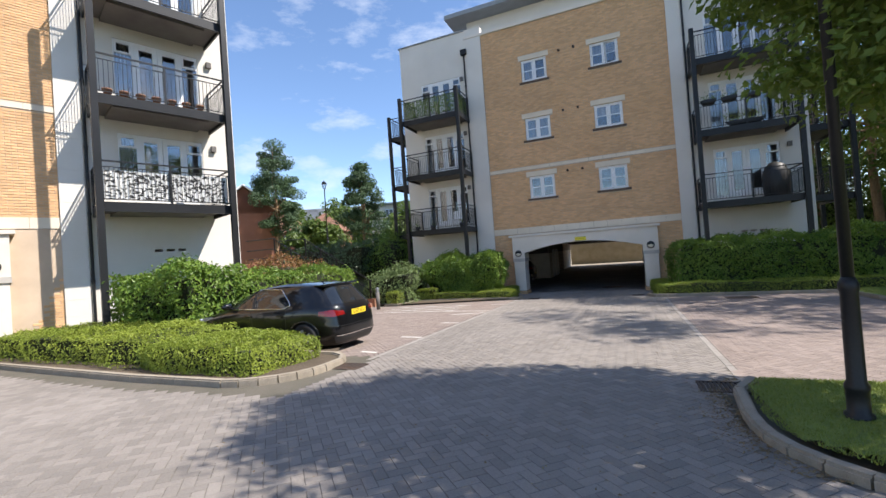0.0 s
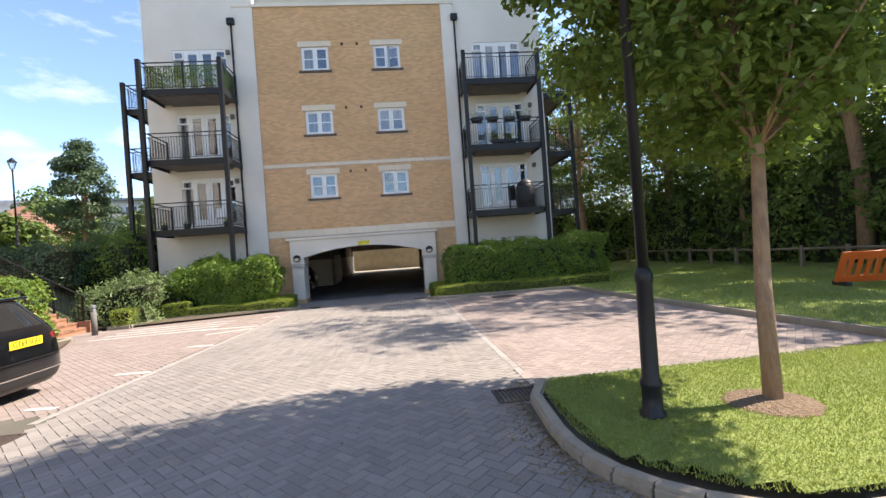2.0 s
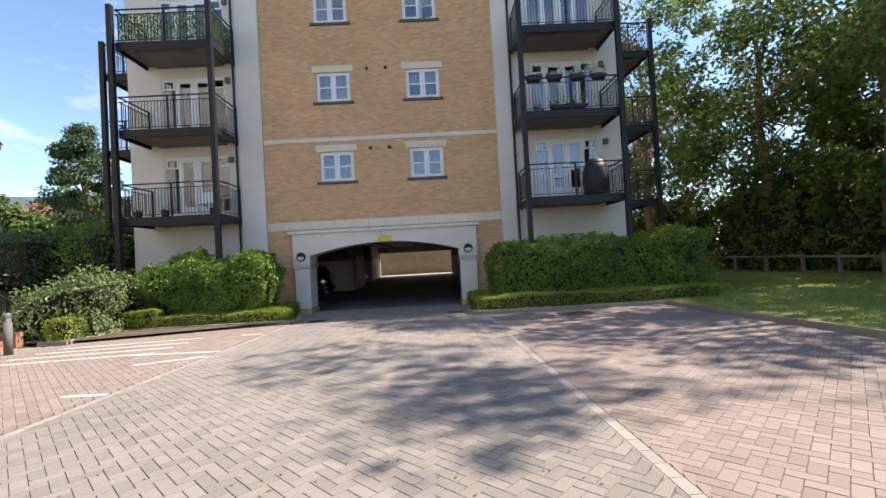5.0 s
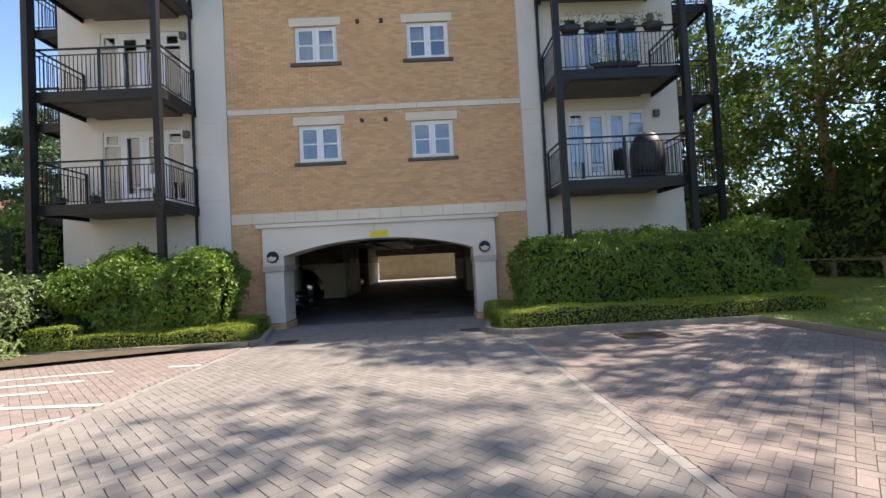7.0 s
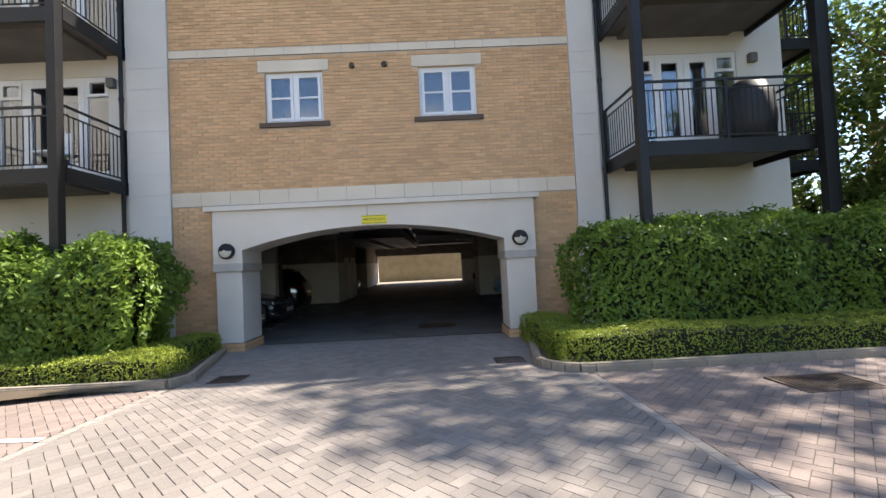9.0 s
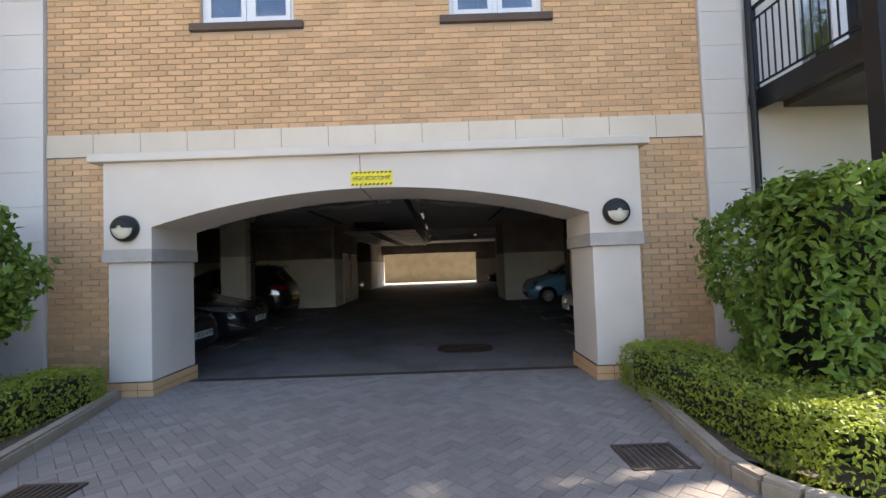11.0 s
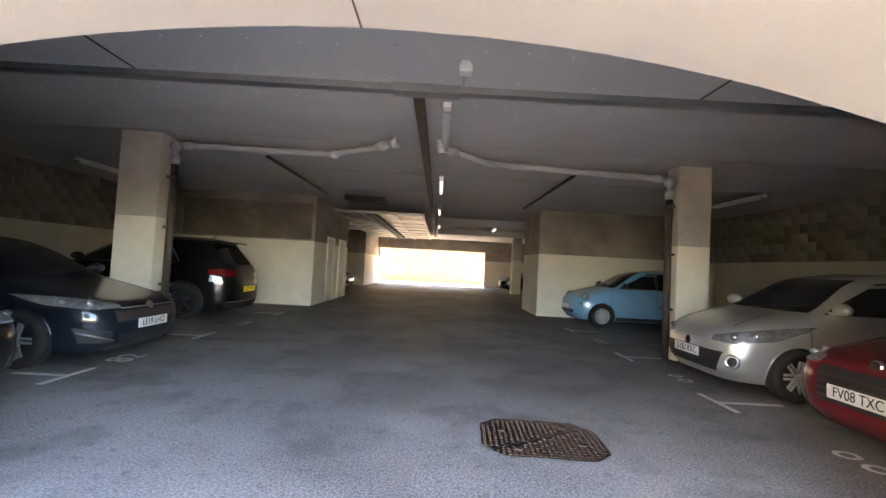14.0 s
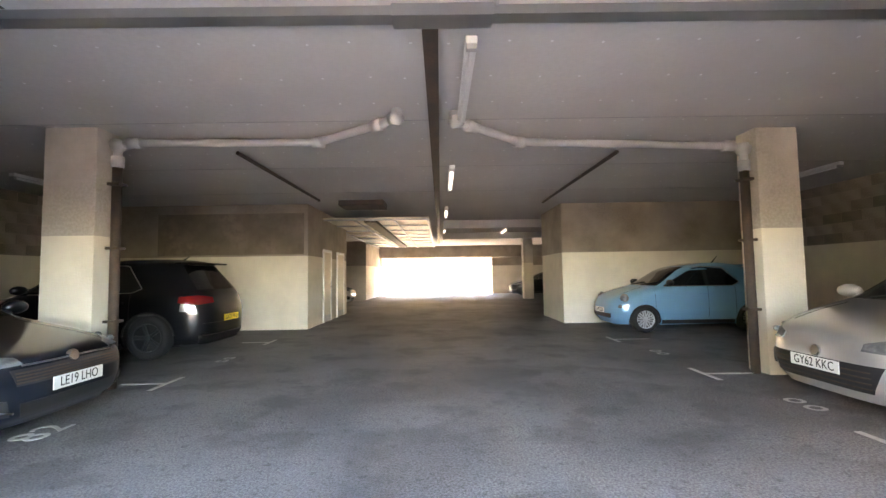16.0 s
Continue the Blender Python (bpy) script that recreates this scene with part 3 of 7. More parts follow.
BALC_Z = (3.58, 6.46, 9.36)
for z in BALC_Z:
    balcony(-10.5, -7.33, 19.8, FY + 0.03, z)
    balcony(2.8, 6.05, 19.8, FY + 0.03, z)
for x, y in ((-10.55, 19.75), (-7.38, 19.75), (2.76, 19.75), (6.05, 19.75)):
    part("balcony_post", boxes((x - 0.08, x + 0.08, y - 0.16, y - 0.001, -0.1, 10.55), bevel=0.006), M_BLACK, building, "black square steel post")
for x in (-7.36, 2.72):
    bm = bmesh.new()
    tube(bm, [(x, FY - 0.09, 0), (x, FY - 0.09, 12.7)], 0.04, 10)
    for z in (1.5, 3.4, 5.3, 7.2, 9.1, 11):
        tube(bm, [(x, FY - 0.09, z), (x, FY - 0.09, z + 0.08)], 0.052, 10)
    box(bm, x - 0.16, x + 0.16, FY - 0.2, FY - 0.005, 12.7, 12.98, bevel=0.02)
    part("downpipe", bm, M_BLACK, building, "black downpipe with a hopper head")
for x in (-7.6, 6.1):
    for z in (5.62, 8.5, 11.4):
        part("wall_light", boxes((x - 0.08, x + 0.08, FY - 0.1, FY + 0.029, z, z + 0.2), bevel=0.02), M_SLAB, building, "small grey bulkhead light")

# ---- the portal of the garage ----
def arch_z(x):
    c, half, rise = (AX0 + AX1) / 2, (AX1 - AX0) / 2, 0.39
    r = (half * half + rise * rise) / (2 * rise)
    return 2.45 - (r - math.sqrt(max(0.0, r * r - (x - c) ** 2)))


PY0, PY1 = 20.98, 21.93
bm = bmesh.new()
N = 36
def portal_quad(*ps):
    bm.faces.new([bm.verts.new(p) for p in ps])
pts = [(AX0 + (AX1 - AX0) * i / N) for i in range(N + 1)]
for a, b in zip(pts, pts[1:]):
    za, zb = arch_z(a), arch_z(b)
    portal_quad((a, PY0, za), (b, PY0, zb), (b, PY0, 2.86), (a, PY0, 2.86))
    portal_quad((b, PY1, zb), (a, PY1, za), (a, PY1, 2.86), (b, PY1, 2.86))
    portal_quad((a, PY1, za), (b, PY1, zb), (b, PY0, zb), (a, PY0, za))
box(bm, PX0, AX0, PY0, PY1, 1.80, 2.86)
box(bm, AX1, PX1, PY0, PY1, 1.80, 2.86)
part("portal_arch", bm, M_PORTAL, building, "off-white rendered segmental arch")
part("portal_coping", boxes((PX0 - 0.15, PX1 + 0.11, PY0 - 0.07, FY + 0.01, 2.862, 2.965), bevel=0.012), M_PORTAL, building, "white projecting coping")
for a, b in ((PX0, AX0), (AX1, PX1)):
    part("pier", boxes((a + 0.03, b - 0.03, PY0 + 0.03, PY1 - 0.03, 0.2, 1.64), bevel=0.008), M_PORTAL, building, "square off-white pier")
    part("pier_capital", boxes((a - 0.01, b + 0.01, PY0 - 0.015, PY1 + 0.01, 1.642, 1.798), bevel=0.008), material("weathered capital", (0.52, 0.48, 0.43), (0.38, 0.35, 0.31), rough=0.9, fine=40, coarse=3), building, "weathered stone capital")
    plinth = part("plinth", boxes((a + 0.01, b - 0.01, PY0 + 0.012, PY1 - 0.012, -0.08, 0.195)), M_SAND, building, "buff brick plinth")
    for r in range(3):
        for u in range(3):
            part("brick", boxes((a + u * (b - a) / 3 + 0.004, a + (u + 1) * (b - a) / 3 - 0.004, PY0 + 0.005, PY1 - 0.005, -0.08 + r * 0.093, -0.08 + r * 0.093 + 0.085)), M_BRICK_ONE, plinth)
M_LENS = material("lamp lens", (0.75, 0.70, 0.58), rough=0.3, bump=0)
for x in (-5.16, 0.78):
    m = Matrix.Translation((x, PY0, 2.05)) @ pose(0, 0, 0, 90, 0, 0)
    ob = part("wall_lamp", lathe(bmesh.new(), [(0.16, 0.0), (0.16, 0.05), (0.15, 0.07), (0.125, 0.085)], 32, m), M_BLACK, building, "round bulkhead lamp with a hooded top", True)
    part("lens", lathe(bmesh.new(), [(0.13, 0.05), (0.125, 0.088), (0.09, 0.11), (0.03, 0.12)], 32, m), M_LENS, ob, "cream glass lens", True)
    bm = bmesh.new()
    prof = [(0.135, 0.086), (0.13, 0.10), (0.095, 0.123), (0.03, 0.132)]
    rings = [[bm.verts.new((r * math.cos(math.pi * k / 16), r * math.sin(math.pi * k / 16), z)) for k in range(17)] for r, z in prof]
    for ra, rb in zip(rings, rings[1:]):
        for k in range(16):
            bm.faces.new((ra[k], ra[k + 1], rb[k + 1], rb[k]))
    bmesh.ops.transform(bm, matrix=m, verts=bm.verts[:])
    part("hood", bm, M_BLACK, ob)
part("portal_joint", boxes((-2.315, -2.306, PY0 - 0.002, PY0 + 0.3, 2.452, 2.855)), M_SILL, building, "thin movement joint")

part("portal_joint", boxes((-2.315, -2.306, PY0 + 0.002, PY1 - 0.002, 2.445, 2.46)), M_SILL, building, "thin movement joint in the soffit")

# second block on the west side, seen at the start, of the same build
block_b = copy_thing(building, Matrix.Translation((-12.68, 6.68, 0.66)) @ pose(0, 0, 0, 0, 0, 69.2) @ Matrix.Translation((-2.8, -19.8, 0)))

M_WHITE_PANEL = material("white screen fabric", (0.7, 0.7, 0.68), rough=0.8, fine=30)
M_DARKLEAF = material("printed dark leaf", (0.05, 0.05, 0.05), rough=0.8, bump=0)
B_AT = block_b.matrix_basis.copy()
leafy = tagged(empty("balcony_screen"), "black and white leaf-patterned screen inside the balcony rail", "screen")
leafy.matrix_world = B_AT @ Matrix.Translation((4.42, 19.87, 3.58))
part("cloth", boxes((-1.55, 1.55, 0.0, 0.006, 0.07, 0.9)), M_WHITE_PANEL, leafy)
part("cloth", boxes((-1.56, -1.553, 0.01, 1.3, 0.07, 0.9)), M_WHITE_PANEL, leafy)
rs_b = np.random.default_rng(9)
bm = bmesh.new()
for k in range(420):
    u, w, a, ln = rs_b.uniform(-1.5, 1.5), rs_b.uniform(0.1, 0.87), rs_b.uniform(0, 6.28), rs_b.uniform(0.05, 0.10)
    du, dw = math.cos(a) * ln, math.sin(a) * ln
    bm.faces.new([bm.verts.new(p) for p in ((u - du, -0.004, w - dw * 0.6), (u + dw * 0.3, -0.004, w - du * 0.3), (u + du, -0.004, w + dw * 0.6), (u - dw * 0.3, -0.004, w + du * 0.3))])
part("print", bm, M_DARKLEAF, leafy, "dark printed leaves")["kind"] = "stuff"
for k in range(7):
    pot = tagged(empty("flower_pot"), "small terracotta pot on the balcony edge", "pot", "balcony pots")
    pot.matrix_world = B_AT @ Matrix.Translation((3.1 + 0.38 * k, 20.02, 6.46))
    part("pot", lathe(bmesh.new(), [(0.07, 0), (0.11, 0.2), (0.12, 0.2), (0.12, 0.24), (0.1, 0.24)], 14), material("terracotta", (0.40, 0.20, 0.12), rough=0.9), pot, smooth=True)

# balconies on the end walls of the garage block
for z in BALC_Z:
    balcony(WX1 + 0.002, 8.3, 22.0, 25.2, z, ("s", "e", "n"))
    balcony(-12.45, WX0 - 0.002, 22.0, 25.2, z, ("s", "w", "n"))
for x, y in ((8.32, 21.98), (8.32, 25.36), (-12.5, 21.98), (-12.5, 25.36)):
    part("balcony_post", boxes((x - 0.08, x + 0.08, y - 0.16, y - 0.001, -0.1, 10.55), bevel=0.006), M_BLACK, building, "black square steel post")

# ---- garage inside ----
garage_floor = tagged(part("floor", boxes((WX0 + 0.3, WX1 - 0.3, PY1 - 0.13, FAR_Y + 0.3, -0.15, 0.0)), M_TARMAC), "dark worn asphalt garage floor", "floor", kind="structure")
tagged(part("threshold_drain", boxes((AX0 - 0.1, AX1 + 0.1, 21.66, 21.79, -0.1, 0.015)), M_PIPEDARK), "dark drainage channel across the garage entrance", "drain", kind="structure")
CEIL = 3.18
tagged(part("ceiling", boxes((WX0 + 0.3, WX1 - 0.3, FY + 0.33, FAR_Y, CEIL, CEIL + 0.2)), M_CEIL), "pale grey boarded garage ceiling", "ceiling", kind="structure")
wall_east = tagged(part("wall_east", boxes((WX1 - 0.33, WX1 - 0.304, FY + 0.35, FAR_Y, 0, CEIL)), M_GWALL), "block wall painted cream below", "wall", kind="structure")
wall_west = tagged(part("wall_west", boxes((WX0 + 0.304, WX0 + 0.33, FY + 0.35, FAR_Y, 0, CEIL)), M_GWALL), "block wall painted cream below", "wall", kind="structure")
tagged(part("wall_south_a", boxes((WX0 + 0.34, PX0 + 0.1, FY + 0.34, FY + 0.37, 0, CEIL)), M_GWALL), "inside of the front wall, painted cream below", "wall", kind="structure")
tagged(part("wall_south_b", boxes((PX1 - 0.1, WX1 - 0.34, FY + 0.34, FY + 0.37, 0, CEIL)), M_GWALL), "inside of the front wall, painted cream below", "wall", kind="structure")
tagged(part("wall_south_c", boxes((PX0 + 0.1, PX1 - 0.1, FY + 0.34, FY + 0.37, 2.75, CEIL)), M_GWALL), "inside of the front wall over the arch", "wall", kind="structure")
tagged(part("wall_core_west", boxes((WX0 + 0.34, -5.5, 32.25, 36.7, 0, CEIL))  , M_GWALL), "stair core walls painted cream below, stained above", "wall", kind="structure")
tagged(part("wall_core_east", boxes((1.1, WX1 - 0.34, 32.7, 34.9, 0, CEIL)), M_GWALL), "store walls painted cream below, stained above", "wall", kind="structure")
tagged(part("wall_far_west", boxes((WX0 + 0.34, -6.15, 44.5, FAR_Y - 0.01, 0, CEIL)), M_GWALL), "far store wall painted cream below", "wall", kind="structure")
for x0, x1, y0, y1 in ((-6.9, -6.27, 26.5, 26.85), (1.99, 2.53, 26.83, 27.2), (2.2, 2.7, 43.6, 44.1)):
    tagged(part("column", boxes((x0, x1, y0, y1, 0, CEIL), bevel=0.01), M_GCOLUMN), "square column painted cream below, bare above", "column", "garage columns")
tagged(part("boundary_wall", boxes((-14, 10, 54.5, 54.8, -0.3, 3.6)), material("sunlit boundary wall", (0.34, 0.285, 0.19), (0.26, 0.21, 0.12), rough=0.9)), "sunlit rendered boundary wall behind the garage", "wall", kind="structure")
tagged(part("rear_path", boxes((-14, 10, FAR_Y + 0.3, 54.5, -0.2, 0.0)), M_KERB), "concrete path behind the garage", "path", kind="structure")


# ---- plants ----
def leaf_cloud(centres, normals, size, jitter, rs, aspect=0.5):
    """Two-triangle folded leaves at the centres, facing roughly along the normals."""
    n = len(centres)
    nn = normals + rs.normal(0, jitter, (n, 3))
    nn /= np.linalg.norm(nn, axis=1)[:, None] + 1e-9
    t = np.cross(nn, rs.normal(0, 1, (n, 3)))
    t /= np.linalg.norm(t, axis=1)[:, None] + 1e-9
    b = np.cross(nn, t)
    s = size * rs.uniform(0.65, 1.3, n)[:, None]
    fold = nn * s * 0.12
    v = np.stack([centres - t * s * 0.5, centres - b * s * 0.5 * aspect + fold, centres + t * s * 0.5, centres + b * s * 0.5 * aspect + fold], axis=1).reshape(-1, 3)
    k = np.arange(n)[:, None] * 4
    return v, np.concatenate([np.concatenate([k, k + 1, k + 2], 1), np.concatenate([k, k + 2, k + 3], 1)])


def fast_mesh(name, verts, tris, mat, parent=None, label=""):
    me = bpy.data.meshes.new(name)
    me.vertices.add(len(verts))
    me.vertices.foreach_set("co", np.asarray(verts, dtype=np.float32).ravel())
    m = len(tris)
    me.loops.add(m * 3)
    me.loops.foreach_set("vertex_index", np.asarray(tris, dtype=np.int32).ravel())
    me.polygons.add(m)
    me.polygons.foreach_set("loop_start", np.arange(0, m * 3, 3, dtype=np.int32))
    me.materials.append(mat)
    me.update(calc_edges=True)
    me.validate()
    me.shade_flat()
    ob = new(name, me)
    ob.parent = parent
    if label:
        ob["label"] = label
    return ob


def hedge(name, x0, x1, y0, y1, h, leaf, count, mat, label, turn=0.0, base=None, ragged=0.06, round_top=0.15, category="hedge"):
    """A clipped hedge: a skin of leaves over a solid core, coloured dark for the shade inside."""
    rs = np.random.default_rng(int(abs(x0 * 131 + y0 * 17 + h * 1000)) + 3)
    cx, cy = (x0 + x1) / 2, (y0 + y1) / 2
    base = ground_z(cx, cy) if base is None else base
    thing = tagged(empty(name, (cx, cy, base), turn), label, category)
    lx, ly = (x1 - x0) / 2, (y1 - y0) / 2

    def swell(p):
        return noise.noise(Vector((p[0] * 0.9 + cx, p[1] * 0.9 + cy, p[2] * 1.1))) * ragged * 2.2 + noise.noise(Vector((p[0] * 3 + cx, p[1] * 3, p[2] * 3))) * ragged

    pts, nrm = [], []
    area = np.array([2 * lx * h, 2 * lx * h, 2 * ly * h, 2 * ly * h, 4 * lx * ly * 1.2])
    face = rs.choice(5, count, p=area / area.sum())
    u, w = rs.uniform(-1, 1, count), rs.uniform(-1, 1, count)
    for f, a, b in zip(face, u, w):
        if f < 2:
            p, q = (a * lx, (-ly if f == 0 else ly), h * (b + 1) / 2), (0, -1 if f == 0 else 1, 0.25)
        elif f < 4:
            p, q = ((-lx if f == 2 else lx), a * ly, h * (b + 1) / 2), (-1 if f == 2 else 1, 0, 0.25)
        else:
            p, q = (a * lx, b * ly, h), (0, 0, 1)
        p = np.array(p, dtype=float)
        q = np.array(q, dtype=float)
        e = max(abs(p[0]) / lx if f != 4 else 0, abs(p[1]) / ly)
        if p[2] > h * 0.7:
            p[:2] *= 1 - round_top * ((p[2] / h - 0.7) / 0.3) ** 2 * (0.25 if f == 4 else 0.5) * np.array([ly / max(lx, ly), 1.0])
            if f == 4:
                p[2] -= round_top * h * 0.5 * (max(0, abs(p[1]) / ly) ** 3 + max(0, abs(p[0]) / lx) ** 6) * (1.0 if round_top < 0.45 else 0.8)
        out = np.array([(p[0] / lx) ** 3, (p[1] / ly) ** 3, min(1.0, p[2] / h) ** 3])
        p += out * swell(p) + q * abs(rs.normal(0, ragged * 0.5))
        pts.append(p)
        nrm.append(q)
    v, t = leaf_cloud(np.array(pts), np.array(nrm), leaf, 0.55, rs)
    fast_mesh("foliage", v, t, mat, thing)["kind"] = "stuff"
    # solid filler box; its dark colour paints the shade seen between leaves
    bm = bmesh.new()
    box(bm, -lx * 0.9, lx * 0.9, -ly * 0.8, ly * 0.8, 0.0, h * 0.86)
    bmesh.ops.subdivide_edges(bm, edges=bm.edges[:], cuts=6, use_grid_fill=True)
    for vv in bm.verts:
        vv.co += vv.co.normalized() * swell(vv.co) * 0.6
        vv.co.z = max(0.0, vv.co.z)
    part("core", bm, M_HEDGE_SHADE, thing, "solid core coloured dark as the shade inside the hedge")
    return thing


def limb(bm, a, b, r0, r1, rs, n=8, bend=0.12):
    a, b = Vector(a), Vector(b)
    ln = (b - a).length
    pts = [a.lerp(b, k / 5) + Vector(rs.normal(0, bend * ln * 0.2, 3)) * (0 < k < 5) for k in range(6)]
    tube(bm, pts, 1.0, n, taper=[r0 + (r1 - r0) * k / 5 for k in range(6)])
    return pts


def tree(name, x, y, z, height, crown_r, crown_z0, trunk_r, leaves, leaf, mat, label, seed, clumps=60, shape=1.0, lean=(0, 0), squash=1.0, spread=0.34):
    """A tapered trunk with limbs, and a crown of leaves gathered in clumps with gaps between them."""
    rs = np.random.default_rng(seed)
    thing = tagged(empty(name, (x, y, z)), label, "tree")
    bm = bmesh.new()
    top = Vector((lean[0], lean[1], height * 0.72))
    trunk = limb(bm, (0, 0, -0.15), top, trunk_r * 1.15, trunk_r * 0.35, rs, 12, 0.05)
    zc, rz = (crown_z0 + height) / 2, (height - crown_z0) / 2
    cents = []
    while len(cents) < clumps:
        p = rs.uniform(-1, 1, 3)
        d = np.linalg.norm(p)
        if d > 1 or d < 0.35:
            continue
        taper = 1.0 if shape == 1.0 else (1 - shape * (p[2] + 1) / 2)
        cents.append(np.array([p[0] * crown_r * taper + lean[0] * 0.8, p[1] * crown_r * taper * squash + lean[1] * 0.8, zc + p[2] * rz]))
    cents = np.array(cents)
    for c in cents[::max(1, clumps // 16)]:
        k = min(5, max(3 if crown_z0 > 2.2 else 2, int(5 * min(1, max(0.2, (c[2] - 0.5) / (height * 0.85)) * 0.8))))
        limb(bm, trunk[k], c, trunk_r * 0.32, trunk_r * 0.06, rs, 6)
    part("trunk", bm, M_BARK, thing, smooth=True)
    per = leaves // clumps
    sig = crown_r * spread * rs.uniform(0.6, 1.2, clumps)
    idx = np.repeat(np.arange(clumps), per)
    off = rs.normal(0, 1, (len(idx), 3))
    off /= (np.linalg.norm(off, axis=1)[:, None] + 1e-9) / np.cbrt(rs.uniform(0.05, 1, len(idx)))[:, None]
    off[:, 2] *= 0.62
    pos = cents[idx] + off * sig[idx][:, None]
    pos[:, 2] = np.maximum(pos[:, 2], crown_z0 * 0.9)
    nrm = off + np.array([0, 0, 0.8])
    v, t = leaf_cloud(pos, nrm, leaf, 0.6, rs, 0.6)
    fast_mesh("crown", v, t, mat, thing)["kind"] = "stuff"
    return thing


# hedges along the front of the block
hedge("laurel_hedge", -9.5, -5.75, 19.1, 20.1, 2.05, 0.105, 28000, M_LAUREL, "glossy bright green laurel hedge before the balconies", ragged=0.2, round_top=0.3)
hedge("laurel_hedge", 1.5, 8.4, 19.15, 20.1, 2.1, 0.10, 32000, M_LAUREL, "dense green laurel hedge beside the garage entrance", ragged=0.14)
hedge("box_hedge", -9.5, -4.95, 18.42, 19.15, 0.40, 0.042, 14000, M_BOX, "low clipped box hedge behind the kerb", ragged=0.04)
hedge("box_hedge", 0.75, 8.3, 18.12, 19.05, 0.46, 0.042, 22000, M_BOX, "low clipped box hedge behind the kerb", ragged=0.04)

hedge("box_hedge", 0.68, 1.4, 18.5, 20.75, 0.48, 0.042, 9000, M_BOX, "low clipped box hedge beside the garage entrance", ragged=0.05)
hedge("box_hedge", -5.95, -5.15, 18.7, 20.7, 0.44, 0.042, 9000, M_BOX, "low clipped box hedge beside the garage entrance", ragged=0.05)

# the tree and lamp post on the grass island, the woods beyond
tree("street_tree", 2.45, 4.54, island_z(2.45, 4.54) - 0.02, 7.6, 2.1, 2.15, 0.062, 56000, 0.105, M_LEAF_NEAR, "young hornbeam with a full green crown on the grass island", 11, clumps=200, spread=0.3, lean=(0.8, 0.95))
wood = [(16.6, 15.6, 21, 6.0), (17.2, 21.5, 21, 6.0), (16.5, 27.0, 18, 5.2), (13.0, 32.0, 18.5, 4.8), (12.5, 38.5, 16, 4.8), (20.0, 16.5, 13, 5.0), (21.0, 24.0, 13, 5), (19.5, 31.5, 14, 5.5), (19.5, 9.5, 14, 5.0), (20.0, 3.5, 14, 5), (18, 41, 15, 6), (25, -2, 15, 6), (27, 6, 14, 6)]
for k, (x, y, h, r) in enumerate(wood):
    near = x < 21
    tree("woodland_tree", x, y, terrain(x, y), h, r, h * 0.16, 0.24, 11000 if near else 6000, 0.27 if near else 0.45, M_LEAF_WOOD, "tall dense broadleaf tree at the edge of the wood", 30 + k, clumps=80 if near else 50, spread=0.25)
for k, (x0, x1, y0, y1, h) in enumerate(((16.2, 18.5, 7.0, 12.5, 3.6), (16.6, 18.8, 12.6, 18.0, 4.2), (16.8, 19.0, 18.2, 24.0, 3.8), (16.0, 18.5, 24.2, 30.5, 4.3), (14.0, 17.0, 31.0, 37.5, 4.0), (10.5, 14.5, 38.0, 42.0, 4.5), (17.0, 20.0, -1.0, 6.8, 4.0), (26, 29, -4, 16, 6), (26, 29, 16.5, 38, 6.5))):
    hedge("understorey", x0, x1, y0, y1, h, 0.26, 7000, M_LEAF_WOOD, "dense shrubs under the woodland trees", base=terrain(x0, y0) + 0.1, ragged=0.55, round_top=0.6, category="shrub")


# ---- garage fittings ----
def garage_tube(x, y0, y1, z, lit=True):
    """A fluorescent batten hung under the ceiling."""
    lamp = tagged(empty("ceiling_light", (x, (y0 + y1) / 2, z)), "slim white fluorescent batten hung below the ceiling", "ceiling light", "garage lights")
    h = (y1 - y0) / 2
    part("housing", boxes((-0.045, 0.045, -h, h, 0.0, 0.06), bevel=0.008), M_UPVC, lamp)
    bm = bmesh.new()
    tube(bm, [(0, -h + 0.03, -0.022), (0, h - 0.03, -0.022)], 0.019, 10)
    part("tube", bm, M_TUBE if lit else M_UPVC, lamp, "glowing white tube" if lit else "")
    for e in (-h, h - 0.05):
        part("end_cap", boxes((-0.04, 0.04, e, e + 0.05, -0.045, 0.0), bevel=0.006), M_PIPE, lamp)
    return lamp


M_TUBE = lamp_material("fluorescent tube", (1.0, 0.95, 0.86), 0.05)
for x, y0, y1 in ((-1.88, 24.5, 26.25), (-1.92, 28.3, 29.95), (-1.95, 32.6, 34.2), (-1.95, 37.5, 39.1), (-1.95, 42.5, 44.1), (-5.0, 38.0, 39.6), (0.5, 38.0, 39.6), (-9.2, 24.4, 26.0), (-9.2, 28.4, 30.0), (4.6, 24.4, 26.0), (4.6, 28.4, 30.0)):
    garage_tube(x, y0, y1, CEIL - 0.12, abs(x + 2.2) < 4 and y0 > 26)
for x, y0, y1 in ((-5.0, 27.4, 31.5), (0.5, 27.6, 32.2)):
    bm = bmesh.new()
    tube(bm, [(x, y0, CEIL - 0.08), (x, y1, CEIL - 0.05)], 0.03, 8)
    tagged(part("conduit", bm, M_PIPEDARK), "dark conduit along the garage ceiling", "conduit")
trunk_run = tagged(empty("trunking", (-2.1, 24.28, CEIL)), "grey steel trunking across the garage ceiling", "trunking")
part("channel", boxes((WX0 + 2.46, WX1 + 1.74, -0.06, 0.06, -0.07, -0.002), bevel=0.004), M_STEEL, trunk_run)
part("junction_box", boxes((-0.35, 0.35, -0.085, 0.085, -0.09, -0.003), bevel=0.004), M_STEEL, trunk_run)
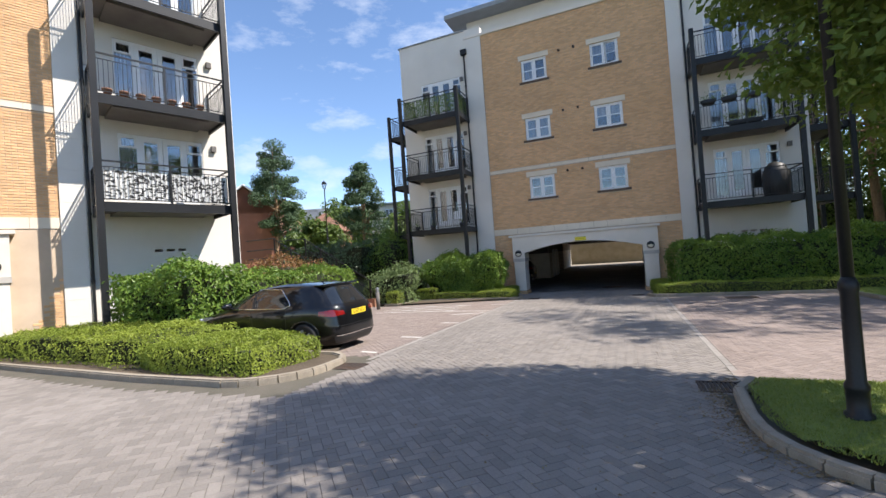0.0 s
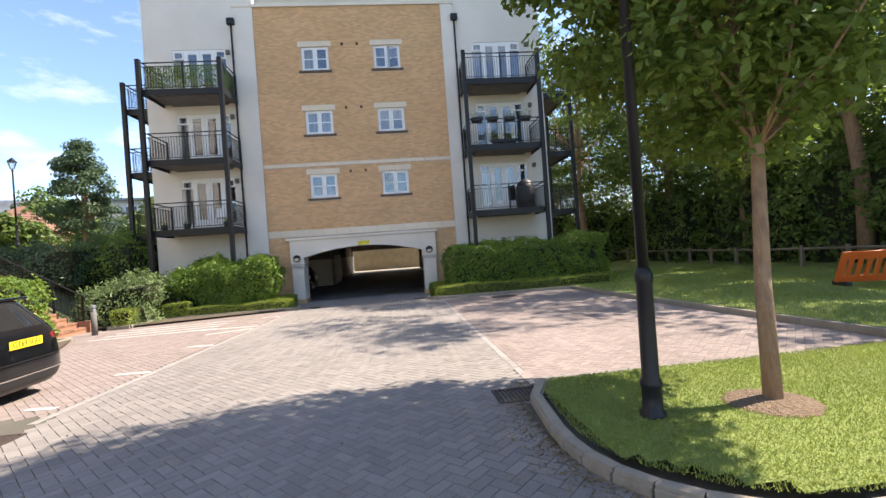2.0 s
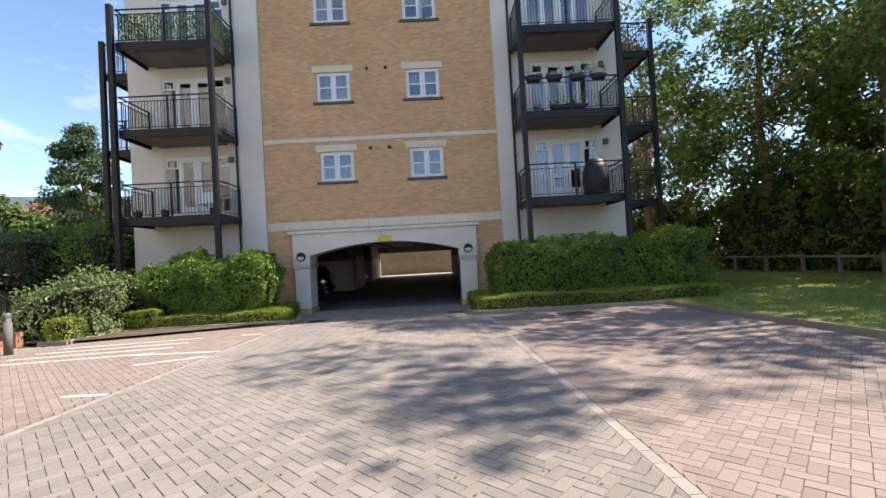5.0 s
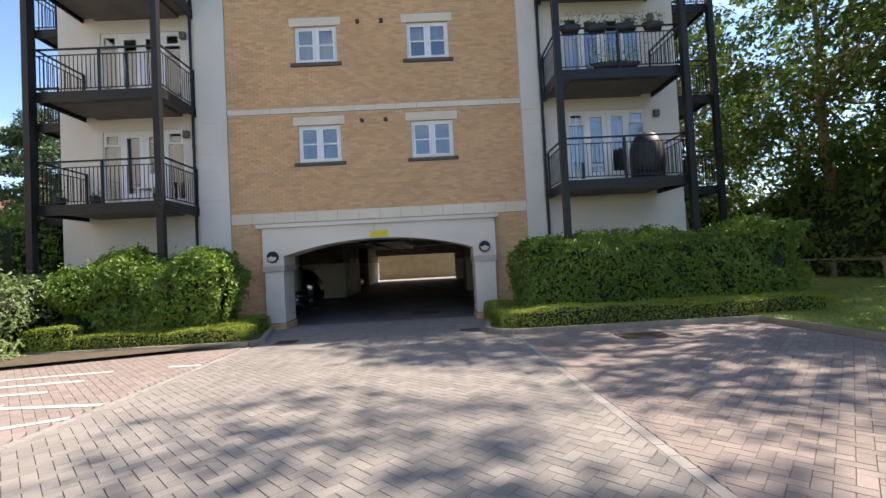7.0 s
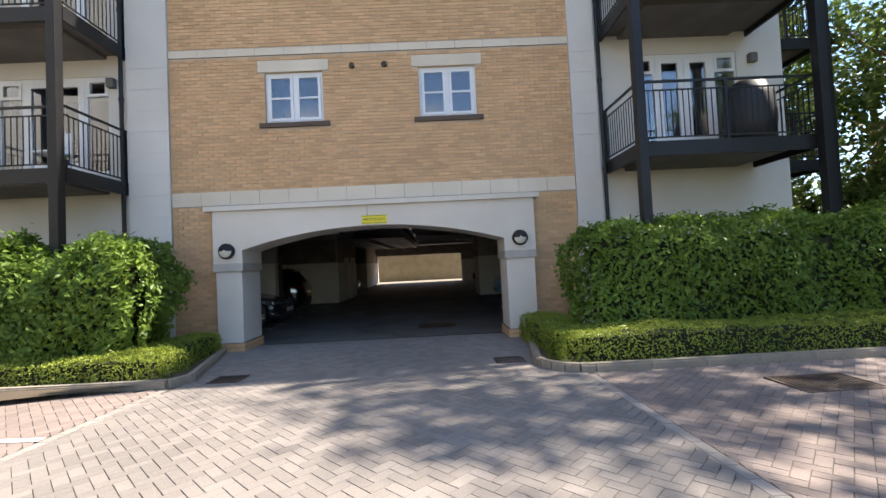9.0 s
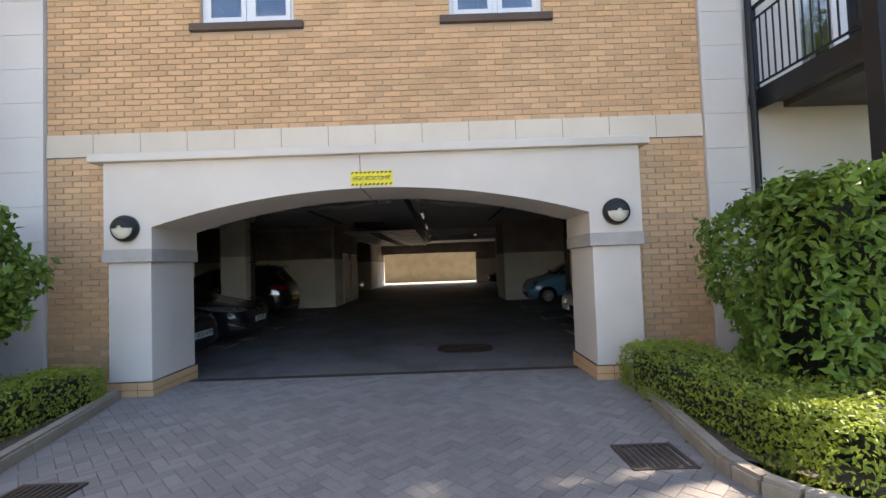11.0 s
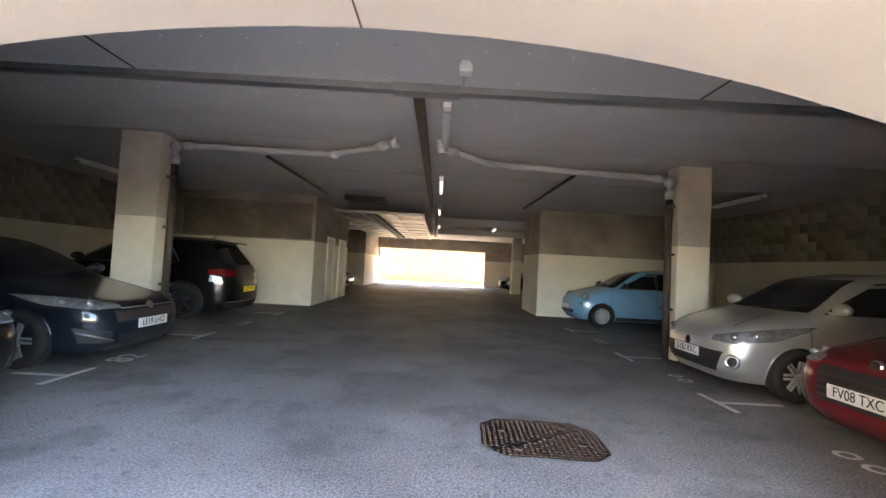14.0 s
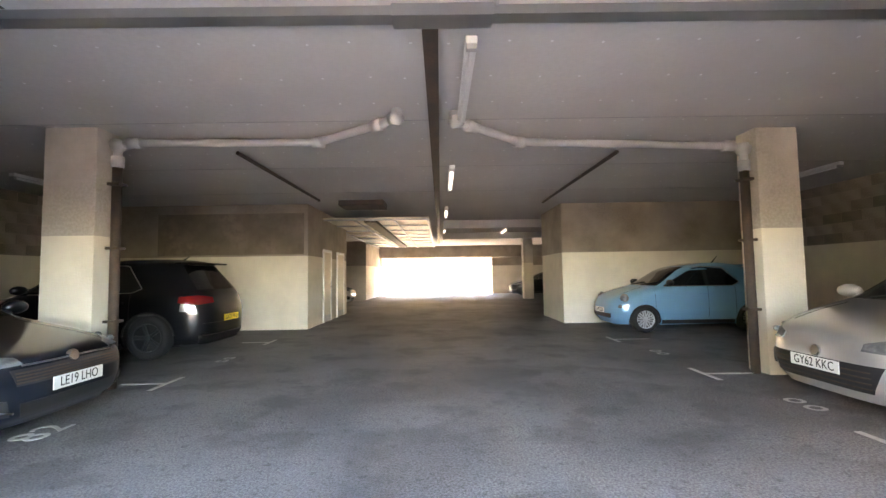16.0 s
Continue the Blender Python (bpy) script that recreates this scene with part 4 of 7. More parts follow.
part("lip", boxes((WX0 + 2.46, WX1 + 1.74, 0.061, 0.10, -0.03, -0.003)), M_PIPEDARK, trunk_run)
tagged(part("cable_tray", boxes((-2.25, -2.13, 24.36, 46.0, CEIL - 0.075, CEIL - 0.06), (-2.25, -2.235, 24.36, 46.0, CEIL - 0.06, CEIL - 0.015), (-2.145, -2.13, 24.36, 46.0, CEIL - 0.06, CEIL - 0.015)), M_PIPEDARK), "narrow dark cable tray along the ceiling", "cable tray")
for x in (-5.08, 0.72):
    tagged(part("ceiling_joint", boxes((x - 0.012, x + 0.012, 21.95, 24.21, CEIL - 0.006, CEIL - 0.001)), M_PIPEDARK), "dark joint between ceiling boards", "joint", kind="structure")
for y in (26.4, 28.6, 30.8):
    tagged(part("ceiling_joint", boxes((WX0 + 0.4, WX1 - 0.4, y, y + 0.012, CEIL - 0.005, CEIL - 0.001)), M_PIPE), "pale taped joint between ceiling boards", "joint", kind="structure")
bm = bmesh.new()
for y in np.arange(22.3, 32.0, 0.6):
    for x in np.arange(-10.4, 6.3, 0.4):
        dx, dy = 0.05 * math.sin(x * 9 + y * 5), 0.02 * math.sin(x * 5 + y)
        lathe(bm, [(0.012, -0.003), (0.013, 0.0)], 6, Matrix.Translation((x + dx, y + dy, CEIL - 0.0005)))
tagged(part("screw_head", bm, M_UPVC), "filled screw heads in the ceiling boards", "screw", kind="stuff")
sensor = tagged(empty("ceiling_sensor", (-1.73, 23.7, CEIL)), "small white sensor box on the ceiling", "sensor")
part("housing", boxes((-0.06, 0.06, -0.06, 0.06, -0.11, -0.03), bevel=0.015), M_UPVC, sensor)
part("base", boxes((-0.04, 0.04, -0.04, 0.04, -0.03, -0.001)), M_UPVC, sensor)
part("conduit", boxes((-0.012, 0.012, 0.041, 0.5, -0.03, -0.005)), M_PIPE, sensor)


def drain_run(side, pts, x, y):
    """A grey soil pipe from the middle of the ceiling to a column, and dark down to the floor."""
    run = tagged(empty("drain_pipe", (x, y, 0)), "grey plastic drain pipe crossing below the ceiling to a column", "pipe")
    loc = [Vector(p) - Vector((x, y, 0)) for p in pts]
    bm = bmesh.new()
    tube(bm, loc, 0.055, 14)
    part("pipe", bm, M_PIPE, run, smooth=True)
    for a, b in zip(loc, loc[1:]):
        for k in (0.0, 1.0):
            c = a.lerp(b, k)
            d = (b - a).normalized() * 0.07
            bm = bmesh.new()
            tube(bm, [c - d, c + d], 0.072, 14)
            part("collar", bm, M_PIPE, run, smooth=True)
    bm = bmesh.new()
    tube(bm, [(loc[0].x, loc[0].y, 0.0), (loc[0].x, loc[0].y, loc[0].z - 0.05)], 0.055, 14)
    part("downpipe", bm, M_PIPEDARK, run, "dark stained downpipe", smooth=True)
    for z in (0.8, 1.7, 2.5):
        part("bracket", boxes((loc[0].x - 0.075, loc[0].x + 0.075, loc[0].y - 0.075, loc[0].y + 0.075, z, z + 0.035), bevel=0.005), M_PIPEDARK, run)


drain_run("w", [(-6.18, 26.72, 2.8), (-6.18, 26.72, 3.02), (-6.0, 26.75, 3.05), (-3.7, 26.85, 3.06), (-2.85, 26.3, 3.08), (-2.62, 26.1, 3.09), (-2.6, 26.08, CEIL)], -6.18, 26.72)
drain_run("e", [(1.9, 26.95, 2.7), (1.9, 26.95, 2.93), (1.7, 26.95, 2.97), (-1.1, 26.85, 3.03), (-1.75, 26.35, 3.07), (-1.93, 26.2, 3.08), (-1.95, 26.18, CEIL)], 1.9, 26.95)
grid = tagged(empty("suspended_grid", (-4.0, 40, 2.92)), "bare metal grid of a suspended ceiling with foil behind", "ceiling grid")
bm = bmesh.new()
box(bm, -1.7, 1.55, -6.4, 6.2, 0.05, 0.07)
part("backing", bm, material("foil backing", (0.62, 0.55, 0.40), rough=0.4, metal=0.3), grid)
for k in range(9):
    y = -6.3 + k * 1.56
    part("runner", boxes((-1.7, 1.55, y, y + 0.05, 0.0, 0.04)), M_STEEL, grid)
for x in (-1.7, -0.6, 0.55, 1.5):
    part("rail", boxes((x, x + 0.05, -6.4, 6.2, -0.04, -0.002)), M_STEEL, grid)
part("opening", boxes((-0.35, 0.0, -6.2, 5.5, -0.045, 0.03)), M_PIPEDARK, grid, "dark slot")
tagged(part("air_duct", boxes((-4.6, -3.5, 31.7, 32.5, CEIL - 0.14, CEIL - 0.002), bevel=0.02), M_PIPEDARK), "dark open duct mouth in the ceiling", "duct")
for y in (36.0, 40.5):
    tagged(part("beam", boxes((-2.0, 6.4, y, y + 0.3, CEIL - 0.28, CEIL - 0.002), bevel=0.01), M_CEIL), "pale concrete ceiling beam", "beam", kind="structure")
tagged(part("beam_far", boxes((-6.1, 6.4, 49.2, 49.95, 2.42, CEIL - 0.003)), M_GWALL), "bare beam over the far opening", "beam", kind="structure")
for k, (y0, y1) in enumerate(((33.6, 34.5), (35.2, 36.2))):
    d = tagged(empty(f"door_{k + 1}", (-5.5, (y0 + y1) / 2, 0)), "cream painted service door in a white frame, closed", "door", kind="structure")
    h = (y1 - y0) / 2
    part("frame", boxes((0.002, 0.04, -h, -h + 0.07, 0, 2.1), (0.002, 0.04, h - 0.07, h, 0, 2.1), (0.002, 0.04, -h + 0.07, h - 0.07, 2.03, 2.1)), M_UPVC, d)
    part("leaf", boxes((0.004, 0.025, -h + 0.075, h - 0.075, 0.01, 2.025)), material("cream door paint", (0.62, 0.57, 0.46), rough=0.5), d)
    part("handle", boxes((0.026, 0.07, h - 0.2, h - 0.1, 1.0, 1.03), bevel=0.005), M_STEEL, d)
    part("kick_plate", boxes((0.026, 0.03, -h + 0.1, h - 0.1, 0.03, 0.2)), M_STEEL, d)
tagged(part("damp_patch", boxes((-9.3, -5.6, 32.238, 32.246, 1.9, 2.95)), material("damp stained plaster", (0.20, 0.165, 0.13), (0.30, 0.25, 0.20), (0.13, 0.10, 0.08), rough=0.95, fine=6, coarse=1.5)), "dark damp-stained patch of bare plaster on the wall", "stain", kind="structure")

# painted bay marks
def floor_mark(name, specs, label):
    ob = part(name, boxes(*specs), M_LINE)
    return tagged(ob, label, "bay marking", "bay markings", kind="structure")


for y in (24.4, 26.92, 30.2):
    floor_mark("bay_mark", [(-6.2, -5.66, y - 0.03, y + 0.03, 0.002, 0.006), (-5.66, -5.60, y - 0.33, y + 0.33, 0.002, 0.006)], "worn white T-shaped parking mark on asphalt")
for y in (24.6, 26.95, 29.85):
    floor_mark("bay_mark", [(1.26, 1.95, y - 0.03, y + 0.03, 0.002, 0.006), (1.20, 1.26, y - 0.33, y + 0.33, 0.002, 0.006)], "worn white T-shaped parking mark on asphalt")


def lettering(name, body, size, at, mat, parent=None, label="", depth=0.002, align="CENTER"):
    """Built-in font text turned into a mesh."""
    cu = bpy.data.curves.new(name, "FONT")
    cu.body, cu.size, cu.extrude, cu.align_x, cu.align_y = body, size, depth, align, "CENTER"
    tmp = bpy.data.objects.new(name, cu)
    scene.collection.objects.link(tmp)
    me = bpy.data.meshes.new_from_object(tmp.evaluated_get(bpy.context.evaluated_depsgraph_get()))
    bpy.data.objects.remove(tmp)
    me.materials.clear()
    me.materials.append(mat)
    ob = new(name, me)
    ob.parent = parent
    ob.matrix_basis = at
    if label:
        ob["label"] = label
    return ob


tagged(lettering("bay_number", "82", 0.42, pose(-5.65, 25.25, 0.003, 0, 0, 90), M_LINE), "worn white bay number 82 painted on asphalt", "bay number", "bay numbers", kind="structure")
for x, y in ((-5.65, 28.45), (-5.65, 22.8), (1.42, 25.65), (1.42, 28.45), (1.42, 23.2)):
    bm = bmesh.new()
    for dx in (-0.12, 0.12):
        for a in range(10):
            t0, t1 = 2 * math.pi * a / 10, 2 * math.pi * (a + 1) / 10
            q = [(x + 0.10 * r * math.sin(t), y + dx + 0.09 * r * math.cos(t), 0.004) for t, r in ((t0, 0.55), (t1, 0.55), (t1, 1.0), (t0, 1.0))]
            bm.faces.new([bm.verts.new(p) for p in q])
    bmesh.ops.recalc_face_normals(bm, faces=bm.faces[:])
    tagged(part("bay_number", bm, M_LINE), "worn illegible bay number painted on asphalt", "bay number", "bay numbers", kind="structure")

# manhole cover just inside
M_RUST = material("rusty checker plate", (0.17, 0.10, 0.065), (0.12, 0.07, 0.045), (0.22, 0.14, 0.10), rough=0.7, metal=0.4, fine=40)
cover = tagged(empty("manhole_cover", (-1.0, 23.35, 0.0), -3), "rusty studded steel manhole cover set in asphalt", "manhole cover")
HALF = [(-0.47, -0.22), (-0.33, -0.36), (0.33, -0.36), (0.47, -0.22), (0.47, 0.20), (0.40, 0.27)]
for s in (1, -1):
    bm = bmesh.new()
    face = bm.faces.new([bm.verts.new((s * (u + 0.006), s * (v - 0.008), 0.012)) for u, v in HALF + [(-0.40, -0.27)]])
    if face.normal.z < 0:
        face.normal_flip()
    bmesh.ops.solidify(bm, geom=bm.faces[:], thickness=0.011)
    part("plate", bm, M_RUST, cover)
bm = bmesh.new()
for i in range(22):
    for j in range(16):
        u, v = -0.45 + i * 0.0428, -0.34 + j * 0.0452
        if abs(v - u * 0.675) > 0.03 and abs(u) + abs(v) < 0.68:
            box(bm, u - 0.013, u + 0.013, v - 0.013, v + 0.013, 0.012, 0.0145)
part("stud", bm, M_RUST, cover, "raised studs")["kind"] = "stuff"
for u, v in ((-0.3, 0.1), (0.3, -0.1), (-0.2, -0.25), (0.22, 0.25)):
    part("lift_hole", lathe(bmesh.new(), [(0.028, 0.012), (0.028, 0.0185)], 12, Matrix.Translation((u, v, 0))), M_PIPEDARK, cover)

# the height sign
M_YELLOW = material("yellow sign", (0.85, 0.72, 0.02), (0.80, 0.66, 0.02), rough=0.4, bump=0)
M_INK = material("black ink", (0.015, 0.015, 0.015), rough=0.5, bump=0)
sign = tagged(empty("height_sign", (-2.17, PY0 - 0.001, 2.562)), "yellow height restriction sign with hazard stripes on the arch", "sign")
part("panel", boxes((-0.255, 0.255, -0.006, 0.0, -0.088, 0.088)), M_YELLOW, sign)
for row in (-0.072, 0.072):
    for k in range(10):
        u = -0.235 + k * 0.051
        bm = bmesh.new()
        bm.faces.new([bm.verts.new(p) for p in ((u - 0.016, -0.0075, row - 0.012), (u + 0.006, -0.0075, row - 0.012), (u + 0.022, -0.0075, row + 0.012), (u, -0.0075, row + 0.012))])
        bmesh.ops.solidify(bm, geom=bm.faces[:], thickness=0.001)
        part("stripe", bm, M_INK, sign)
words = lettering("words", "HEIGHT RESTRICTION 8'0\"", 0.062, pose(0, -0.0075, 0, 90, 0, 0), M_INK, sign)
words.scale = (0.62, 1.15, 1)


# ---- cars ----
M_TYRE = material("tyre rubber", (0.02, 0.02, 0.02), (0.03, 0.03, 0.03), rough=0.85, fine=60)
M_RIM = material("alloy rim", (0.62, 0.63, 0.64), (0.52, 0.53, 0.54), rough=0.4, metal=0.45, fine=20, bump=0.02)
M_RIMDARK = material("dark alloy rim", (0.06, 0.06, 0.065), rough=0.35, metal=0.7, bump=0.02)
M_CARGLASS = material("tinted car glass", (0.012, 0.014, 0.016), (0.02, 0.022, 0.025), rough=0.04, bump=0, spec=0.8)
M_TRIM = material("black plastic trim", (0.02, 0.02, 0.021), rough=0.55, fine=50, bump=0.08)
M_CHROME = material("chrome trim", (0.75, 0.76, 0.77), rough=0.12, metal=1.0, bump=0)
M_HEAD = material("headlamp glass", (0.16, 0.17, 0.18), (0.05, 0.05, 0.055), (0.34, 0.35, 0.36), rough=0.3, metal=0.3, fine=14, bump=0.1, coat=0.5)
M_LENS = material("bright lamp lens", (0.55, 0.57, 0.60), (0.35, 0.37, 0.40), rough=0.2, metal=0.6, fine=30, bump=0.1, coat=1.0)
M_TAIL = material("red tail lamp", (0.20, 0.006, 0.006), (0.13, 0.005, 0.005), rough=0.12, fine=20, coat=1.0)
M_PLATEW = material("white number plate", (0.82, 0.82, 0.80), rough=0.4, bump=0)
M_PLATEY = material("yellow number plate", (0.85, 0.62, 0.03), rough=0.4, bump=0)


def car_paint(name, a, metal):
    return material(name, a, tuple(x * 0.93 for x in a), None, rough=0.3, metal=metal, fine=200, bump=0.0, coat=1.0, spec=0.15)


def wheel(parent, x, y, r, rim, spokes=5):
    """A tyre with a spoked rim; y tells the side."""
    s = 1 if y > 0 else -1
    m = Matrix.Translation((x, y, r)) @ pose(0, 0, 0, -90 * s, 0, 0)
    w = part("wheel", lathe(bmesh.new(), [(r * 0.62, -0.19), (r * 0.94, -0.19), (r, -0.16), (r, -0.03), (r * 0.94, 0.0), (r * 0.68, 0.005), (r * 0.66, -0.03)], 32, m), M_TYRE, parent, "black rubber tyre", True)
    part("rim", lathe(bmesh.new(), [(r * 0.60, -0.10), (r * 0.68, -0.02), (r * 0.68, 0.0), (r * 0.63, -0.01), (r * 0.6, -0.06), (r * 0.1, -0.06)], 32, m), M_TRIM if rim is M_RIM and spokes < 9 else rim, w)
    bm = bmesh.new()
    for k in range(spokes):
        a = 2 * math.pi * k / spokes
        mm = m @ pose(0, 0, 0, 0, 0, math.degrees(a))
        for off in (-0.022, 0.022):
            box(bm, r * 0.1, r * 0.64, off - 0.012, off + 0.012, -0.045, -0.014, m=mm)
    got = lathe(bm, [(r * 0.15, -0.05), (r * 0.15, -0.012), (r * 0.1, -0.004)], 16, m)
    part("spokes", got, rim, w)
    return w


HATCH = dict(rows=[(0.17, -0.14, 0.12, 0.93), (0.25, -0.04, 0.05, 0.97), (0.40, 0.0, 0.0, 0.99), (0.55, 0.0, 0.0, 1.0), (0.66, -0.04, 0.02, 1.0), (0.72, -0.12, 0.03, 1.0), (0.80, -0.40, 0.05, 0.995), (0.88, -0.76, 0.08, 0.985), (0.95, -1.08, 0.11, 0.96), (1.00, -1.18, 0.15, 0.93), (1.10, -1.36, 0.24, 0.89), (1.25, -1.66, 0.36, 0.84), (1.36, -1.95, 0.45, 0.79), (1.42, -2.25, 0.55, 0.74), (1.45, -2.6, 0.8, 0.66), (1.465, -2.85, 1.3, 0.5)],
             belt=0.95, roof=1.37, pillar=-2.20, quarter=-3.25, tail=(0.76, 0.90), plate=0.80, lamp=((0.50, 0.665, 0.715), (0.85, 0.655, 0.775), (1.20, 0.70, 0.80), (1.26, 0.75, 0.80)))
CITY = dict(rows=[(0.17, -0.13, 0.10, 0.92), (0.28, -0.03, 0.03, 0.97), (0.45, 0.0, 0.0, 1.0), (0.60, -0.02, 0.0, 1.0), (0.72, -0.08, 0.02, 1.0), (0.80, -0.20, 0.03, 0.995), (0.91, -0.50, 0.06, 0.985), (0.99, -0.84, 0.10, 0.96), (1.05, -0.98, 0.13, 0.93), (1.20, -1.22, 0.22, 0.87), (1.35, -1.45, 0.34, 0.81), (1.44, -1.72, 0.46, 0.74), (1.48, -2.0, 0.65, 0.66), (1.50, -2.25, 1.05, 0.5)],
            belt=0.98, roof=1.40, pillar=-2.05, quarter=-2.75, tail=(0.72, 0.98), plate=0.70, lamp=((0.50, 0.62, 0.68), (0.85, 0.61, 0.76), (1.25, 0.68, 0.84), (1.38, 0.80, 0.86)))
SUV = dict(rows=[(0.22, -0.12, 0.10, 0.94), (0.32, -0.03, 0.02, 0.98), (0.55, 0.0, 0.0, 1.0), (0.75, -0.03, 0.0, 1.0), (0.85, -0.12, 0.02, 1.0), (0.95, -0.45, 0.05, 0.99), (1.03, -0.90, 0.08, 0.97), (1.08, -1.08, 0.11, 0.95), (1.20, -1.30, 0.20, 0.90), (1.40, -1.62, 0.36, 0.84), (1.55, -1.95, 0.48, 0.78), (1.62, -2.3, 0.52, 0.72), (1.65, -2.7, 0.58, 0.62), (1.665, -3.0, 0.9, 0.5)],
           belt=1.08, roof=1.56, pillar=-2.30, quarter=-3.45, tail=(0.88, 1.04), plate=0.62, lamp=((0.50, 0.78, 0.83), (0.85, 0.77, 0.88), (1.20, 0.81, 0.91), (1.26, 0.86, 0.91)))


def car(label, at, turn, L, W, wb, front, shape, paint, plate_front="", plate_rear="", rim=None, wr=0.31, spokes=5, group="", style="bars", chrome=False):
    """A parked car, nose along its own +x: a body of stacked rounded outlines, cut out over the wheels, with lamps, glass and trim that follow its skin."""
    rim = rim or M_RIM
    thing = tagged(empty("car", at, turn), label, "car", group)
    rows = np.array(shape["rows"])
    zs = np.linspace(rows[0, 0], rows[-1, 0], 64)
    ker = np.array([1, 2, 3, 2, 1]) / 9.0

    def eased(col):
        v = np.interp(zs, rows[:, 0], rows[:, col])
        return np.convolve(np.pad(v, 2, mode="edge"), ker, mode="valid")

    nose, back, wide = eased(1), eased(2), eased(3)
    power = np.interp(zs, [0.3, shape["belt"], rows[-1, 0]], [5.0, 4.6, 3.4])

    def skin(u, v, z, out=0.0):
        """The body's skin at height z in the direction (u, v) of a unit square."""
        xf, xr = L / 2 + np.interp(z, zs, nose), -L / 2 + np.interp(z, zs, back)
        w, n = W / 2 * np.interp(z, zs, wide), np.interp(z, zs, power)
        r = (abs(u) ** n + abs(v) ** n) ** (-1 / n)
        return Vector(((xf + xr) / 2 + ((xf - xr) / 2 + out) * u * r, (w + out) * v * r, z))

    def ends(q, z, sign, out):
        """Across the nose (sign 1) or tail (-1): q from -1 to 1, beyond that along the flanks."""
        return skin(sign, q, z, out) if abs(q) <= 1 else skin(sign * (2 - abs(q)), math.copysign(1, q), z, out)

    def flank(x, z, s, out):
        xf, xr = L / 2 + np.interp(z, zs, nose), -L / 2 + np.interp(z, zs, back)
        a, w, n = (xf - xr) / 2, W / 2 * np.interp(z, zs, wide), np.interp(z, zs, power)
        k = min(0.999, abs((x - (xf + xr) / 2) / a))
        return Vector((x, s * (w * (1 - k ** n) ** (1 / n) + out), z))

    def patch(name, place, low, high, mat, parent, text="", rows_n=5, thick=0.012):
        """A shell on the skin between two lines of (along, height)."""
        bm = bmesh.new()
        grid_p = [[bm.verts.new(place(a[0] + (b[0] - a[0]) * k / rows_n, a[1] + (b[1] - a[1]) * k / rows_n)) for a, b in zip(low, high)] for k in range(rows_n + 1)]
        for ra, rb in zip(grid_p, grid_p[1:]):
            for k in range(len(ra) - 1):
                bm.faces.new((ra[k], ra[k + 1], rb[k + 1], rb[k]))
        bmesh.ops.recalc_face_normals(bm, faces=bm.faces[:])
        mid = bm.faces[:][len(bm.faces) // 2]
        if mid.normal.dot(mid.calc_center_median() - Vector((0, 0, 0.6))) < 0:
            bmesh.ops.reverse_faces(bm, faces=bm.faces[:])
        bmesh.ops.solidify(bm, geom=bm.faces[:], thickness=thick)
        ob = part(name, bm, mat, parent, text, smooth=True)
        ob.data.set_sharp_from_angle(angle=radians(40))
        return ob

    def line(points, n=16):
        ps = np.array(points)
        ts = np.linspace(0, 1, n) * (len(ps) - 1)
        return [tuple(np.interp(t, range(len(ps)), ps[:, k]) for k in range(ps.shape[1])) for t in ts]

    # body
    edge = [(1, -1 + 2 * k / 28) for k in range(28)] + [(1 - 2 * k / 96, 1) for k in range(96)] + [(-1, 1 - 2 * k / 28) for k in range(28)] + [(-1 + 2 * k / 96, -1) for k in range(96)]
    axles = (L / 2 - front, L / 2 - front - wb)
    arch = wr + 0.05
    bm = bmesh.new()
    rings, inside = [], set()
    for z in zs:
        ring = []
        for u, v in edge:
            p = skin(u, v, z)
            gone = False
            for c in axles:
                d = math.hypot(p.x - c, p.z - wr)
                if d < arch and abs(p.y) > W * 0.3:
                    k = arch / max(d, 1e-4)
                    p.x, p.z, gone = c + (p.x - c) * k, wr + (p.z - wr) * k, True
            vert = bm.verts.new(p)
            if gone:
                inside.add(vert)
            ring.append(vert)
        rings.append(ring)
    n = len(edge)
    for ra, rb in zip(rings, rings[1:]):
        for k in range(n):
            q = (ra[k], ra[(k + 1) % n], rb[(k + 1) % n], rb[k])
            if not all(vv in inside for vv in q):
                bm.faces.new(q)
    bm.faces.new(rings[-1])
    bmesh.ops.delete(bm, geom=[vv for vv in bm.verts if not vv.link_faces], context="VERTS")
    bmesh.ops.remove_doubles(bm, verts=bm.verts[:], dist=0.0004)
    bmesh.ops.recalc_face_normals(bm, faces=bm.faces[:])
    part("body", bm, paint, thing, smooth=True)
    part("underbody", boxes((-L / 2 + 0.5, L / 2 - 0.5, -W / 2 * 0.74, W / 2 * 0.74, 0.17, 0.70)), M_TRIM, thing)
    for x in axles:
        for y in (W / 2 - 0.02, -W / 2 + 0.02):
            wheel(thing, x, y, wr, rim, spokes)

    belt, roof, pillar, quarter = shape["belt"], shape["roof"], L / 2 + shape["pillar"], L / 2 + shape["quarter"]

    def screen_x(z):
        return L / 2 + np.interp(z, zs, nose)

    # glass
    for s in (1, -1):
        lo, hi = belt + 0.025, roof
        fore_lo, fore_hi = screen_x(lo) - 0.26, screen_x(hi) - 0.22
        side = lambda a, z, s=s: flank(a, z, s, 0.004)
        patch("side_window", side, line([(pillar + 0.04, lo), (fore_lo, lo)]), line([(pillar + 0.04, hi), (fore_hi, hi - 0.02)]), M_CARGLASS, thing, "dark tinted side glass")
        patch("side_window", side, line([(quarter, lo + 0.05), (quarter + 0.15, lo), (pillar - 0.04, lo)]), line([(quarter + 0.06, lo + 0.12), (quarter + 0.30, hi - 0.03), (pillar - 0.04, hi)]), M_CARGLASS, thing, "dark tinted side glass")
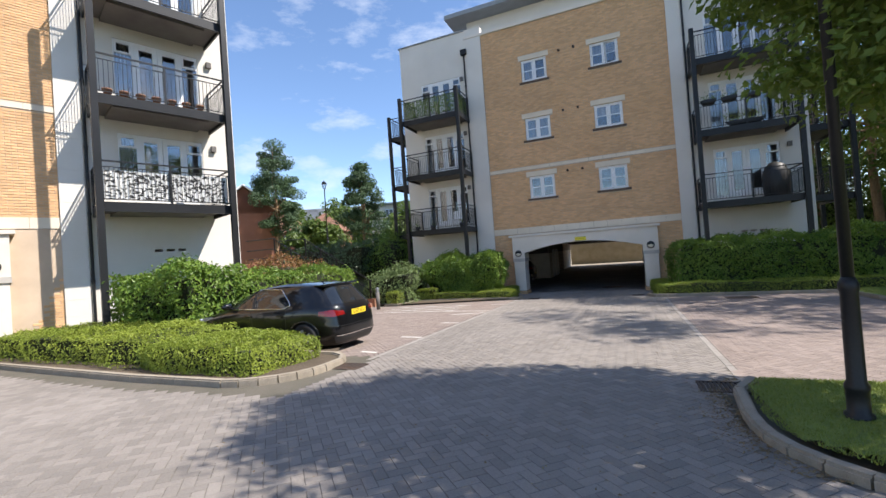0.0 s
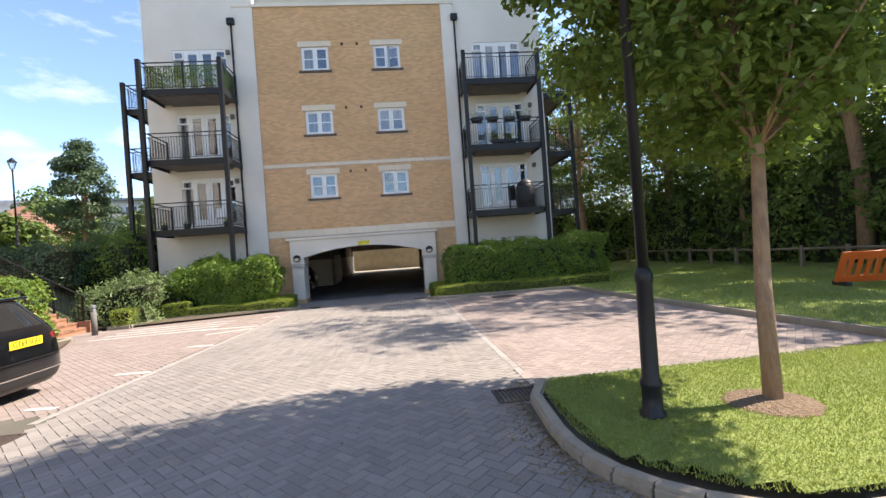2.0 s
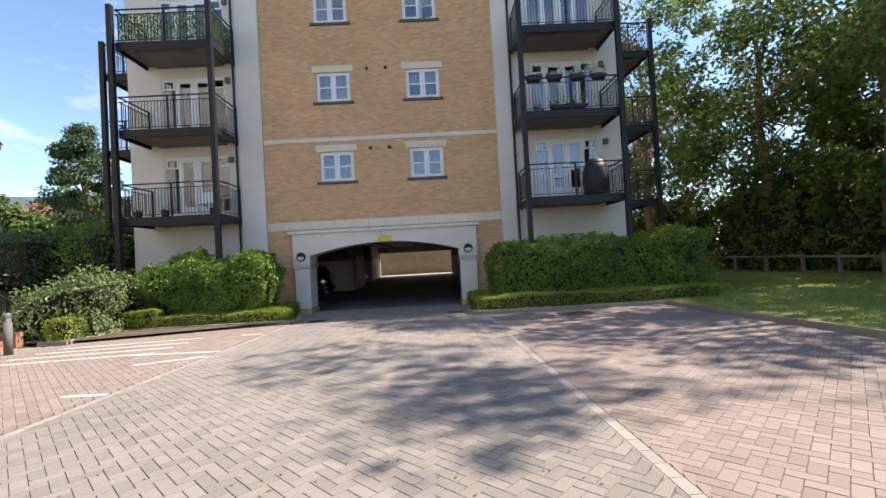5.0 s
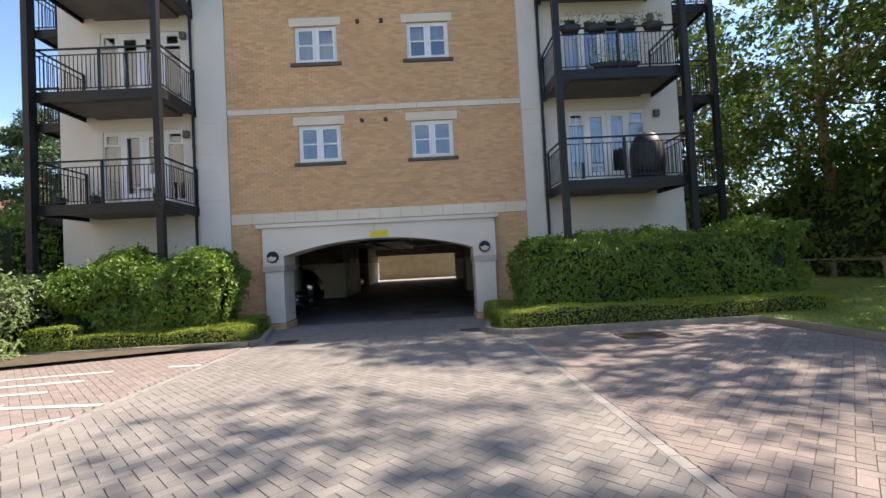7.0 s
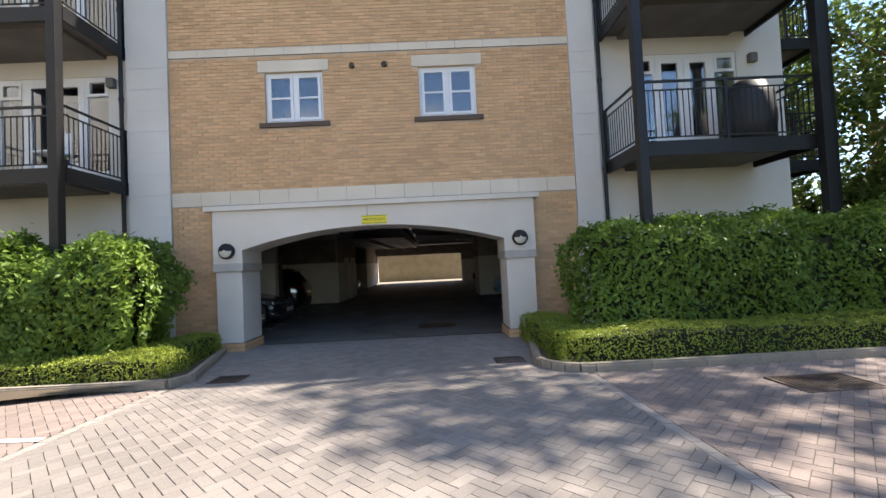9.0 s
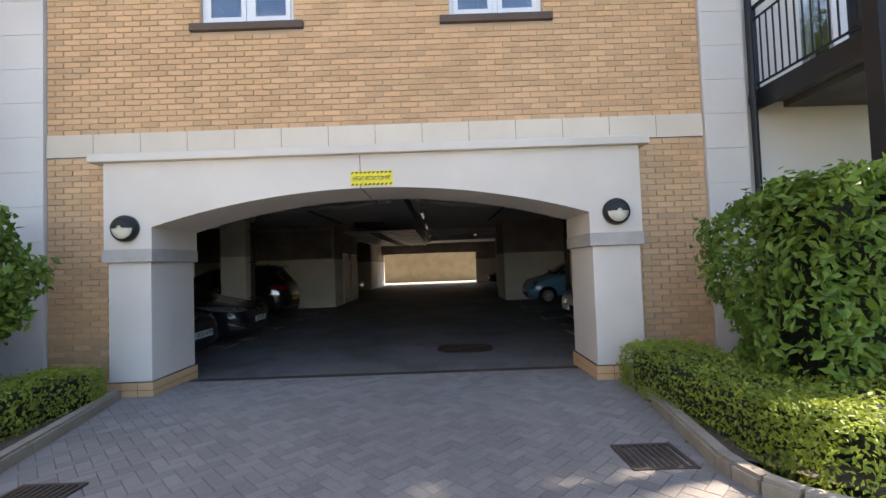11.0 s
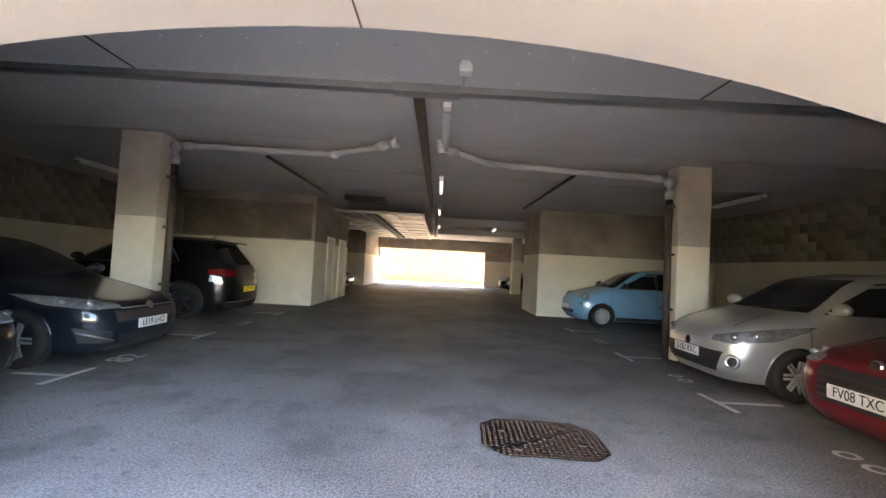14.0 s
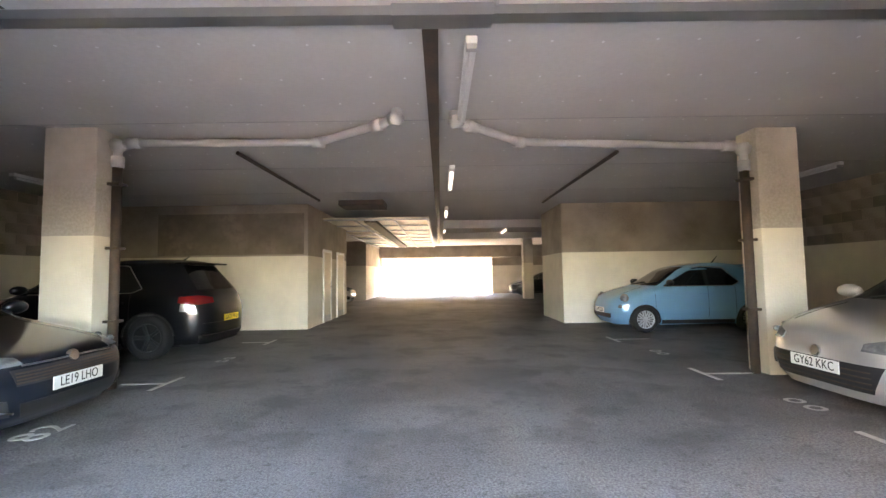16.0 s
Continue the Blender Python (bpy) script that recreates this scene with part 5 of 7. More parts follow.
        patch("pillar_trim", side, line([(pillar - 0.045, lo), (pillar + 0.045, lo)], 4), line([(pillar - 0.045, hi), (pillar + 0.045, hi)], 4), M_TRIM, thing, thick=0.008)
        if chrome:
            bm = bmesh.new()
            loop = line([(fore_lo, lo - 0.01), (quarter + 0.15, lo - 0.01), (quarter, lo + 0.06), (quarter + 0.06, lo + 0.14), (quarter + 0.30, hi - 0.01), (pillar, hi + 0.015), (fore_hi, hi)], 60)
            tube(bm, [flank(a, z, s, 0.012) for a, z in loop], 0.011, 6)
            part("window_trim", bm, M_CHROME, thing, "chrome window surround", smooth=True)
        # doors, handles, sills, mirrors
        for xd in (pillar, screen_x(belt) - 0.12, max(quarter + 0.10, axles[1] + 0.30)):
            patch("door_gap", lambda a, z, s=s: flank(a, z, s, 0.0015), line([(xd - 0.004, 0.33), (xd + 0.004, 0.33)], 2), line([(xd - 0.004, belt - 0.01), (xd + 0.004, belt - 0.01)], 2), M_TRIM, thing, rows_n=10, thick=0.003)
        for xh in (pillar + 0.10, pillar - 0.80):
            if xh > axles[1] + 0.1:
                p = flank(xh, belt - 0.14, s, 0.012)
                part("door_handle", boxes((p.x - 0.09, p.x + 0.09, p.y - 0.014, p.y + 0.014, p.z - 0.015, p.z + 0.015), bevel=0.007), paint, thing)
        patch("sill", lambda a, z, s=s: flank(a, z, s, 0.008), line([(axles[1] + arch + 0.02, 0.185), (axles[0] - arch - 0.02, 0.185)]), line([(axles[1] + arch + 0.02, 0.27), (axles[0] - arch - 0.02, 0.27)]), M_TRIM, thing)
        bm = bmesh.new()
        tube(bm, [(axles[0] + arch * math.cos(t), s * (abs(flank(axles[0] + arch * math.cos(t), wr + arch * max(0, math.sin(t)), 1, 0).y) - 0.004), wr + arch * math.sin(t)) for t in np.linspace(0.05, math.pi - 0.05, 20)], 0.014, 6)
        tube(bm, [(axles[1] + arch * math.cos(t), s * (abs(flank(axles[1] + arch * math.cos(t), wr + arch * max(0, math.sin(t)), 1, 0).y) - 0.004), wr + arch * math.sin(t)) for t in np.linspace(0.05, math.pi - 0.05, 20)], 0.014, 6)
        part("arch_lip", bm, M_TRIM if shape is SUV else paint, thing, smooth=True)
        xm = screen_x(belt) - 0.42
        p = flank(xm, belt + 0.04, s, 0.0)
        bm = bmesh.new()
        bmesh.ops.create_uvsphere(bm, u_segments=20, v_segments=12, radius=1, matrix=Matrix.Translation((p.x, p.y + s * 0.14, p.z + 0.05)) @ pose(0, 0, 0, 0, 0, -12 * s) @ Matrix.Diagonal((0.075, 0.125, 0.075, 1)))
        box(bm, p.x - 0.03, p.x + 0.03, min(p.y - s * 0.02, p.y + s * 0.08), max(p.y - s * 0.02, p.y + s * 0.08), p.z - 0.03, p.z + 0.02)
        part("mirror", bm, paint if style != "round" else M_TRIM, thing, smooth=True)
        # headlights: a dark bowl under clear glass with bright reflectors
        q = shape["lamp"]
        if style != "round":
            unit = patch("headlight", lambda a, z, s=s: ends(s * a, z, 1, 0.006), line([(a, b) for a, b, c in q], 14), line([(a, c) for a, b, c in q], 14), M_HEAD, thing, "clear headlight with bright reflectors")
            for a in (0.80, 1.02):
                zl = np.interp(a, [k[0] for k in q], [(k[1] + k[2]) / 2 for k in q])
                p = ends(s * a, zl, 1, 0.012)
                bm = bmesh.new()
                bmesh.ops.create_uvsphere(bm, u_segments=16, v_segments=10, radius=1, matrix=Matrix.Translation(p) @ Matrix.Diagonal((0.034, 0.046, 0.034, 1)))
                part("reflector", bm, M_LENS, unit, smooth=True)
            patch("light_strip", lambda a, z, s=s: ends(s * a, z, 1, 0.012), line([(a, b - 0.004) for a, b, c in q], 12), line([(a, b + 0.012) for a, b, c in q], 12), M_LENS, unit, thick=0.006)
        else:
            for zl, rr in ((0.74, 0.10), (0.56, 0.05)):
                p = ends(s * 0.90, zl, 1, -0.02)
                bm = bmesh.new()
                bmesh.ops.create_uvsphere(bm, u_segments=24, v_segments=14, radius=1, matrix=Matrix.Translation(p) @ pose(0, 0, 0, 0, 0, 30 * s) @ Matrix.Diagonal((rr * 0.75, rr, rr, 1)))
                unit = part("headlight", bm, M_HEAD if rr > 0.06 else M_LENS, thing, "round clear headlight", smooth=True)
                part("reflector", lathe(bmesh.new(), [(rr * 0.5, 0), (rr * 0.5, 0.012), (rr * 0.3, 0.02)], 16, Matrix.Translation(p + Vector((rr * 0.66, s * rr * 0.36, 0))) @ pose(0, 0, 0, 0, 90, 30 * s)), M_LENS, unit, smooth=True)
        t0, t1 = shape["tail"]
        patch("tail_light", lambda a, z, s=s: ends(s * a, z, -1, 0.006), line([(0.52, t0 + 0.03), (0.85, t0), (1.14, t0 + 0.04)], 12), line([(0.52, t1 - 0.04), (0.85, t1), (1.14, t1 - 0.02)], 12), M_TAIL, thing, "red glass tail light")
        if shape is SUV:
            patch("reversing_light", lambda a, z, s=s: ends(s * a, z, -1, 0.010), line([(0.90, t0 - 0.12), (1.12, t0 - 0.10)], 8), line([(0.90, t0 - 0.01), (1.10, t0 + 0.03)], 8), M_LENS, thing, "bright clear lamp")
        # fog lights and side intakes
        if style == "wide_mouth":
            p = ends(s * 0.84, 0.40, 1, 0.0)
            ring_m = Matrix.Translation(p) @ pose(0, 0, 0, 0, 90, 34 * s)
            fog = part("fog_light", lathe(bmesh.new(), [(0.085, -0.02), (0.085, 0.012), (0.066, 0.018), (0.055, -0.004)], 20, ring_m), M_LENS, thing, "round fog light in a bright ring", smooth=True)
            part("lens", lathe(bmesh.new(), [(0.054, -0.01), (0.05, 0.006), (0.03, 0.012)], 16, ring_m), M_TRIM, fog, smooth=True)
        elif style != "round":
            patch("air_intake", lambda a, z, s=s: ends(s * a, z, 1, 0.005), line([(0.62, 0.27), (0.98, 0.29)], 10), line([(0.66, 0.40), (1.06, 0.46)], 10), M_TRIM, thing)
            patch("intake_strip", lambda a, z, s=s: ends(s * a, z, 1, 0.016), line([(0.60, 0.285), (1.02, 0.40)], 10), line([(0.60, 0.30), (1.04, 0.43)], 10), M_CHROME, thing, "bright trim strip", rows_n=2)
    over = lambda a, z: ends(a, z, 1, 0.005)
    behind = lambda a, z: ends(a, z, -1, 0.005)
    z0, z1 = belt + 0.03, roof + 0.015
    patch("windscreen", over, line([(-0.90, z0), (0.90, z0)], 20), line([(-0.84, z1), (0.84, z1)], 20), M_CARGLASS, thing, "dark glass windscreen", rows_n=10, thick=0.008)
    patch("rear_window", behind, line([(-0.80, z0 + 0.02), (0.80, z0 + 0.02)], 20), line([(-0.78, z1 - 0.02), (0.78, z1 - 0.02)], 20), M_CARGLASS, thing, "dark rear glass", rows_n=8, thick=0.008)
    for y in (-0.35, 0.15):
        bm = bmesh.new()
        tube(bm, [ends(y / (W / 2) + k * 0.11, belt + 0.045 + 0.012 * k, 1, 0.02) for k in range(6)], 0.009, 6)
        part("wiper", bm, M_TRIM, thing)
    # nose
    grille_z = {"bars": (0.50, 0.63), "wide_mouth": (0.26, 0.50), "round": (0.30, 0.40), "tall": (0.36, 0.66)}[style]
    if shape is SUV:
        grille_z = (0.45, 0.72)
    half_q = {"bars": 0.62, "wide_mouth": 0.72, "round": 0.62, "tall": 0.46}[style]
    g0, g1 = grille_z
    inset = 0.12 if style == "wide_mouth" else 0.03
    patch("front_grille", over, line([(-half_q + inset, g0), (half_q - inset, g0)], 20), line([(-half_q, g1), (half_q, g1)], 20), M_TRIM, thing, "black grille")
    for k in range(4):
        zb = g0 + (k + 0.7) * (g1 - g0) / 5
        patch("grille_bar", lambda a, z: ends(a, z, 1, 0.014), line([(-half_q + inset, zb), (half_q - inset, zb)], 14), line([(-half_q + inset, zb + 0.012), (half_q - inset, zb + 0.012)], 14), M_PIPEDARK, thing, rows_n=1, thick=0.006)
    if style == "bars":
        patch("nose_strip", lambda a, z: ends(a, z, 1, 0.012), line([(-0.52, 0.648), (0.52, 0.648)], 14), line([(-0.52, 0.660), (0.52, 0.660)], 14), M_CHROME, thing, "thin chrome strip", rows_n=1, thick=0.008)
        patch("lower_intake", over, line([(-0.52, 0.24), (0.52, 0.24)], 14), line([(-0.56, 0.36), (0.56, 0.36)], 14), M_TRIM, thing)
    bz = g1 + 0.055 if style != "bars" else 0.655
    p = ends(0, bz, 1, 0.006)
    part("badge", lathe(bmesh.new(), [(0.055, -0.02), (0.055, 0.008), (0.045, 0.016)], 20, Matrix.Translation(p) @ pose(0, 0, 0, 0, 80, 0)), M_CHROME, thing, "plain round badge")
    bm = bmesh.new()
    for y in (-0.62, 0.62):
        tube(bm, [ends(y * (1 - 0.12 * k / 7), np.interp(k, [0, 7], [shape["rows"][5][0], belt - 0.01]), 1, 0.0005) for k in range(8)], 0.004, 5)
    part("bonnet_gap", bm, M_TRIM, thing)
    # tail
    patch("rear_valance", behind, line([(-0.80, 0.21), (0.80, 0.21)], 16), line([(-0.86, 0.36), (0.86, 0.36)], 16), M_TRIM, thing)
    patch("bumper_strip", lambda a, z: ends(a, z, -1, 0.012), line([(-0.80, 0.355), (0.80, 0.355)], 16), line([(-0.80, 0.375), (0.80, 0.375)], 16), M_CHROME if shape is not CITY else M_TRIM, thing, rows_n=1)
    patch("boot_gap", lambda a, z: ends(a, z, -1, 0.002), line([(-0.78, 0.56), (0.78, 0.56)], 14), line([(-0.78, 0.568), (0.78, 0.568)], 14), M_TRIM, thing, rows_n=1, thick=0.003)
    rx = -L / 2 + np.interp(roof + 0.04, zs, back)
    part("spoiler", boxes((rx - 0.14, rx + 0.16, -W * 0.33, W * 0.33, roof + 0.015, roof + 0.05), bevel=0.014), paint, thing)
    bm = bmesh.new()
    tube(bm, [(rx + 0.40, 0, rows[-1, 0] - 0.02), (rx + 0.25, 0, rows[-1, 0] + (0.16 if shape is CITY else 0.07))], 0.012, 6, taper=[1.6, 0.5])
    part("aerial", bm, M_TRIM, thing)
    if plate_front:
        pz = 0.46 if style != "wide_mouth" else 0.44
        px = skin(1, 0, pz).x + 0.016
        p = part("number_plate", boxes((px, px + 0.012, -0.26, 0.26, pz - 0.056, pz + 0.056), bevel=0.004), M_PLATEW, thing, "white number plate")
        t = lettering("registration", plate_front, 0.115, pose(px + 0.0125, 0, pz, 90, 0, 90), M_INK, p)
        t.scale = (0.82, 1, 1)
    if plate_rear:
        pz = shape["plate"]
        px = skin(-1, 0, pz).x - 0.012
        p = part("number_plate", boxes((px - 0.012, px, -0.26, 0.26, pz - 0.056, pz + 0.056), bevel=0.004), M_PLATEY, thing, "yellow number plate")
        t = lettering("registration", plate_rear, 0.115, pose(px - 0.0125, 0, pz, 90, 0, -90), M_INK, p)
        t.scale = (0.82, 1, 1)
    return thing


P_BLACK, P_BLUE, P_SILVER = car_paint("black car paint", (0.004, 0.004, 0.005), 0.0), car_paint("sky blue car paint", (0.17, 0.37, 0.56), 0.0), car_paint("silver car paint", (0.62, 0.61, 0.59), 0.7)
P_NIGHT, P_RED, P_WHITE = car_paint("dark blue grey car paint", (0.008, 0.012, 0.020), 0.1), car_paint("dark red car paint", (0.16, 0.010, 0.014), 0.1), car_paint("white car paint", (0.6, 0.6, 0.6), 0.0)
BAYS = "cars in the garage bays"
car("glossy black hatchback parked on the red paving by the hedge", (-7.86, 7.8, ground_z(-7, 7.8) - 0.005), 180, 4.42, 1.80, 2.73, 0.86, HATCH, P_BLACK, plate_rear="GT69 SGU", wr=0.32, chrome=True, style="tall")
car("dark blue-grey hatchback in a garage bay, nose to the aisle", (-5.45 - 2.13, 25.35, 0), 0, 4.26, 1.79, 2.62, 0.86, HATCH, P_NIGHT, "LE19 LHO", group=BAYS)
car("black car in the bay by the entrance, bonnet to the aisle", (-5.42 - 2.2, 23.05, 0), 0, 4.4, 1.8, 2.7, 0.85, HATCH, P_BLACK, "OU72 WYM", group=BAYS, style="tall")
car("black sport utility car parked with its tail to the aisle", (-6.05 - 2.25, 29.4, 0), 180, 4.5, 1.86, 2.68, 0.9, SUV, P_BLACK, plate_rear="GX23 WLU", rim=M_RIMDARK, wr=0.36, group=BAYS, chrome=True)
car("silver city car in a garage bay beside a column", (1.42 + 1.81, 25.5, 0), 180, 3.62, 1.66, 2.3, 0.79, CITY, P_SILVER, "GY62 KKC", wr=0.29, style="wide_mouth", spokes=7, group=BAYS)
car("dark red hatchback in the bay by the entrance", (1.45 + 2.1, 23.25, 0), 180, 4.2, 1.77, 2.58, 0.88, HATCH, P_RED, "FV08 TXC", group=BAYS, style="tall")
car("sky blue city car parked against the cream wall", (1.6 + 1.78, 31.45, 0), 180, 3.55, 1.63, 2.3, 0.68, CITY, P_BLUE, "GU15 OZS", wr=0.285, style="round", spokes=9, group=BAYS, chrome=True)
car("black car far back in the garage", (1.9 + 2.1, 46.6, 0), 180, 4.2, 1.77, 2.58, 0.88, HATCH, P_BLACK, group=BAYS)
car("pale car far back in the garage", (-6.1 - 2.1, 41.0, 0), 0, 4.2, 1.77, 2.58, 0.88, HATCH, P_WHITE, group=BAYS)


# ---- kerbs, lawns, beds ----
def bevel_block(name, mat):
    me = bpy.data.meshes.new(name)
    bm = bmesh.new()
    box(bm, -0.5, 0.5, -0.0625, 0.0625, -0.15, 0.0)
    es = [e for e in bm.edges if all(v.co.z > -0.01 for v in e.verts) and abs(e.verts[0].co.y - e.verts[1].co.y) < 0.01]
    bmesh.ops.bevel(bm, geom=es, offset=0.022, segments=2, affect="EDGES")
    bm.to_mesh(me)
    bm.free()
    me.materials.append(mat)
    return me


KERB_STONE = bevel_block("kerb_stone", M_KERB)


def kerb(points, label, top=0.11, stone=0.75):
    """Kerb stones set end to end along a line."""
    line = tagged(empty("kerb", (points[0][0], points[0][1], ground_z(*points[0]))), label, "kerb", kind="structure")
    inv = line.matrix_world.inverted()
    for (ax, ay), (bx, by) in zip(points, points[1:]):
        ln = math.hypot(bx - ax, by - ay)
        n = max(1, round(ln / stone))
        for k in range(n):
            t0, t1 = k / n, (k + 1) / n
            p = Vector((ax + (bx - ax) * t0, ay + (by - ay) * t0, 0))
            q = Vector((ax + (bx - ax) * t1, ay + (by - ay) * t1, 0))
            p.z, q.z = ground_z(p.x, p.y) + top, ground_z(q.x, q.y) + top
            c, d = (p + q) / 2, q - p
            ob = new("kerb_stone", KERB_STONE)
            ob.parent = line
            ob.matrix_basis = inv @ Matrix.Translation(c) @ d.to_track_quat("X", "Z").to_matrix().to_4x4() @ Matrix.Diagonal((d.length - 0.006, 1, 1, 1))
    return line


def arc(cx, cy, r, a0, a1, n=7):
    return [(cx + r * math.cos(radians(a0 + (a1 - a0) * k / n)), cy + r * math.sin(radians(a0 + (a1 - a0) * k / n))) for k in range(n + 1)]


WEST_BED = [(-16.0, 4.7), (-8.0, 4.5), (-6.4, 4.55)] + arc(-6.15, 5.7, 1.16, -80, 0, 6) + [(-5.02, 6.2), (-5.2, 6.5), (-5.5, 6.68)]
kerb(WEST_BED, "worn concrete kerb round the planted bed", stone=0.6)
kerb([(-5.4, 6.68), (-9.9, 6.75)], "worn concrete kerb beside the parking bay")
kerb([(-9.9, 6.75), (-9.95, 14.4), (-11.0, 14.45)], "worn concrete kerb at the head of the bays")
kerb([(-10.4, 16.6), (-9.75, 16.7), (-9.65, 18.38), (-4.75, 18.32), (-4.6, 18.6), (-5.25, 20.9)], "worn concrete kerb before the low hedge")
kerb([(0.85, 20.9), (0.48, 18.7)] + arc(1.08, 18.55, 0.6, 180, 270, 5) + [(6.2, 17.95)], "worn concrete kerb before the low hedge")
kerb([(6.2, 17.95), (6.12, 6.35), (8.5, 6.2), (16, 6.1)], "worn concrete kerb along the lawn")
ISLAND = [(6.1, 6.22), (1.05, 6.1), (0.82, 5.6), (0.74, 4.8)] + arc(1.9, 4.5, 1.16, 180, 268, 7) + [(6.0, 3.3), (16.0, 3.3)]
kerb([p for p in ISLAND if p[0] < 1.06 or p[1] < 5], "rounded concrete kerb round the grass island", top=0.085, stone=0.6)


def bed(name, poly, height, mat, label, category):
    bm = bmesh.new()
    face = bm.faces.new([bm.verts.new((x, y, height(x, y))) for x, y in poly])
    bmesh.ops.triangulate(bm, faces=[face])
    bmesh.ops.recalc_face_normals(bm, faces=bm.faces[:])
    return tagged(part(name, bm, mat), label, category, kind="structure")


bed("bed_west", [(-30, 4.75)] + WEST_BED[1:] + [(-9.85, 6.8), (-9.9, 14.4), (-30, 14.4)], lambda x, y: ground_z(x, y) + 0.07, M_EARTH, "dark soil bed under the shrubs", "flower bed")
bed("bed_north_west", [(-10.3, 16.6), (-9.8, 16.7), (-9.7, 18.4), (-4.8, 18.35), (-4.68, 18.6), (-5.3, 20.9), (-5.5, 21.25), (-11.3, 21.25), (-11.3, 17)], lambda x, y: ground_z(x, y) + 0.07, M_EARTH, "dark soil bed before the block", "flower bed")
bed("bed_north_east", [(0.92, 20.9), (0.55, 18.7), (1.1, 18.02), (6.2, 18.02), (9.0, 18.4), (9.0, 21.25), (1.15, 21.25)], lambda x, y: ground_z(x, y) + 0.07, M_EARTH, "dark soil bed before the block", "flower bed")


def in_poly(x, y, poly):
    hit = False
    for (ax, ay), (bx, by) in zip(poly, poly[1:] + poly[:1]):
        if (ay > y) != (by > y) and x < (bx - ax) * (y - ay) / (by - ay) + ax:
            hit = not hit
    return hit


lawn_xs, lawn_ys = np.arange(6.2, 44, 0.9), np.arange(5.5, 62, 0.9)
tagged(sheet("lawn_east", lawn_xs, lawn_ys, lambda x, y: terrain(x, y) + 0.2 + 0.04 * noise.noise(Vector((x * 0.4, y * 0.4, 0))), M_LAWN), "mown grass verge running up to the wood", "lawn", kind="structure")
ISLAND_FACE = [(6.12, 6.16), (1.1, 6.02), (0.9, 5.6), (0.82, 4.8)] + arc(1.9, 4.5, 1.07, 180, 268, 7) + [(6.0, 3.38), (16.0, 3.38), (16.0, 6.05)]


xs, ys = np.arange(0.8, 16.01, 0.12), np.arange(3.36, 6.25, 0.12)
bm = bmesh.new()
grid_v = {}
for i, x in enumerate(xs):
    for j, y in enumerate(ys):
        if in_poly(x, y, ISLAND_FACE):
            grid_v[i, j] = bm.verts.new((x, y, island_z(x, y)))
for (i, j), v in grid_v.items():
    q = [grid_v.get(k) for k in ((i, j), (i + 1, j), (i + 1, j + 1), (i, j + 1))]
    if all(q):
        bm.faces.new(q)
tagged(part("lawn_island", bm, M_LAWN, smooth=True), "sunlit mown grass island inside the kerb", "lawn", kind="structure")
tagged(part("mulch_ring", lathe(bmesh.new(), [(0.36, 0.0), (0.30, 0.02), (0.18, 0.035), (0.1, 0.045)], 24, Matrix.Translation((2.45, 4.54, island_z(2.45, 4.54) - 0.005))), material("dry leaf mulch", (0.20, 0.13, 0.08), (0.12, 0.08, 0.05), (0.28, 0.20, 0.13), rough=1, fine=35, bump=0.9, dist=0.02)), "brown dry mulch round the tree trunk", "mulch", kind="structure")


def grass(name, n, area, height, size, seed, label):
    """Upright blades scattered over an area."""
    rs = np.random.default_rng(seed)
    pts = []
    while len(pts) < n:
        x, y = rs.uniform(area[0], area[1]), rs.uniform(area[2], area[3])
        z = height(x, y)
        if z is not None:
            pts.append((x, y, z))
    c = np.array(pts)
    a = rs.uniform(0, 2 * math.pi, n)
    s = rs.uniform(0.6, 1.3, n)[:, None] * size
    side = np.stack([np.cos(a), np.sin(a), np.zeros(n)], 1) * s * 0.16
    tip = np.stack([rs.normal(0, 0.45, n), rs.normal(0, 0.45, n), np.ones(n)], 1) * s
    v = np.stack([c - side, c + side, c + tip], 1).reshape(-1, 3)
    t = np.arange(n * 3).reshape(-1, 3)
    return tagged(fast_mesh(name, v, t, M_GRASS), label, "grass", kind="stuff")


M_GRASS = leaf_material("grass blade", (0.17, 0.24, 0.035), (0.33, 0.37, 0.09), 0.35)
grass("grass", 90000, (0.8, 7.5, 3.36, 6.2), lambda x, y: island_z(x, y) if in_poly(x, y, ISLAND_FACE) and math.hypot(x - 2.45, y - 4.54) > 0.30 else None, 0.022, 5, "short mown grass blades on the island")
grass("grass", 60000, (6.2, 15.5, 6.3, 24), lambda x, y: terrain(x, y) + 0.2, 0.05, 6, "mown grass on the verge")

# dead leaves and grit in the gutter along the island kerb
rs_l = np.random.default_rng(21)
gut = []
while len(gut) < 900:
    x, y = 0.72 - abs(rs_l.normal(0, 0.16)), rs_l.uniform(3.6, 6.3)
    if y > 5.6:
        x += (y - 5.6) * 0.35
    if y < 4.4:
        x += (4.4 - y) ** 2 * 0.6
    gut.append((x - 0.03, y, ground_z(x, y) + 0.004))
for _ in range(500):
    x, y = rs_l.uniform(-4.2, 0.6), rs_l.uniform(2.5, 9)
    gut.append((x, y, ground_z(x, y) + 0.003))
gut = np.array(gut)
tagged(fast_mesh("leaf_litter", *leaf_cloud(gut, np.tile([0, 0, 1.0], (len(gut), 1)), 0.032, 0.25, rs_l), leaf_material("dead leaf", (0.16, 0.10, 0.05), (0.26, 0.20, 0.10), 0.1)), "dead leaves scattered in the gutter and on the setts", "leaf litter", kind="stuff")

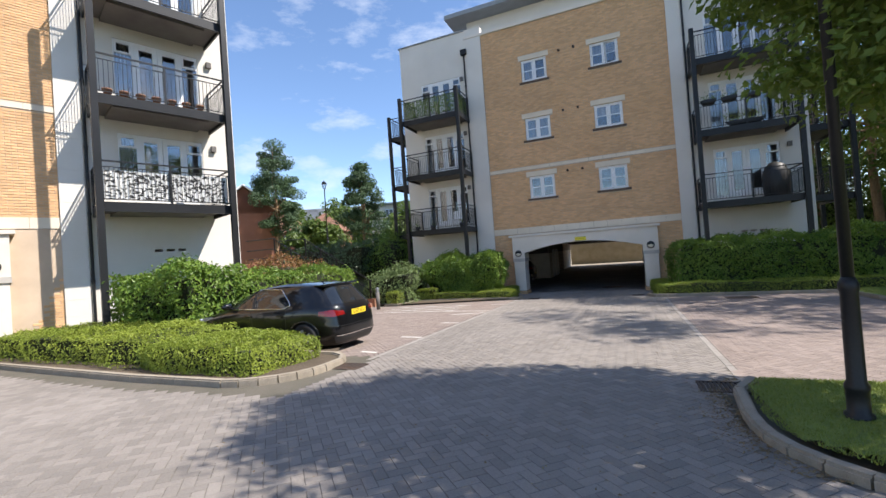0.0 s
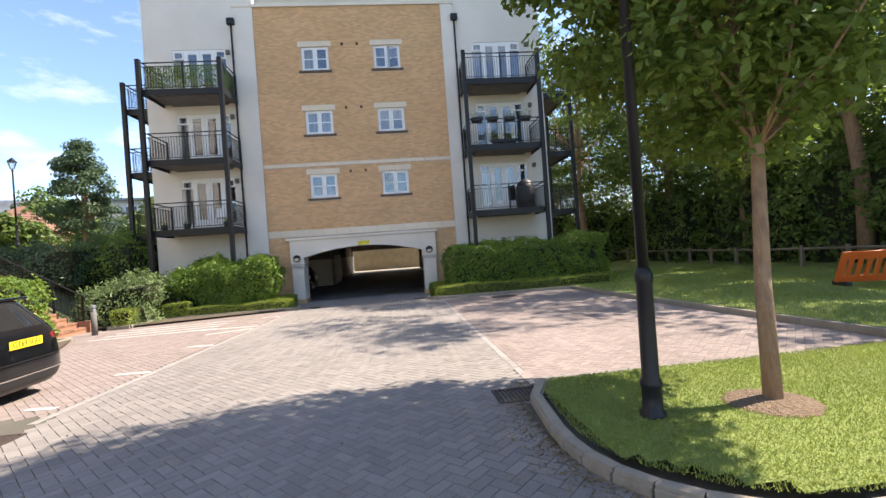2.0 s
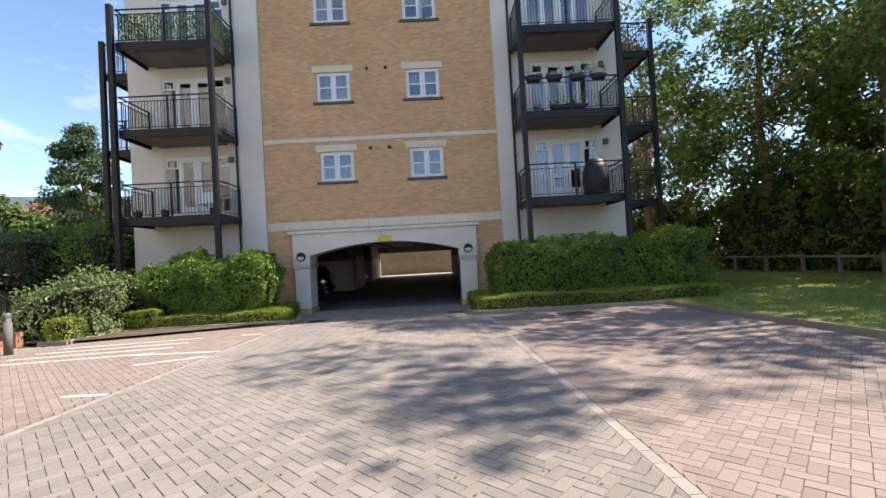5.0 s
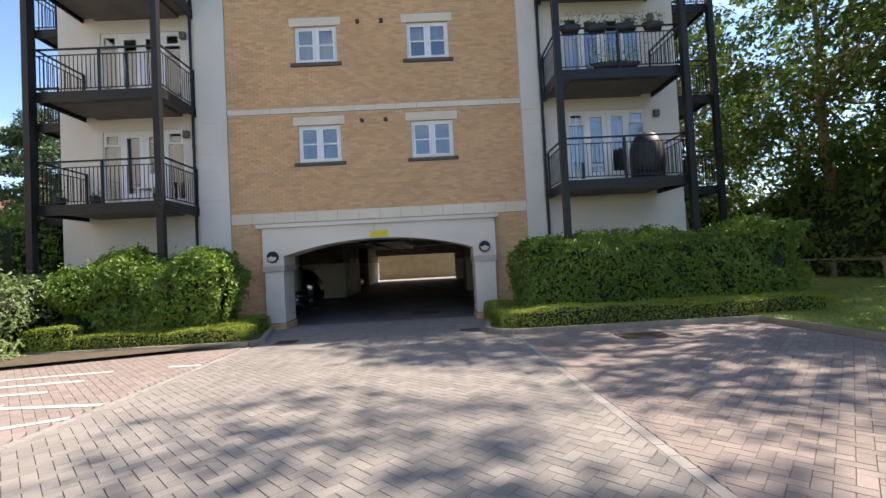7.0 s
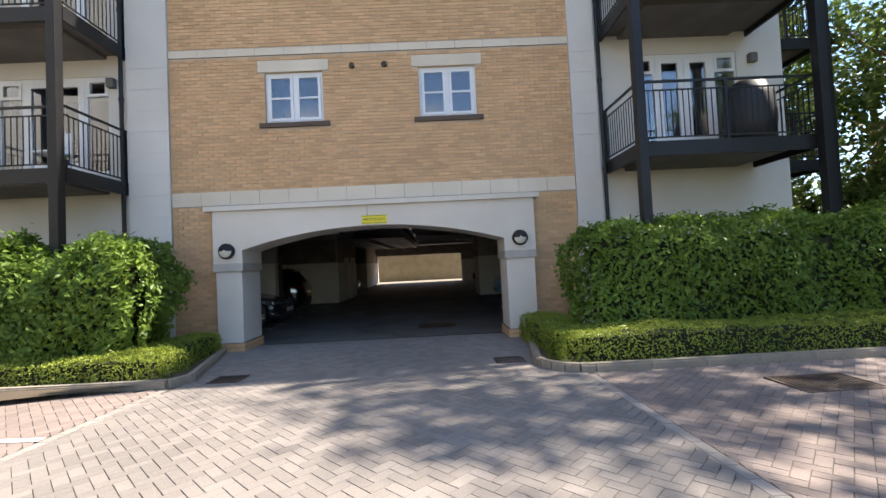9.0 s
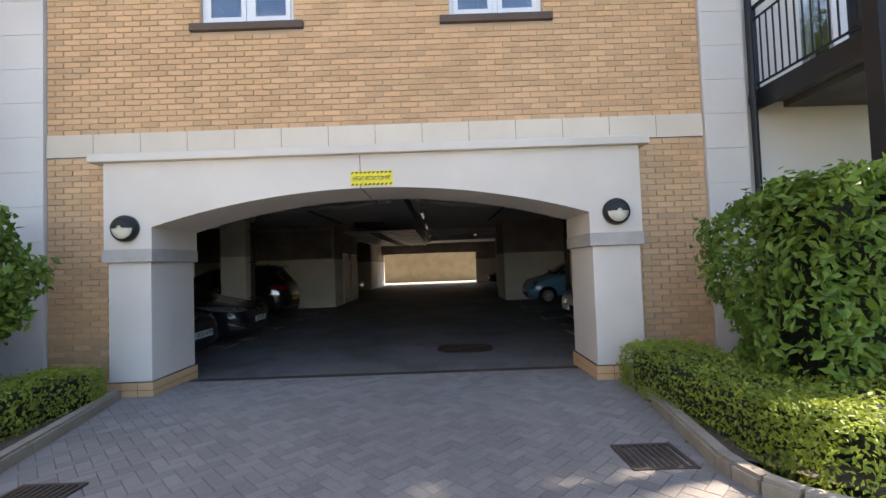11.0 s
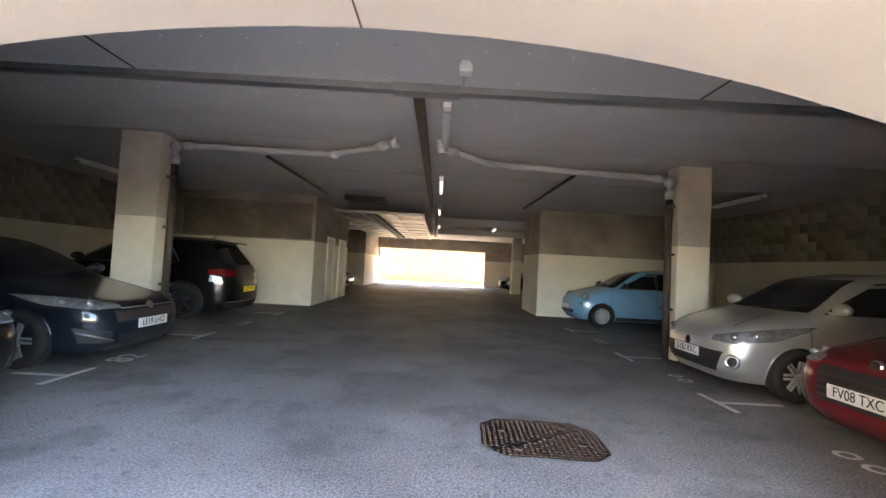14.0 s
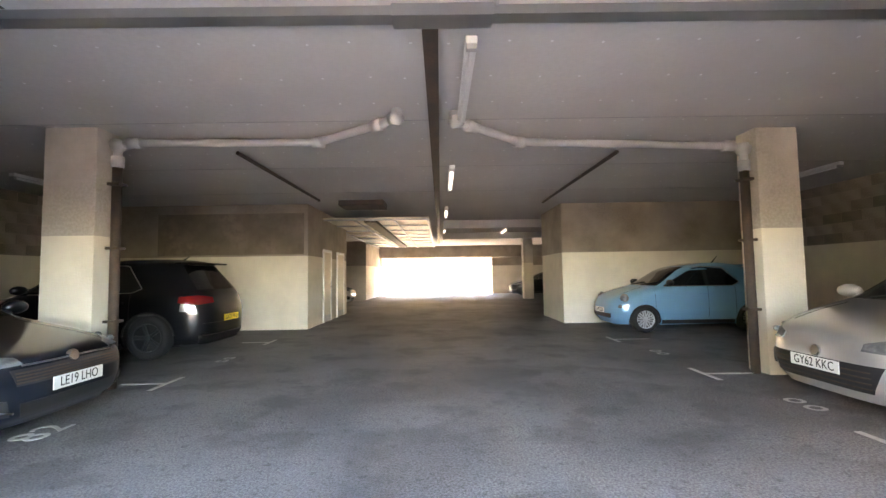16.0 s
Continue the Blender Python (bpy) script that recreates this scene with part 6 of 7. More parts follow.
# ---- more hedges and shrubs ----
hedge("box_mound", -8.6, -5.7, 4.85, 6.35, 0.54, 0.045, 24000, M_BOX, "low rounded box hedge, clipped, pale green on top", ragged=0.06, round_top=0.5)
hedge("box_mound", -15.6, -8.3, 5.0, 7.2, 0.62, 0.05, 36000, M_BOX, "low rounded box hedge beside the kerb", ragged=0.08, round_top=0.5)
hedge("laurel_bush", -12.9, -10.0, 6.9, 8.5, 1.85, 0.12, 12000, M_LAUREL, "loose bright green laurel bush before the block", ragged=0.22, round_top=0.4)
hedge("laurel_hedge", -11.5, -10.1, 8.6, 13.9, 1.75, 0.11, 11000, M_LAUREL, "tall laurel hedge at the head of the bays", ragged=0.14)
hedge("red_shrub", -13.6, -11.4, 11.5, 14.3, 2.15, 0.10, 6000, M_REDSHRUB, "reddish-leaved photinia shrub by the steps", ragged=0.25, round_top=0.5, category="shrub")
hedge("box_hedge", -10.3, -9.85, 16.7, 18.3, 0.62, 0.055, 3500, M_BOX, "small square clipped box hedge by the bollard", ragged=0.04)
hedge("box_hedge", -9.85, -8.7, 18.42, 18.95, 0.62, 0.055, 3000, M_BOX, "small square clipped box hedge", ragged=0.04)
hedge("pale_shrub", -11.9, -9.6, 17.2, 19.9, 1.45, 0.10, 8000, M_PALE, "silvery green rounded shrub beside the steps", ragged=0.28, round_top=0.6, category="shrub")
hedge("dark_shrub", -18.0, -13.5, 19.5, 23.5, 1.5, 0.12, 8000, M_CONIFER, "dark rounded evergreen shrubs on the bank", ragged=0.35, round_top=0.6, base=1.6, category="shrub")
hedge("green_shrub", -14.5, -12.0, 20.5, 24.0, 2.6, 0.12, 8000, M_LAUREL, "mid-green shrubs beside the end of the block", ragged=0.35, round_top=0.6, base=0.9, category="shrub")

# ---- street furniture ----
def lamp_post(x, y, z, h, label):
    """A black heritage lamp post with a four-sided lantern."""
    post = tagged(empty("street_lamp", (x, y, z)), label, "street lamp")
    part("base", lathe(bmesh.new(), [(0.10, -0.1), (0.10, 0.03), (0.078, 0.05), (0.078, 0.22), (0.085, 0.24), (0.085, 0.27), (0.066, 0.31), (0.062, 1.05), (0.070, 1.07), (0.070, 1.12), (0.046, 1.18)], 20), M_BLACK, post, smooth=True)
    part("pole", lathe(bmesh.new(), [(0.045, 1.18), (0.036, h - 0.75), (0.05, h - 0.73), (0.05, h - 0.68), (0.03, h - 0.62)], 16), M_BLACK, post, smooth=True)
    lan = part("lantern", lathe(bmesh.new(), [(0.10, h - 0.62), (0.20, h - 0.25), (0.19, h - 0.25), (0.09, h - 0.61)], 4, pose(0, 0, 0, 0, 0, 45)), glass_material("lantern glass", (0.8, 0.85, 0.88)), post, "clear tapered lantern panes")
    part("roof", lathe(bmesh.new(), [(0.235, h - 0.25), (0.12, h - 0.10), (0.05, h - 0.05), (0.03, h)], 4, pose(0, 0, 0, 0, 0, 45)), M_BLACK, post)
    for k in range(4):
        a = radians(90 * k)
        bm = bmesh.new()
        tube(bm, [(0.105 * math.cos(a), 0.105 * math.sin(a), h - 0.63), (0.205 * math.cos(a), 0.205 * math.sin(a), h - 0.25)], 0.012, 6)
        part("lantern_bar", bm, M_BLACK, post)
    return post


lamp_post(1.47, 4.61, island_z(1.47, 4.61), 5.2, "black cast lamp post on the grass island")
lamp_post(-21.4, 26.85, 3.9, 4.8, "black heritage lamp post on the upper path")

bollard = tagged(empty("bollard_light", (-10.05, 15.5, ground_z(-10, 15.5))), "dark grey bollard light beside the steps", "bollard")
part("post", lathe(bmesh.new(), [(0.08, 0), (0.08, 0.72)], 20), M_SLAB, bollard, smooth=True)
part("lens", lathe(bmesh.new(), [(0.07, 0.72), (0.07, 0.84)], 20), M_LENS, bollard)
part("cap", lathe(bmesh.new(), [(0.085, 0.84), (0.085, 0.90), (0.05, 0.93)], 20), M_STEEL, bollard)

# brick steps up the bank, with railings
M_STEP = material("red brown brick step", (0.34, 0.17, 0.10), (0.26, 0.13, 0.08), rough=0.9, fine=40, piece="island")
steps = tagged(empty("stairs", (-11.0, 15.6, ground_z(-11, 15.5))), "brick steps climbing the bank between railings", "stairs", kind="structure")
for k in range(13):
    bm = bmesh.new()
    x = -0.28 * k
    box(bm, x - 0.30, x, -0.95, 0.95, -0.1, 0.17 * k + 0.10)
    n = 17
    for j in range(n):
        w = 1.9 / n
        box(bm, x - 0.29, x + 0.02, -0.95 + j * w + 0.004, -0.95 + (j + 1) * w - 0.004, 0.17 * k + 0.102, 0.17 * k + 0.17)
    part("step", bm, M_STEP, steps)
for y in (-1.03, 1.03):
    part("side_wall", boxes((-0.25, 0.12, y - 0.1, y + 0.1, -0.1, 0.35)), M_STEP, steps)
for y in (-1.0, 1.0):
    rail = tagged(empty("stair_railing", (-11.0, 15.6 + y, ground_z(-11, 15.5))), "black steel stair railing with a grey mesh infill", "railing")
    for k in range(5):
        x = -0.1 - 0.9 * k
        part("post", boxes((x - 0.025, x + 0.025, -0.025, 0.025, 0.607 * max(0, -x), 0.607 * max(0, -x) + 1.15)), M_BLACK, rail)
    for off in (0.25, 0.65, 1.12):
        bm = bmesh.new()
        tube(bm, [(0.0, 0, off), (-3.75, 0, 0.607 * 3.75 + off), (-5.4, 0, 0.607 * 3.75 + off)], 0.022, 8)
        part("handrail", bm, M_BLACK, rail)
    for k in range(34):
        x = -0.15 - 0.107 * k
        part("baluster", boxes((x - 0.006, x + 0.006, -0.006, 0.006, 0.607 * -x + 0.26, 0.607 * -x + 1.1)), M_BLACK, rail)

# post and rail fence along the wood
M_WOOD = material("weathered timber", (0.20, 0.16, 0.11), (0.14, 0.11, 0.08), rough=0.9, fine=30, stretch=(1, 1, 0.2))
fence_line = [(15.0, 9.5), (15.4, 17.0), (15.6, 24.0), (14.6, 31.0), (12.5, 36.5)]
fence = tagged(empty("fence", (*fence_line[0], terrain(*fence_line[0]) + 0.2)), "low weathered timber post-and-rail fence before the wood", "fence")
finv = fence.matrix_world.inverted()
for (ax, ay), (bx, by) in zip(fence_line, fence_line[1:]):
    n = round(math.hypot(bx - ax, by - ay) / 1.8)
    for k in range(n):
        x, y = ax + (bx - ax) * k / n, ay + (by - ay) * k / n
        x2, y2 = ax + (bx - ax) * (k + 1) / n, ay + (by - ay) * (k + 1) / n
        z, z2 = terrain(x, y) + 0.2, terrain(x2, y2) + 0.2
        m = finv @ Matrix.Translation((x, y, z))
        bm = bmesh.new()
        box(bm, -0.06, 0.06, -0.06, 0.06, -0.1, 0.85, bevel=0.01, m=m)
        part("post", bm, M_WOOD, fence)
        bm = bmesh.new()
        tube(bm, [finv @ Vector((x, y, z + 0.72)), finv @ Vector((x2, y2, z2 + 0.72))], 0.05, 6)
        part("rail", bm, M_WOOD, fence)

# orange plastic barrier leaning on the grass
M_ORANGE = material("orange barrier plastic", (0.80, 0.16, 0.03), (0.68, 0.13, 0.03), rough=0.5, fine=20)
barrier = tagged(empty("safety_barrier", (11.4, 11.0, terrain(11.4, 11) + 0.2), -20), "orange slotted plastic safety barrier tipped on the grass", "barrier")
lean = pose(0, 0, 0, 28, 0, 0)
bm = bmesh.new()
for s in ((-1.0, 1.0, -0.02, 0.02, 0.78, 1.0), (-1.0, 1.0, -0.02, 0.02, 0.12, 0.3), (-1.0, -0.85, -0.02, 0.02, 0.301, 0.779), (0.85, 1.0, -0.02, 0.02, 0.301, 0.779)):
    box(bm, *s, bevel=0.008, m=lean)
part("frame", bm, M_ORANGE, barrier)
for k in range(9):
    bm = bmesh.new()
    box(bm, -0.8 + k * 0.19, -0.70 + k * 0.19, -0.015, 0.015, 0.301, 0.779, m=lean)
    part("slat", bm, M_ORANGE, barrier)
for x in (-0.8, 0.8):
    bm = bmesh.new()
    box(bm, x - 0.06, x + 0.06, -0.3, 0.3, 0.0, 0.11, bevel=0.02)
    part("foot", bm, M_TRIM, barrier)

# gullies and covers in the drive
def gully(x, y, w, d, label):
    z = ground_z(x, y)
    g = tagged(empty("drain_cover", (x, y, z)), label, "drain cover")
    part("frame", boxes((-w / 2, w / 2, -d / 2, -d / 2 + 0.03, -0.02, 0.012), (-w / 2, w / 2, d / 2 - 0.03, d / 2, -0.02, 0.012), (-w / 2, -w / 2 + 0.03, -d / 2 + 0.03, d / 2 - 0.03, -0.02, 0.012), (w / 2 - 0.03, w / 2, -d / 2 + 0.03, d / 2 - 0.03, -0.02, 0.012)), M_PIPEDARK, g)
    n = int(w / 0.055)
    for k in range(n):
        u = -w / 2 + 0.04 + k * (w - 0.08) / n
        part("bar", boxes((u, u + 0.028, -d / 2 + 0.03, d / 2 - 0.03, -0.012, 0.010)), M_PIPEDARK, g)
    return g


gully(0.70, 5.85, 0.5, 0.42, "dark iron gully grating against the kerb")
gully(-4.72, 6.05, 0.5, 0.4, "dark iron gully grating against the kerb")
gully(-4.05, 18.6, 0.45, 0.4, "iron gully grating by the garage entrance")
gully(0.1, 18.9, 0.45, 0.4, "iron gully grating by the garage entrance")
gully(3.2, 16.9, 0.9, 0.6, "iron manhole grating in the red paving")

# painted lines on the bays
def paint_line(points, w=0.10):
    bm = bmesh.new()
    for (ax, ay), (bx, by) in zip(points, points[1:]):
        d = Vector((bx - ax, by - ay, 0)).normalized() * w / 2
        s = Vector((-d.y, d.x, 0))
        n = max(1, int(math.hypot(bx - ax, by - ay) / 0.4))
        for k in range(n):
            qs = []
            for t, sg in ((k / n, -1), ((k + 1) / n, -1), ((k + 1) / n, 1), (k / n, 1)):
                p = Vector((ax + (bx - ax) * t, ay + (by - ay) * t, 0)) + s * sg
                qs.append(bm.verts.new((p.x, p.y, ground_z(p.x, p.y) + 0.006)))
            bm.faces.new(qs)
    return tagged(part("bay_line", bm, M_LINE), "worn white bay line painted on the paving", "bay marking", "bay lines", kind="structure")


for y in (9.0, 11.4, 16.5):
    paint_line([(-5.35, y), (-4.78, y - 0.03)])
for k in range(4):
    paint_line([(-9.3, 14.1 + k * 0.6), (-6.2, 14.5 + k * 0.62)])
paint_line([(-6.6, 14.4), (-4.78, 14.27)])
paint_line([(-5.8, 13.3), (-4.78, 13.8)])
paint_line([(-5.3, 7.25), (-4.9, 7.2)])

# ---- distance on the west side ----
tree("conifer", -21.4, 32.0, terrain(-22, 32), 9.0, 2.5, 1.6, 0.18, 16000, 0.18, M_CONIFER, "blue-green conical evergreen tree on the terrace", 71, clumps=70, shape=0.75, spread=0.3)
tree("ash_tree", -27.5, 28.0, terrain(-27, 28), 11.6, 2.7, 2.6, 0.16, 18000, 0.18, M_CONIFER, "slim young blue-green tree on the terrace", 72, clumps=70, shape=0.7, spread=0.3)
for k, (x, y, h, r) in enumerate(((-46, 45, 9, 5), (-38, 52, 8, 5), (-30, 58, 9, 5), (-54, 36, 9, 6), (-24, 47, 6, 4), (-34, 40, 5, 4))):
    tree("distant_tree", x, y, terrain(x, y) - 0.3, h, r, 0.6, 0.2, 5000, 0.5, M_LEAF_WOOD, "broadleaf tree beyond the houses", 90 + k, clumps=40)

M_REDBRICK = material("red brick wall", (0.29, 0.125, 0.085), (0.23, 0.10, 0.07), rough=0.9, fine=8, coarse=0.6, bump=0.2)
M_TILE = material("terracotta roof tile", (0.33, 0.17, 0.115), (0.26, 0.135, 0.09), rough=0.85, fine=6, coarse=0.6, bump=0.5, dist=0.03, piece="island", spread=0.12)


def small_house(x, y, z, turn, w, d, eave, ridge, label, hip=True, wall=None):
    """A low brick house with a tiled roof laid in courses."""
    h = tagged(empty("house", (x, y, z), turn), label, "house")
    part("wall", boxes((-w / 2, w / 2, -d / 2, d / 2, -2.2, eave)), wall or M_REDBRICK, h)
    o = 0.35
    hw, hd = w / 2 + o, d / 2 + o
    rw = hw - (hd if hip else 0)
    bm = bmesh.new()
    n = 14
    for k in range(n):
        t0, t1 = k / n, (k + 1) / n
        z0, z1 = eave + (ridge - eave) * t0, eave + (ridge - eave) * t1

        def ring(t, zz):
            a = hw + (rw - hw) * t
            b = hd * (1 - t)
            return [(-a, -b, zz), (a, -b, zz), (a, b, zz), (-a, b, zz)]
        lo, up = ring(t0, z0 + 0.03), ring(t1, z1)
        for i in range(4):
            if hip or i in (0, 2):
                bm.faces.new([bm.verts.new(p) for p in (lo[i], lo[(i + 1) % 4], up[(i + 1) % 4], up[i])])
    part("roof", bm, M_TILE, h, "terracotta tiled roof")
    if not hip:
        for s in (-1, 1):
            bm = bmesh.new()
            bm.faces.new([bm.verts.new(p) for p in ((s * w / 2, -d / 2, eave), (s * w / 2, d / 2, eave), (s * w / 2, 0, ridge - 0.15))])
            bmesh.ops.solidify(bm, geom=bm.faces[:], thickness=0.2)
            part("gable", bm, wall or M_REDBRICK, h)
            for e in (-1, 1):
                bm = bmesh.new()
                tube(bm, [(s * (w / 2 + 0.3), e * hd, eave), (s * (w / 2 + 0.3), 0, ridge)], 0.09, 6)
                part("bargeboard", bm, M_UPVC, h, "white bargeboard")
    for u in (-w * 0.25, w * 0.25):
        win = part("window", boxes((u - 0.5, u + 0.5, -d / 2 - 0.03, -d / 2 + 0.02, 0.9, 1.9), bevel=0.01), M_UPVC, h, "white framed window")
        part("pane", boxes((u - 0.42, u - 0.03, -d / 2 - 0.04, -d / 2 - 0.032, 0.98, 1.82)), M_CARGLASS, win)
        part("pane", boxes((u + 0.03, u + 0.42, -d / 2 - 0.04, -d / 2 - 0.032, 0.98, 1.82)), M_CARGLASS, win)
    return h


small_house(-41.0, 43.4, 4.3, 20, 5.4, 5.2, 2.2, 4.9, "low brick garage block with a hipped terracotta roof")
small_house(-37.3, 46.8, 4.3, 20, 5.6, 5.2, 2.1, 4.8, "low brick garage block with a hipped terracotta roof")
small_house(-31.8, 28.6, 4.1, -43, 6.0, 5.2, 2.9, 5.3, "red brick gabled house with white bargeboards", hip=False)

far_block = tagged(empty("far_apartments", (-26, 66, terrain(-26, 66)), 12), "distant buff and white apartment block with a flat roof", "apartment building")
part("wall", boxes((-14, 14, 0, 12, -1, 6.8)), M_MORTAR, far_block, "buff brick storeys")
part("upper_wall", boxes((-14, 14, 0.4, 12, 6.8, 9.4)), M_RENDER, far_block, "white top storey")
part("roof", boxes((-14.5, 14.5, -0.2, 12.5, 9.4, 9.75), bevel=0.05), M_LEAD, far_block)
for z in (1.2, 4.2, 7.3):
    for k in range(8):
        u = -12.2 + k * 3.3
        win = part("window", boxes((u, u + 1.5, -0.05 if z < 6.8 else 0.35, 0.02 if z < 6.8 else 0.42, z, z + 1.4)), M_UPVC, far_block)
        f = -0.06 if z < 6.8 else 0.34
        for e in (0.1, 0.8):
            part("pane", boxes((u + e, u + e + 0.6, f - 0.006, f - 0.001 + 0.002, z + 0.1, z + 1.3)), M_CARGLASS, win)
terrace = tagged(empty("far_terrace", (-44, 60, terrain(-44, 60)), 25), "distant pale houses with grey roofs", "house")
part("wall", boxes((-9, 9, 0, 8, -1, 5)), M_RENDER, terrace)
for k in range(3):
    bm = bmesh.new()
    a = -9 + k * 6
    bm.faces.new([bm.verts.new(p) for p in ((a, -0.4, 5), (a + 6, -0.4, 5), (a + 6, 4, 8), (a, 4, 8))])
    bm.faces.new([bm.verts.new(p) for p in ((a, 4, 8), (a + 6, 4, 8), (a + 6, 8.4, 5), (a, 8.4, 5))])
    bmesh.ops.solidify(bm, geom=bm.faces[:], thickness=0.15)
    part("roof", bm, M_LEAD, terrace)

# ---- balcony plants and furniture of the garage block ----
def planter(x, y, z, n, mat, label, w=0.6, spread=0.2):
    p = tagged(empty("planter", (x, y, z)), label, "plant")
    bm = bmesh.new()
    lathe(bm, [(0.10, 0), (0.14, 0.24), (0.12, 0.24), (0.11, 0.2)], 14)
    if w > 0.3:
        bmesh.ops.scale(bm, vec=(w / 0.28, 1, 0.8), verts=bm.verts[:])
    part("pot", bm, M_TRIM, p, smooth=True)
    rs = np.random.default_rng(int(abs(x * 100 + z * 10)))
    pos = np.stack([rs.uniform(-w / 2, w / 2, n), rs.normal(0, spread * 0.5, n), 0.2 + np.abs(rs.normal(0, spread, n))], 1)
    v, t = leaf_cloud(pos, np.tile([0, -0.4, 1.0], (n, 1)), 0.07, 0.8, rs)
    fast_mesh("foliage", v, t, mat, p)["kind"] = "stuff"
    return p


for x in (3.2, 3.9, 4.7, 5.4):
    planter(x, 19.88, 6.46 + 1.0, 120, M_PALE, "leafy planter hung on the balcony rail", 0.6, 0.14)
planter(4.4, 20.0, 6.5, 380, M_BOX, "overflowing green planter on the balcony floor", 1.4, 0.3)
for x in (-10.2, -9.3, -7.7):
    planter(x, 20.1, 3.58, 60, M_LAUREL, "small potted plant on the balcony", 0.25, 0.12)
screen = tagged(empty("leaf_screen", (-8.9, 19.88, 9.36)), "artificial ivy screen tied inside the top balcony rail", "screen")
rs_ = np.random.default_rng(3)
pos_ = np.concatenate([np.stack([rs_.uniform(-1.5, 1.5, 2200), rs_.normal(0, 0.015, 2200), rs_.uniform(0.08, 1.0, 2200)], 1), np.stack([np.full(700, 1.47) + rs_.normal(0, 0.015, 700), rs_.uniform(0, 1.3, 700), rs_.uniform(0.08, 1.0, 700)], 1)])
fast_mesh("foliage", *leaf_cloud(pos_, np.tile([0, -1.0, 0.3], (2900, 1)), 0.085, 0.5, rs_), M_LAUREL, screen)
grill = tagged(empty("covered_barbecue", (5.35, 20.5, 3.58)), "barbecue under a black fabric cover on the balcony", "barbecue")
part("cover", lathe(bmesh.new(), [(0.42, 0.05), (0.46, 0.5), (0.44, 0.95), (0.30, 1.25), (0.12, 1.36)], 14), M_TRIM, grill, smooth=True)
part("base", boxes((-0.3, 0.3, -0.25, 0.25, 0.0, 0.06)), M_TRIM, grill)
chair = tagged(empty("garden_chair", (-8.1, 20.4, 3.58)), "white plastic chair on the balcony", "chair")
part("seat", boxes((-0.22, 0.22, -0.22, 0.22, 0.42, 0.46), bevel=0.01), M_UPVC, chair)
part("backrest", boxes((-0.22, 0.22, 0.18, 0.22, 0.461, 0.88), bevel=0.01), M_UPVC, chair)
for u in (-0.19, 0.19):
    for w in (-0.19, 0.19):
        part("leg", boxes((u - 0.02, u + 0.02, w - 0.02, w + 0.02, 0, 0.419)), M_UPVC, chair)

# ---- bare concrete blocks above the paint line of the garage's side walls ----
BLOCK = bpy.data.meshes.new("block")
bm = bmesh.new()
box(bm, -0.004, 0.006, -0.217, 0.217, -0.104, 0.104)
bm.to_mesh(BLOCK)
bm.free()
BLOCK.materials.append(M_GSTONE)
for side_wall, x, turn in ((wall_east, WX1 - 0.33, 180), (wall_west, WX0 + 0.33, 0)):
    for row in range(6):
        for k in range(23):
            y = 22.1 + 0.45 * k + (0.225 if row % 2 else 0.0)
            ob = new("block", BLOCK)
            ob.parent = side_wall
            ob.matrix_basis = pose(x, y, 1.866 + 0.109 + 0.218 * row, 0, 0, turn)

# ---- facing bricks nearest the garage arch, and the paving blocks ----
for a, b, c, d in near_keys:
    v, f = brick_mesh([(a, b, c, d)], FY)
    part_data("brick", v, f, M_BRICK_ONE, brick_wall)


def herringbone(poly, cell=0.1, turn=45.0):
    """Block rectangles (centre, long axis) of a diagonal herringbone inside a polygon."""
    px, py = [p[0] for p in poly], [p[1] for p in poly]
    c, s = math.cos(radians(turn)), math.sin(radians(turn))
    cx, cy = (min(px) + max(px)) / 2, (min(py) + max(py)) / 2
    reach = int(math.hypot(max(px) - min(px), max(py) - min(py)) / 2 / cell) + 3
    out = []
    for i in range(-reach, reach):
        for j in range(-reach, reach):
            k = (i - j) % 4
            if k == 0:
                u, v, lu, lv = (i + 1) * cell, (j + 0.5) * cell, 2, 1
            elif k == 2:
                u, v, lu, lv = (i + 0.5) * cell, j * cell, 1, 2
            else:
                continue
            x, y = cx + u * c - v * s, cy + u * s + v * c
            if min(px) < x < max(px) and min(py) < y < max(py) and in_poly(x, y, poly):
                out.append((x, y, lu * cell / 2, lv * cell / 2))
    return out, c, s


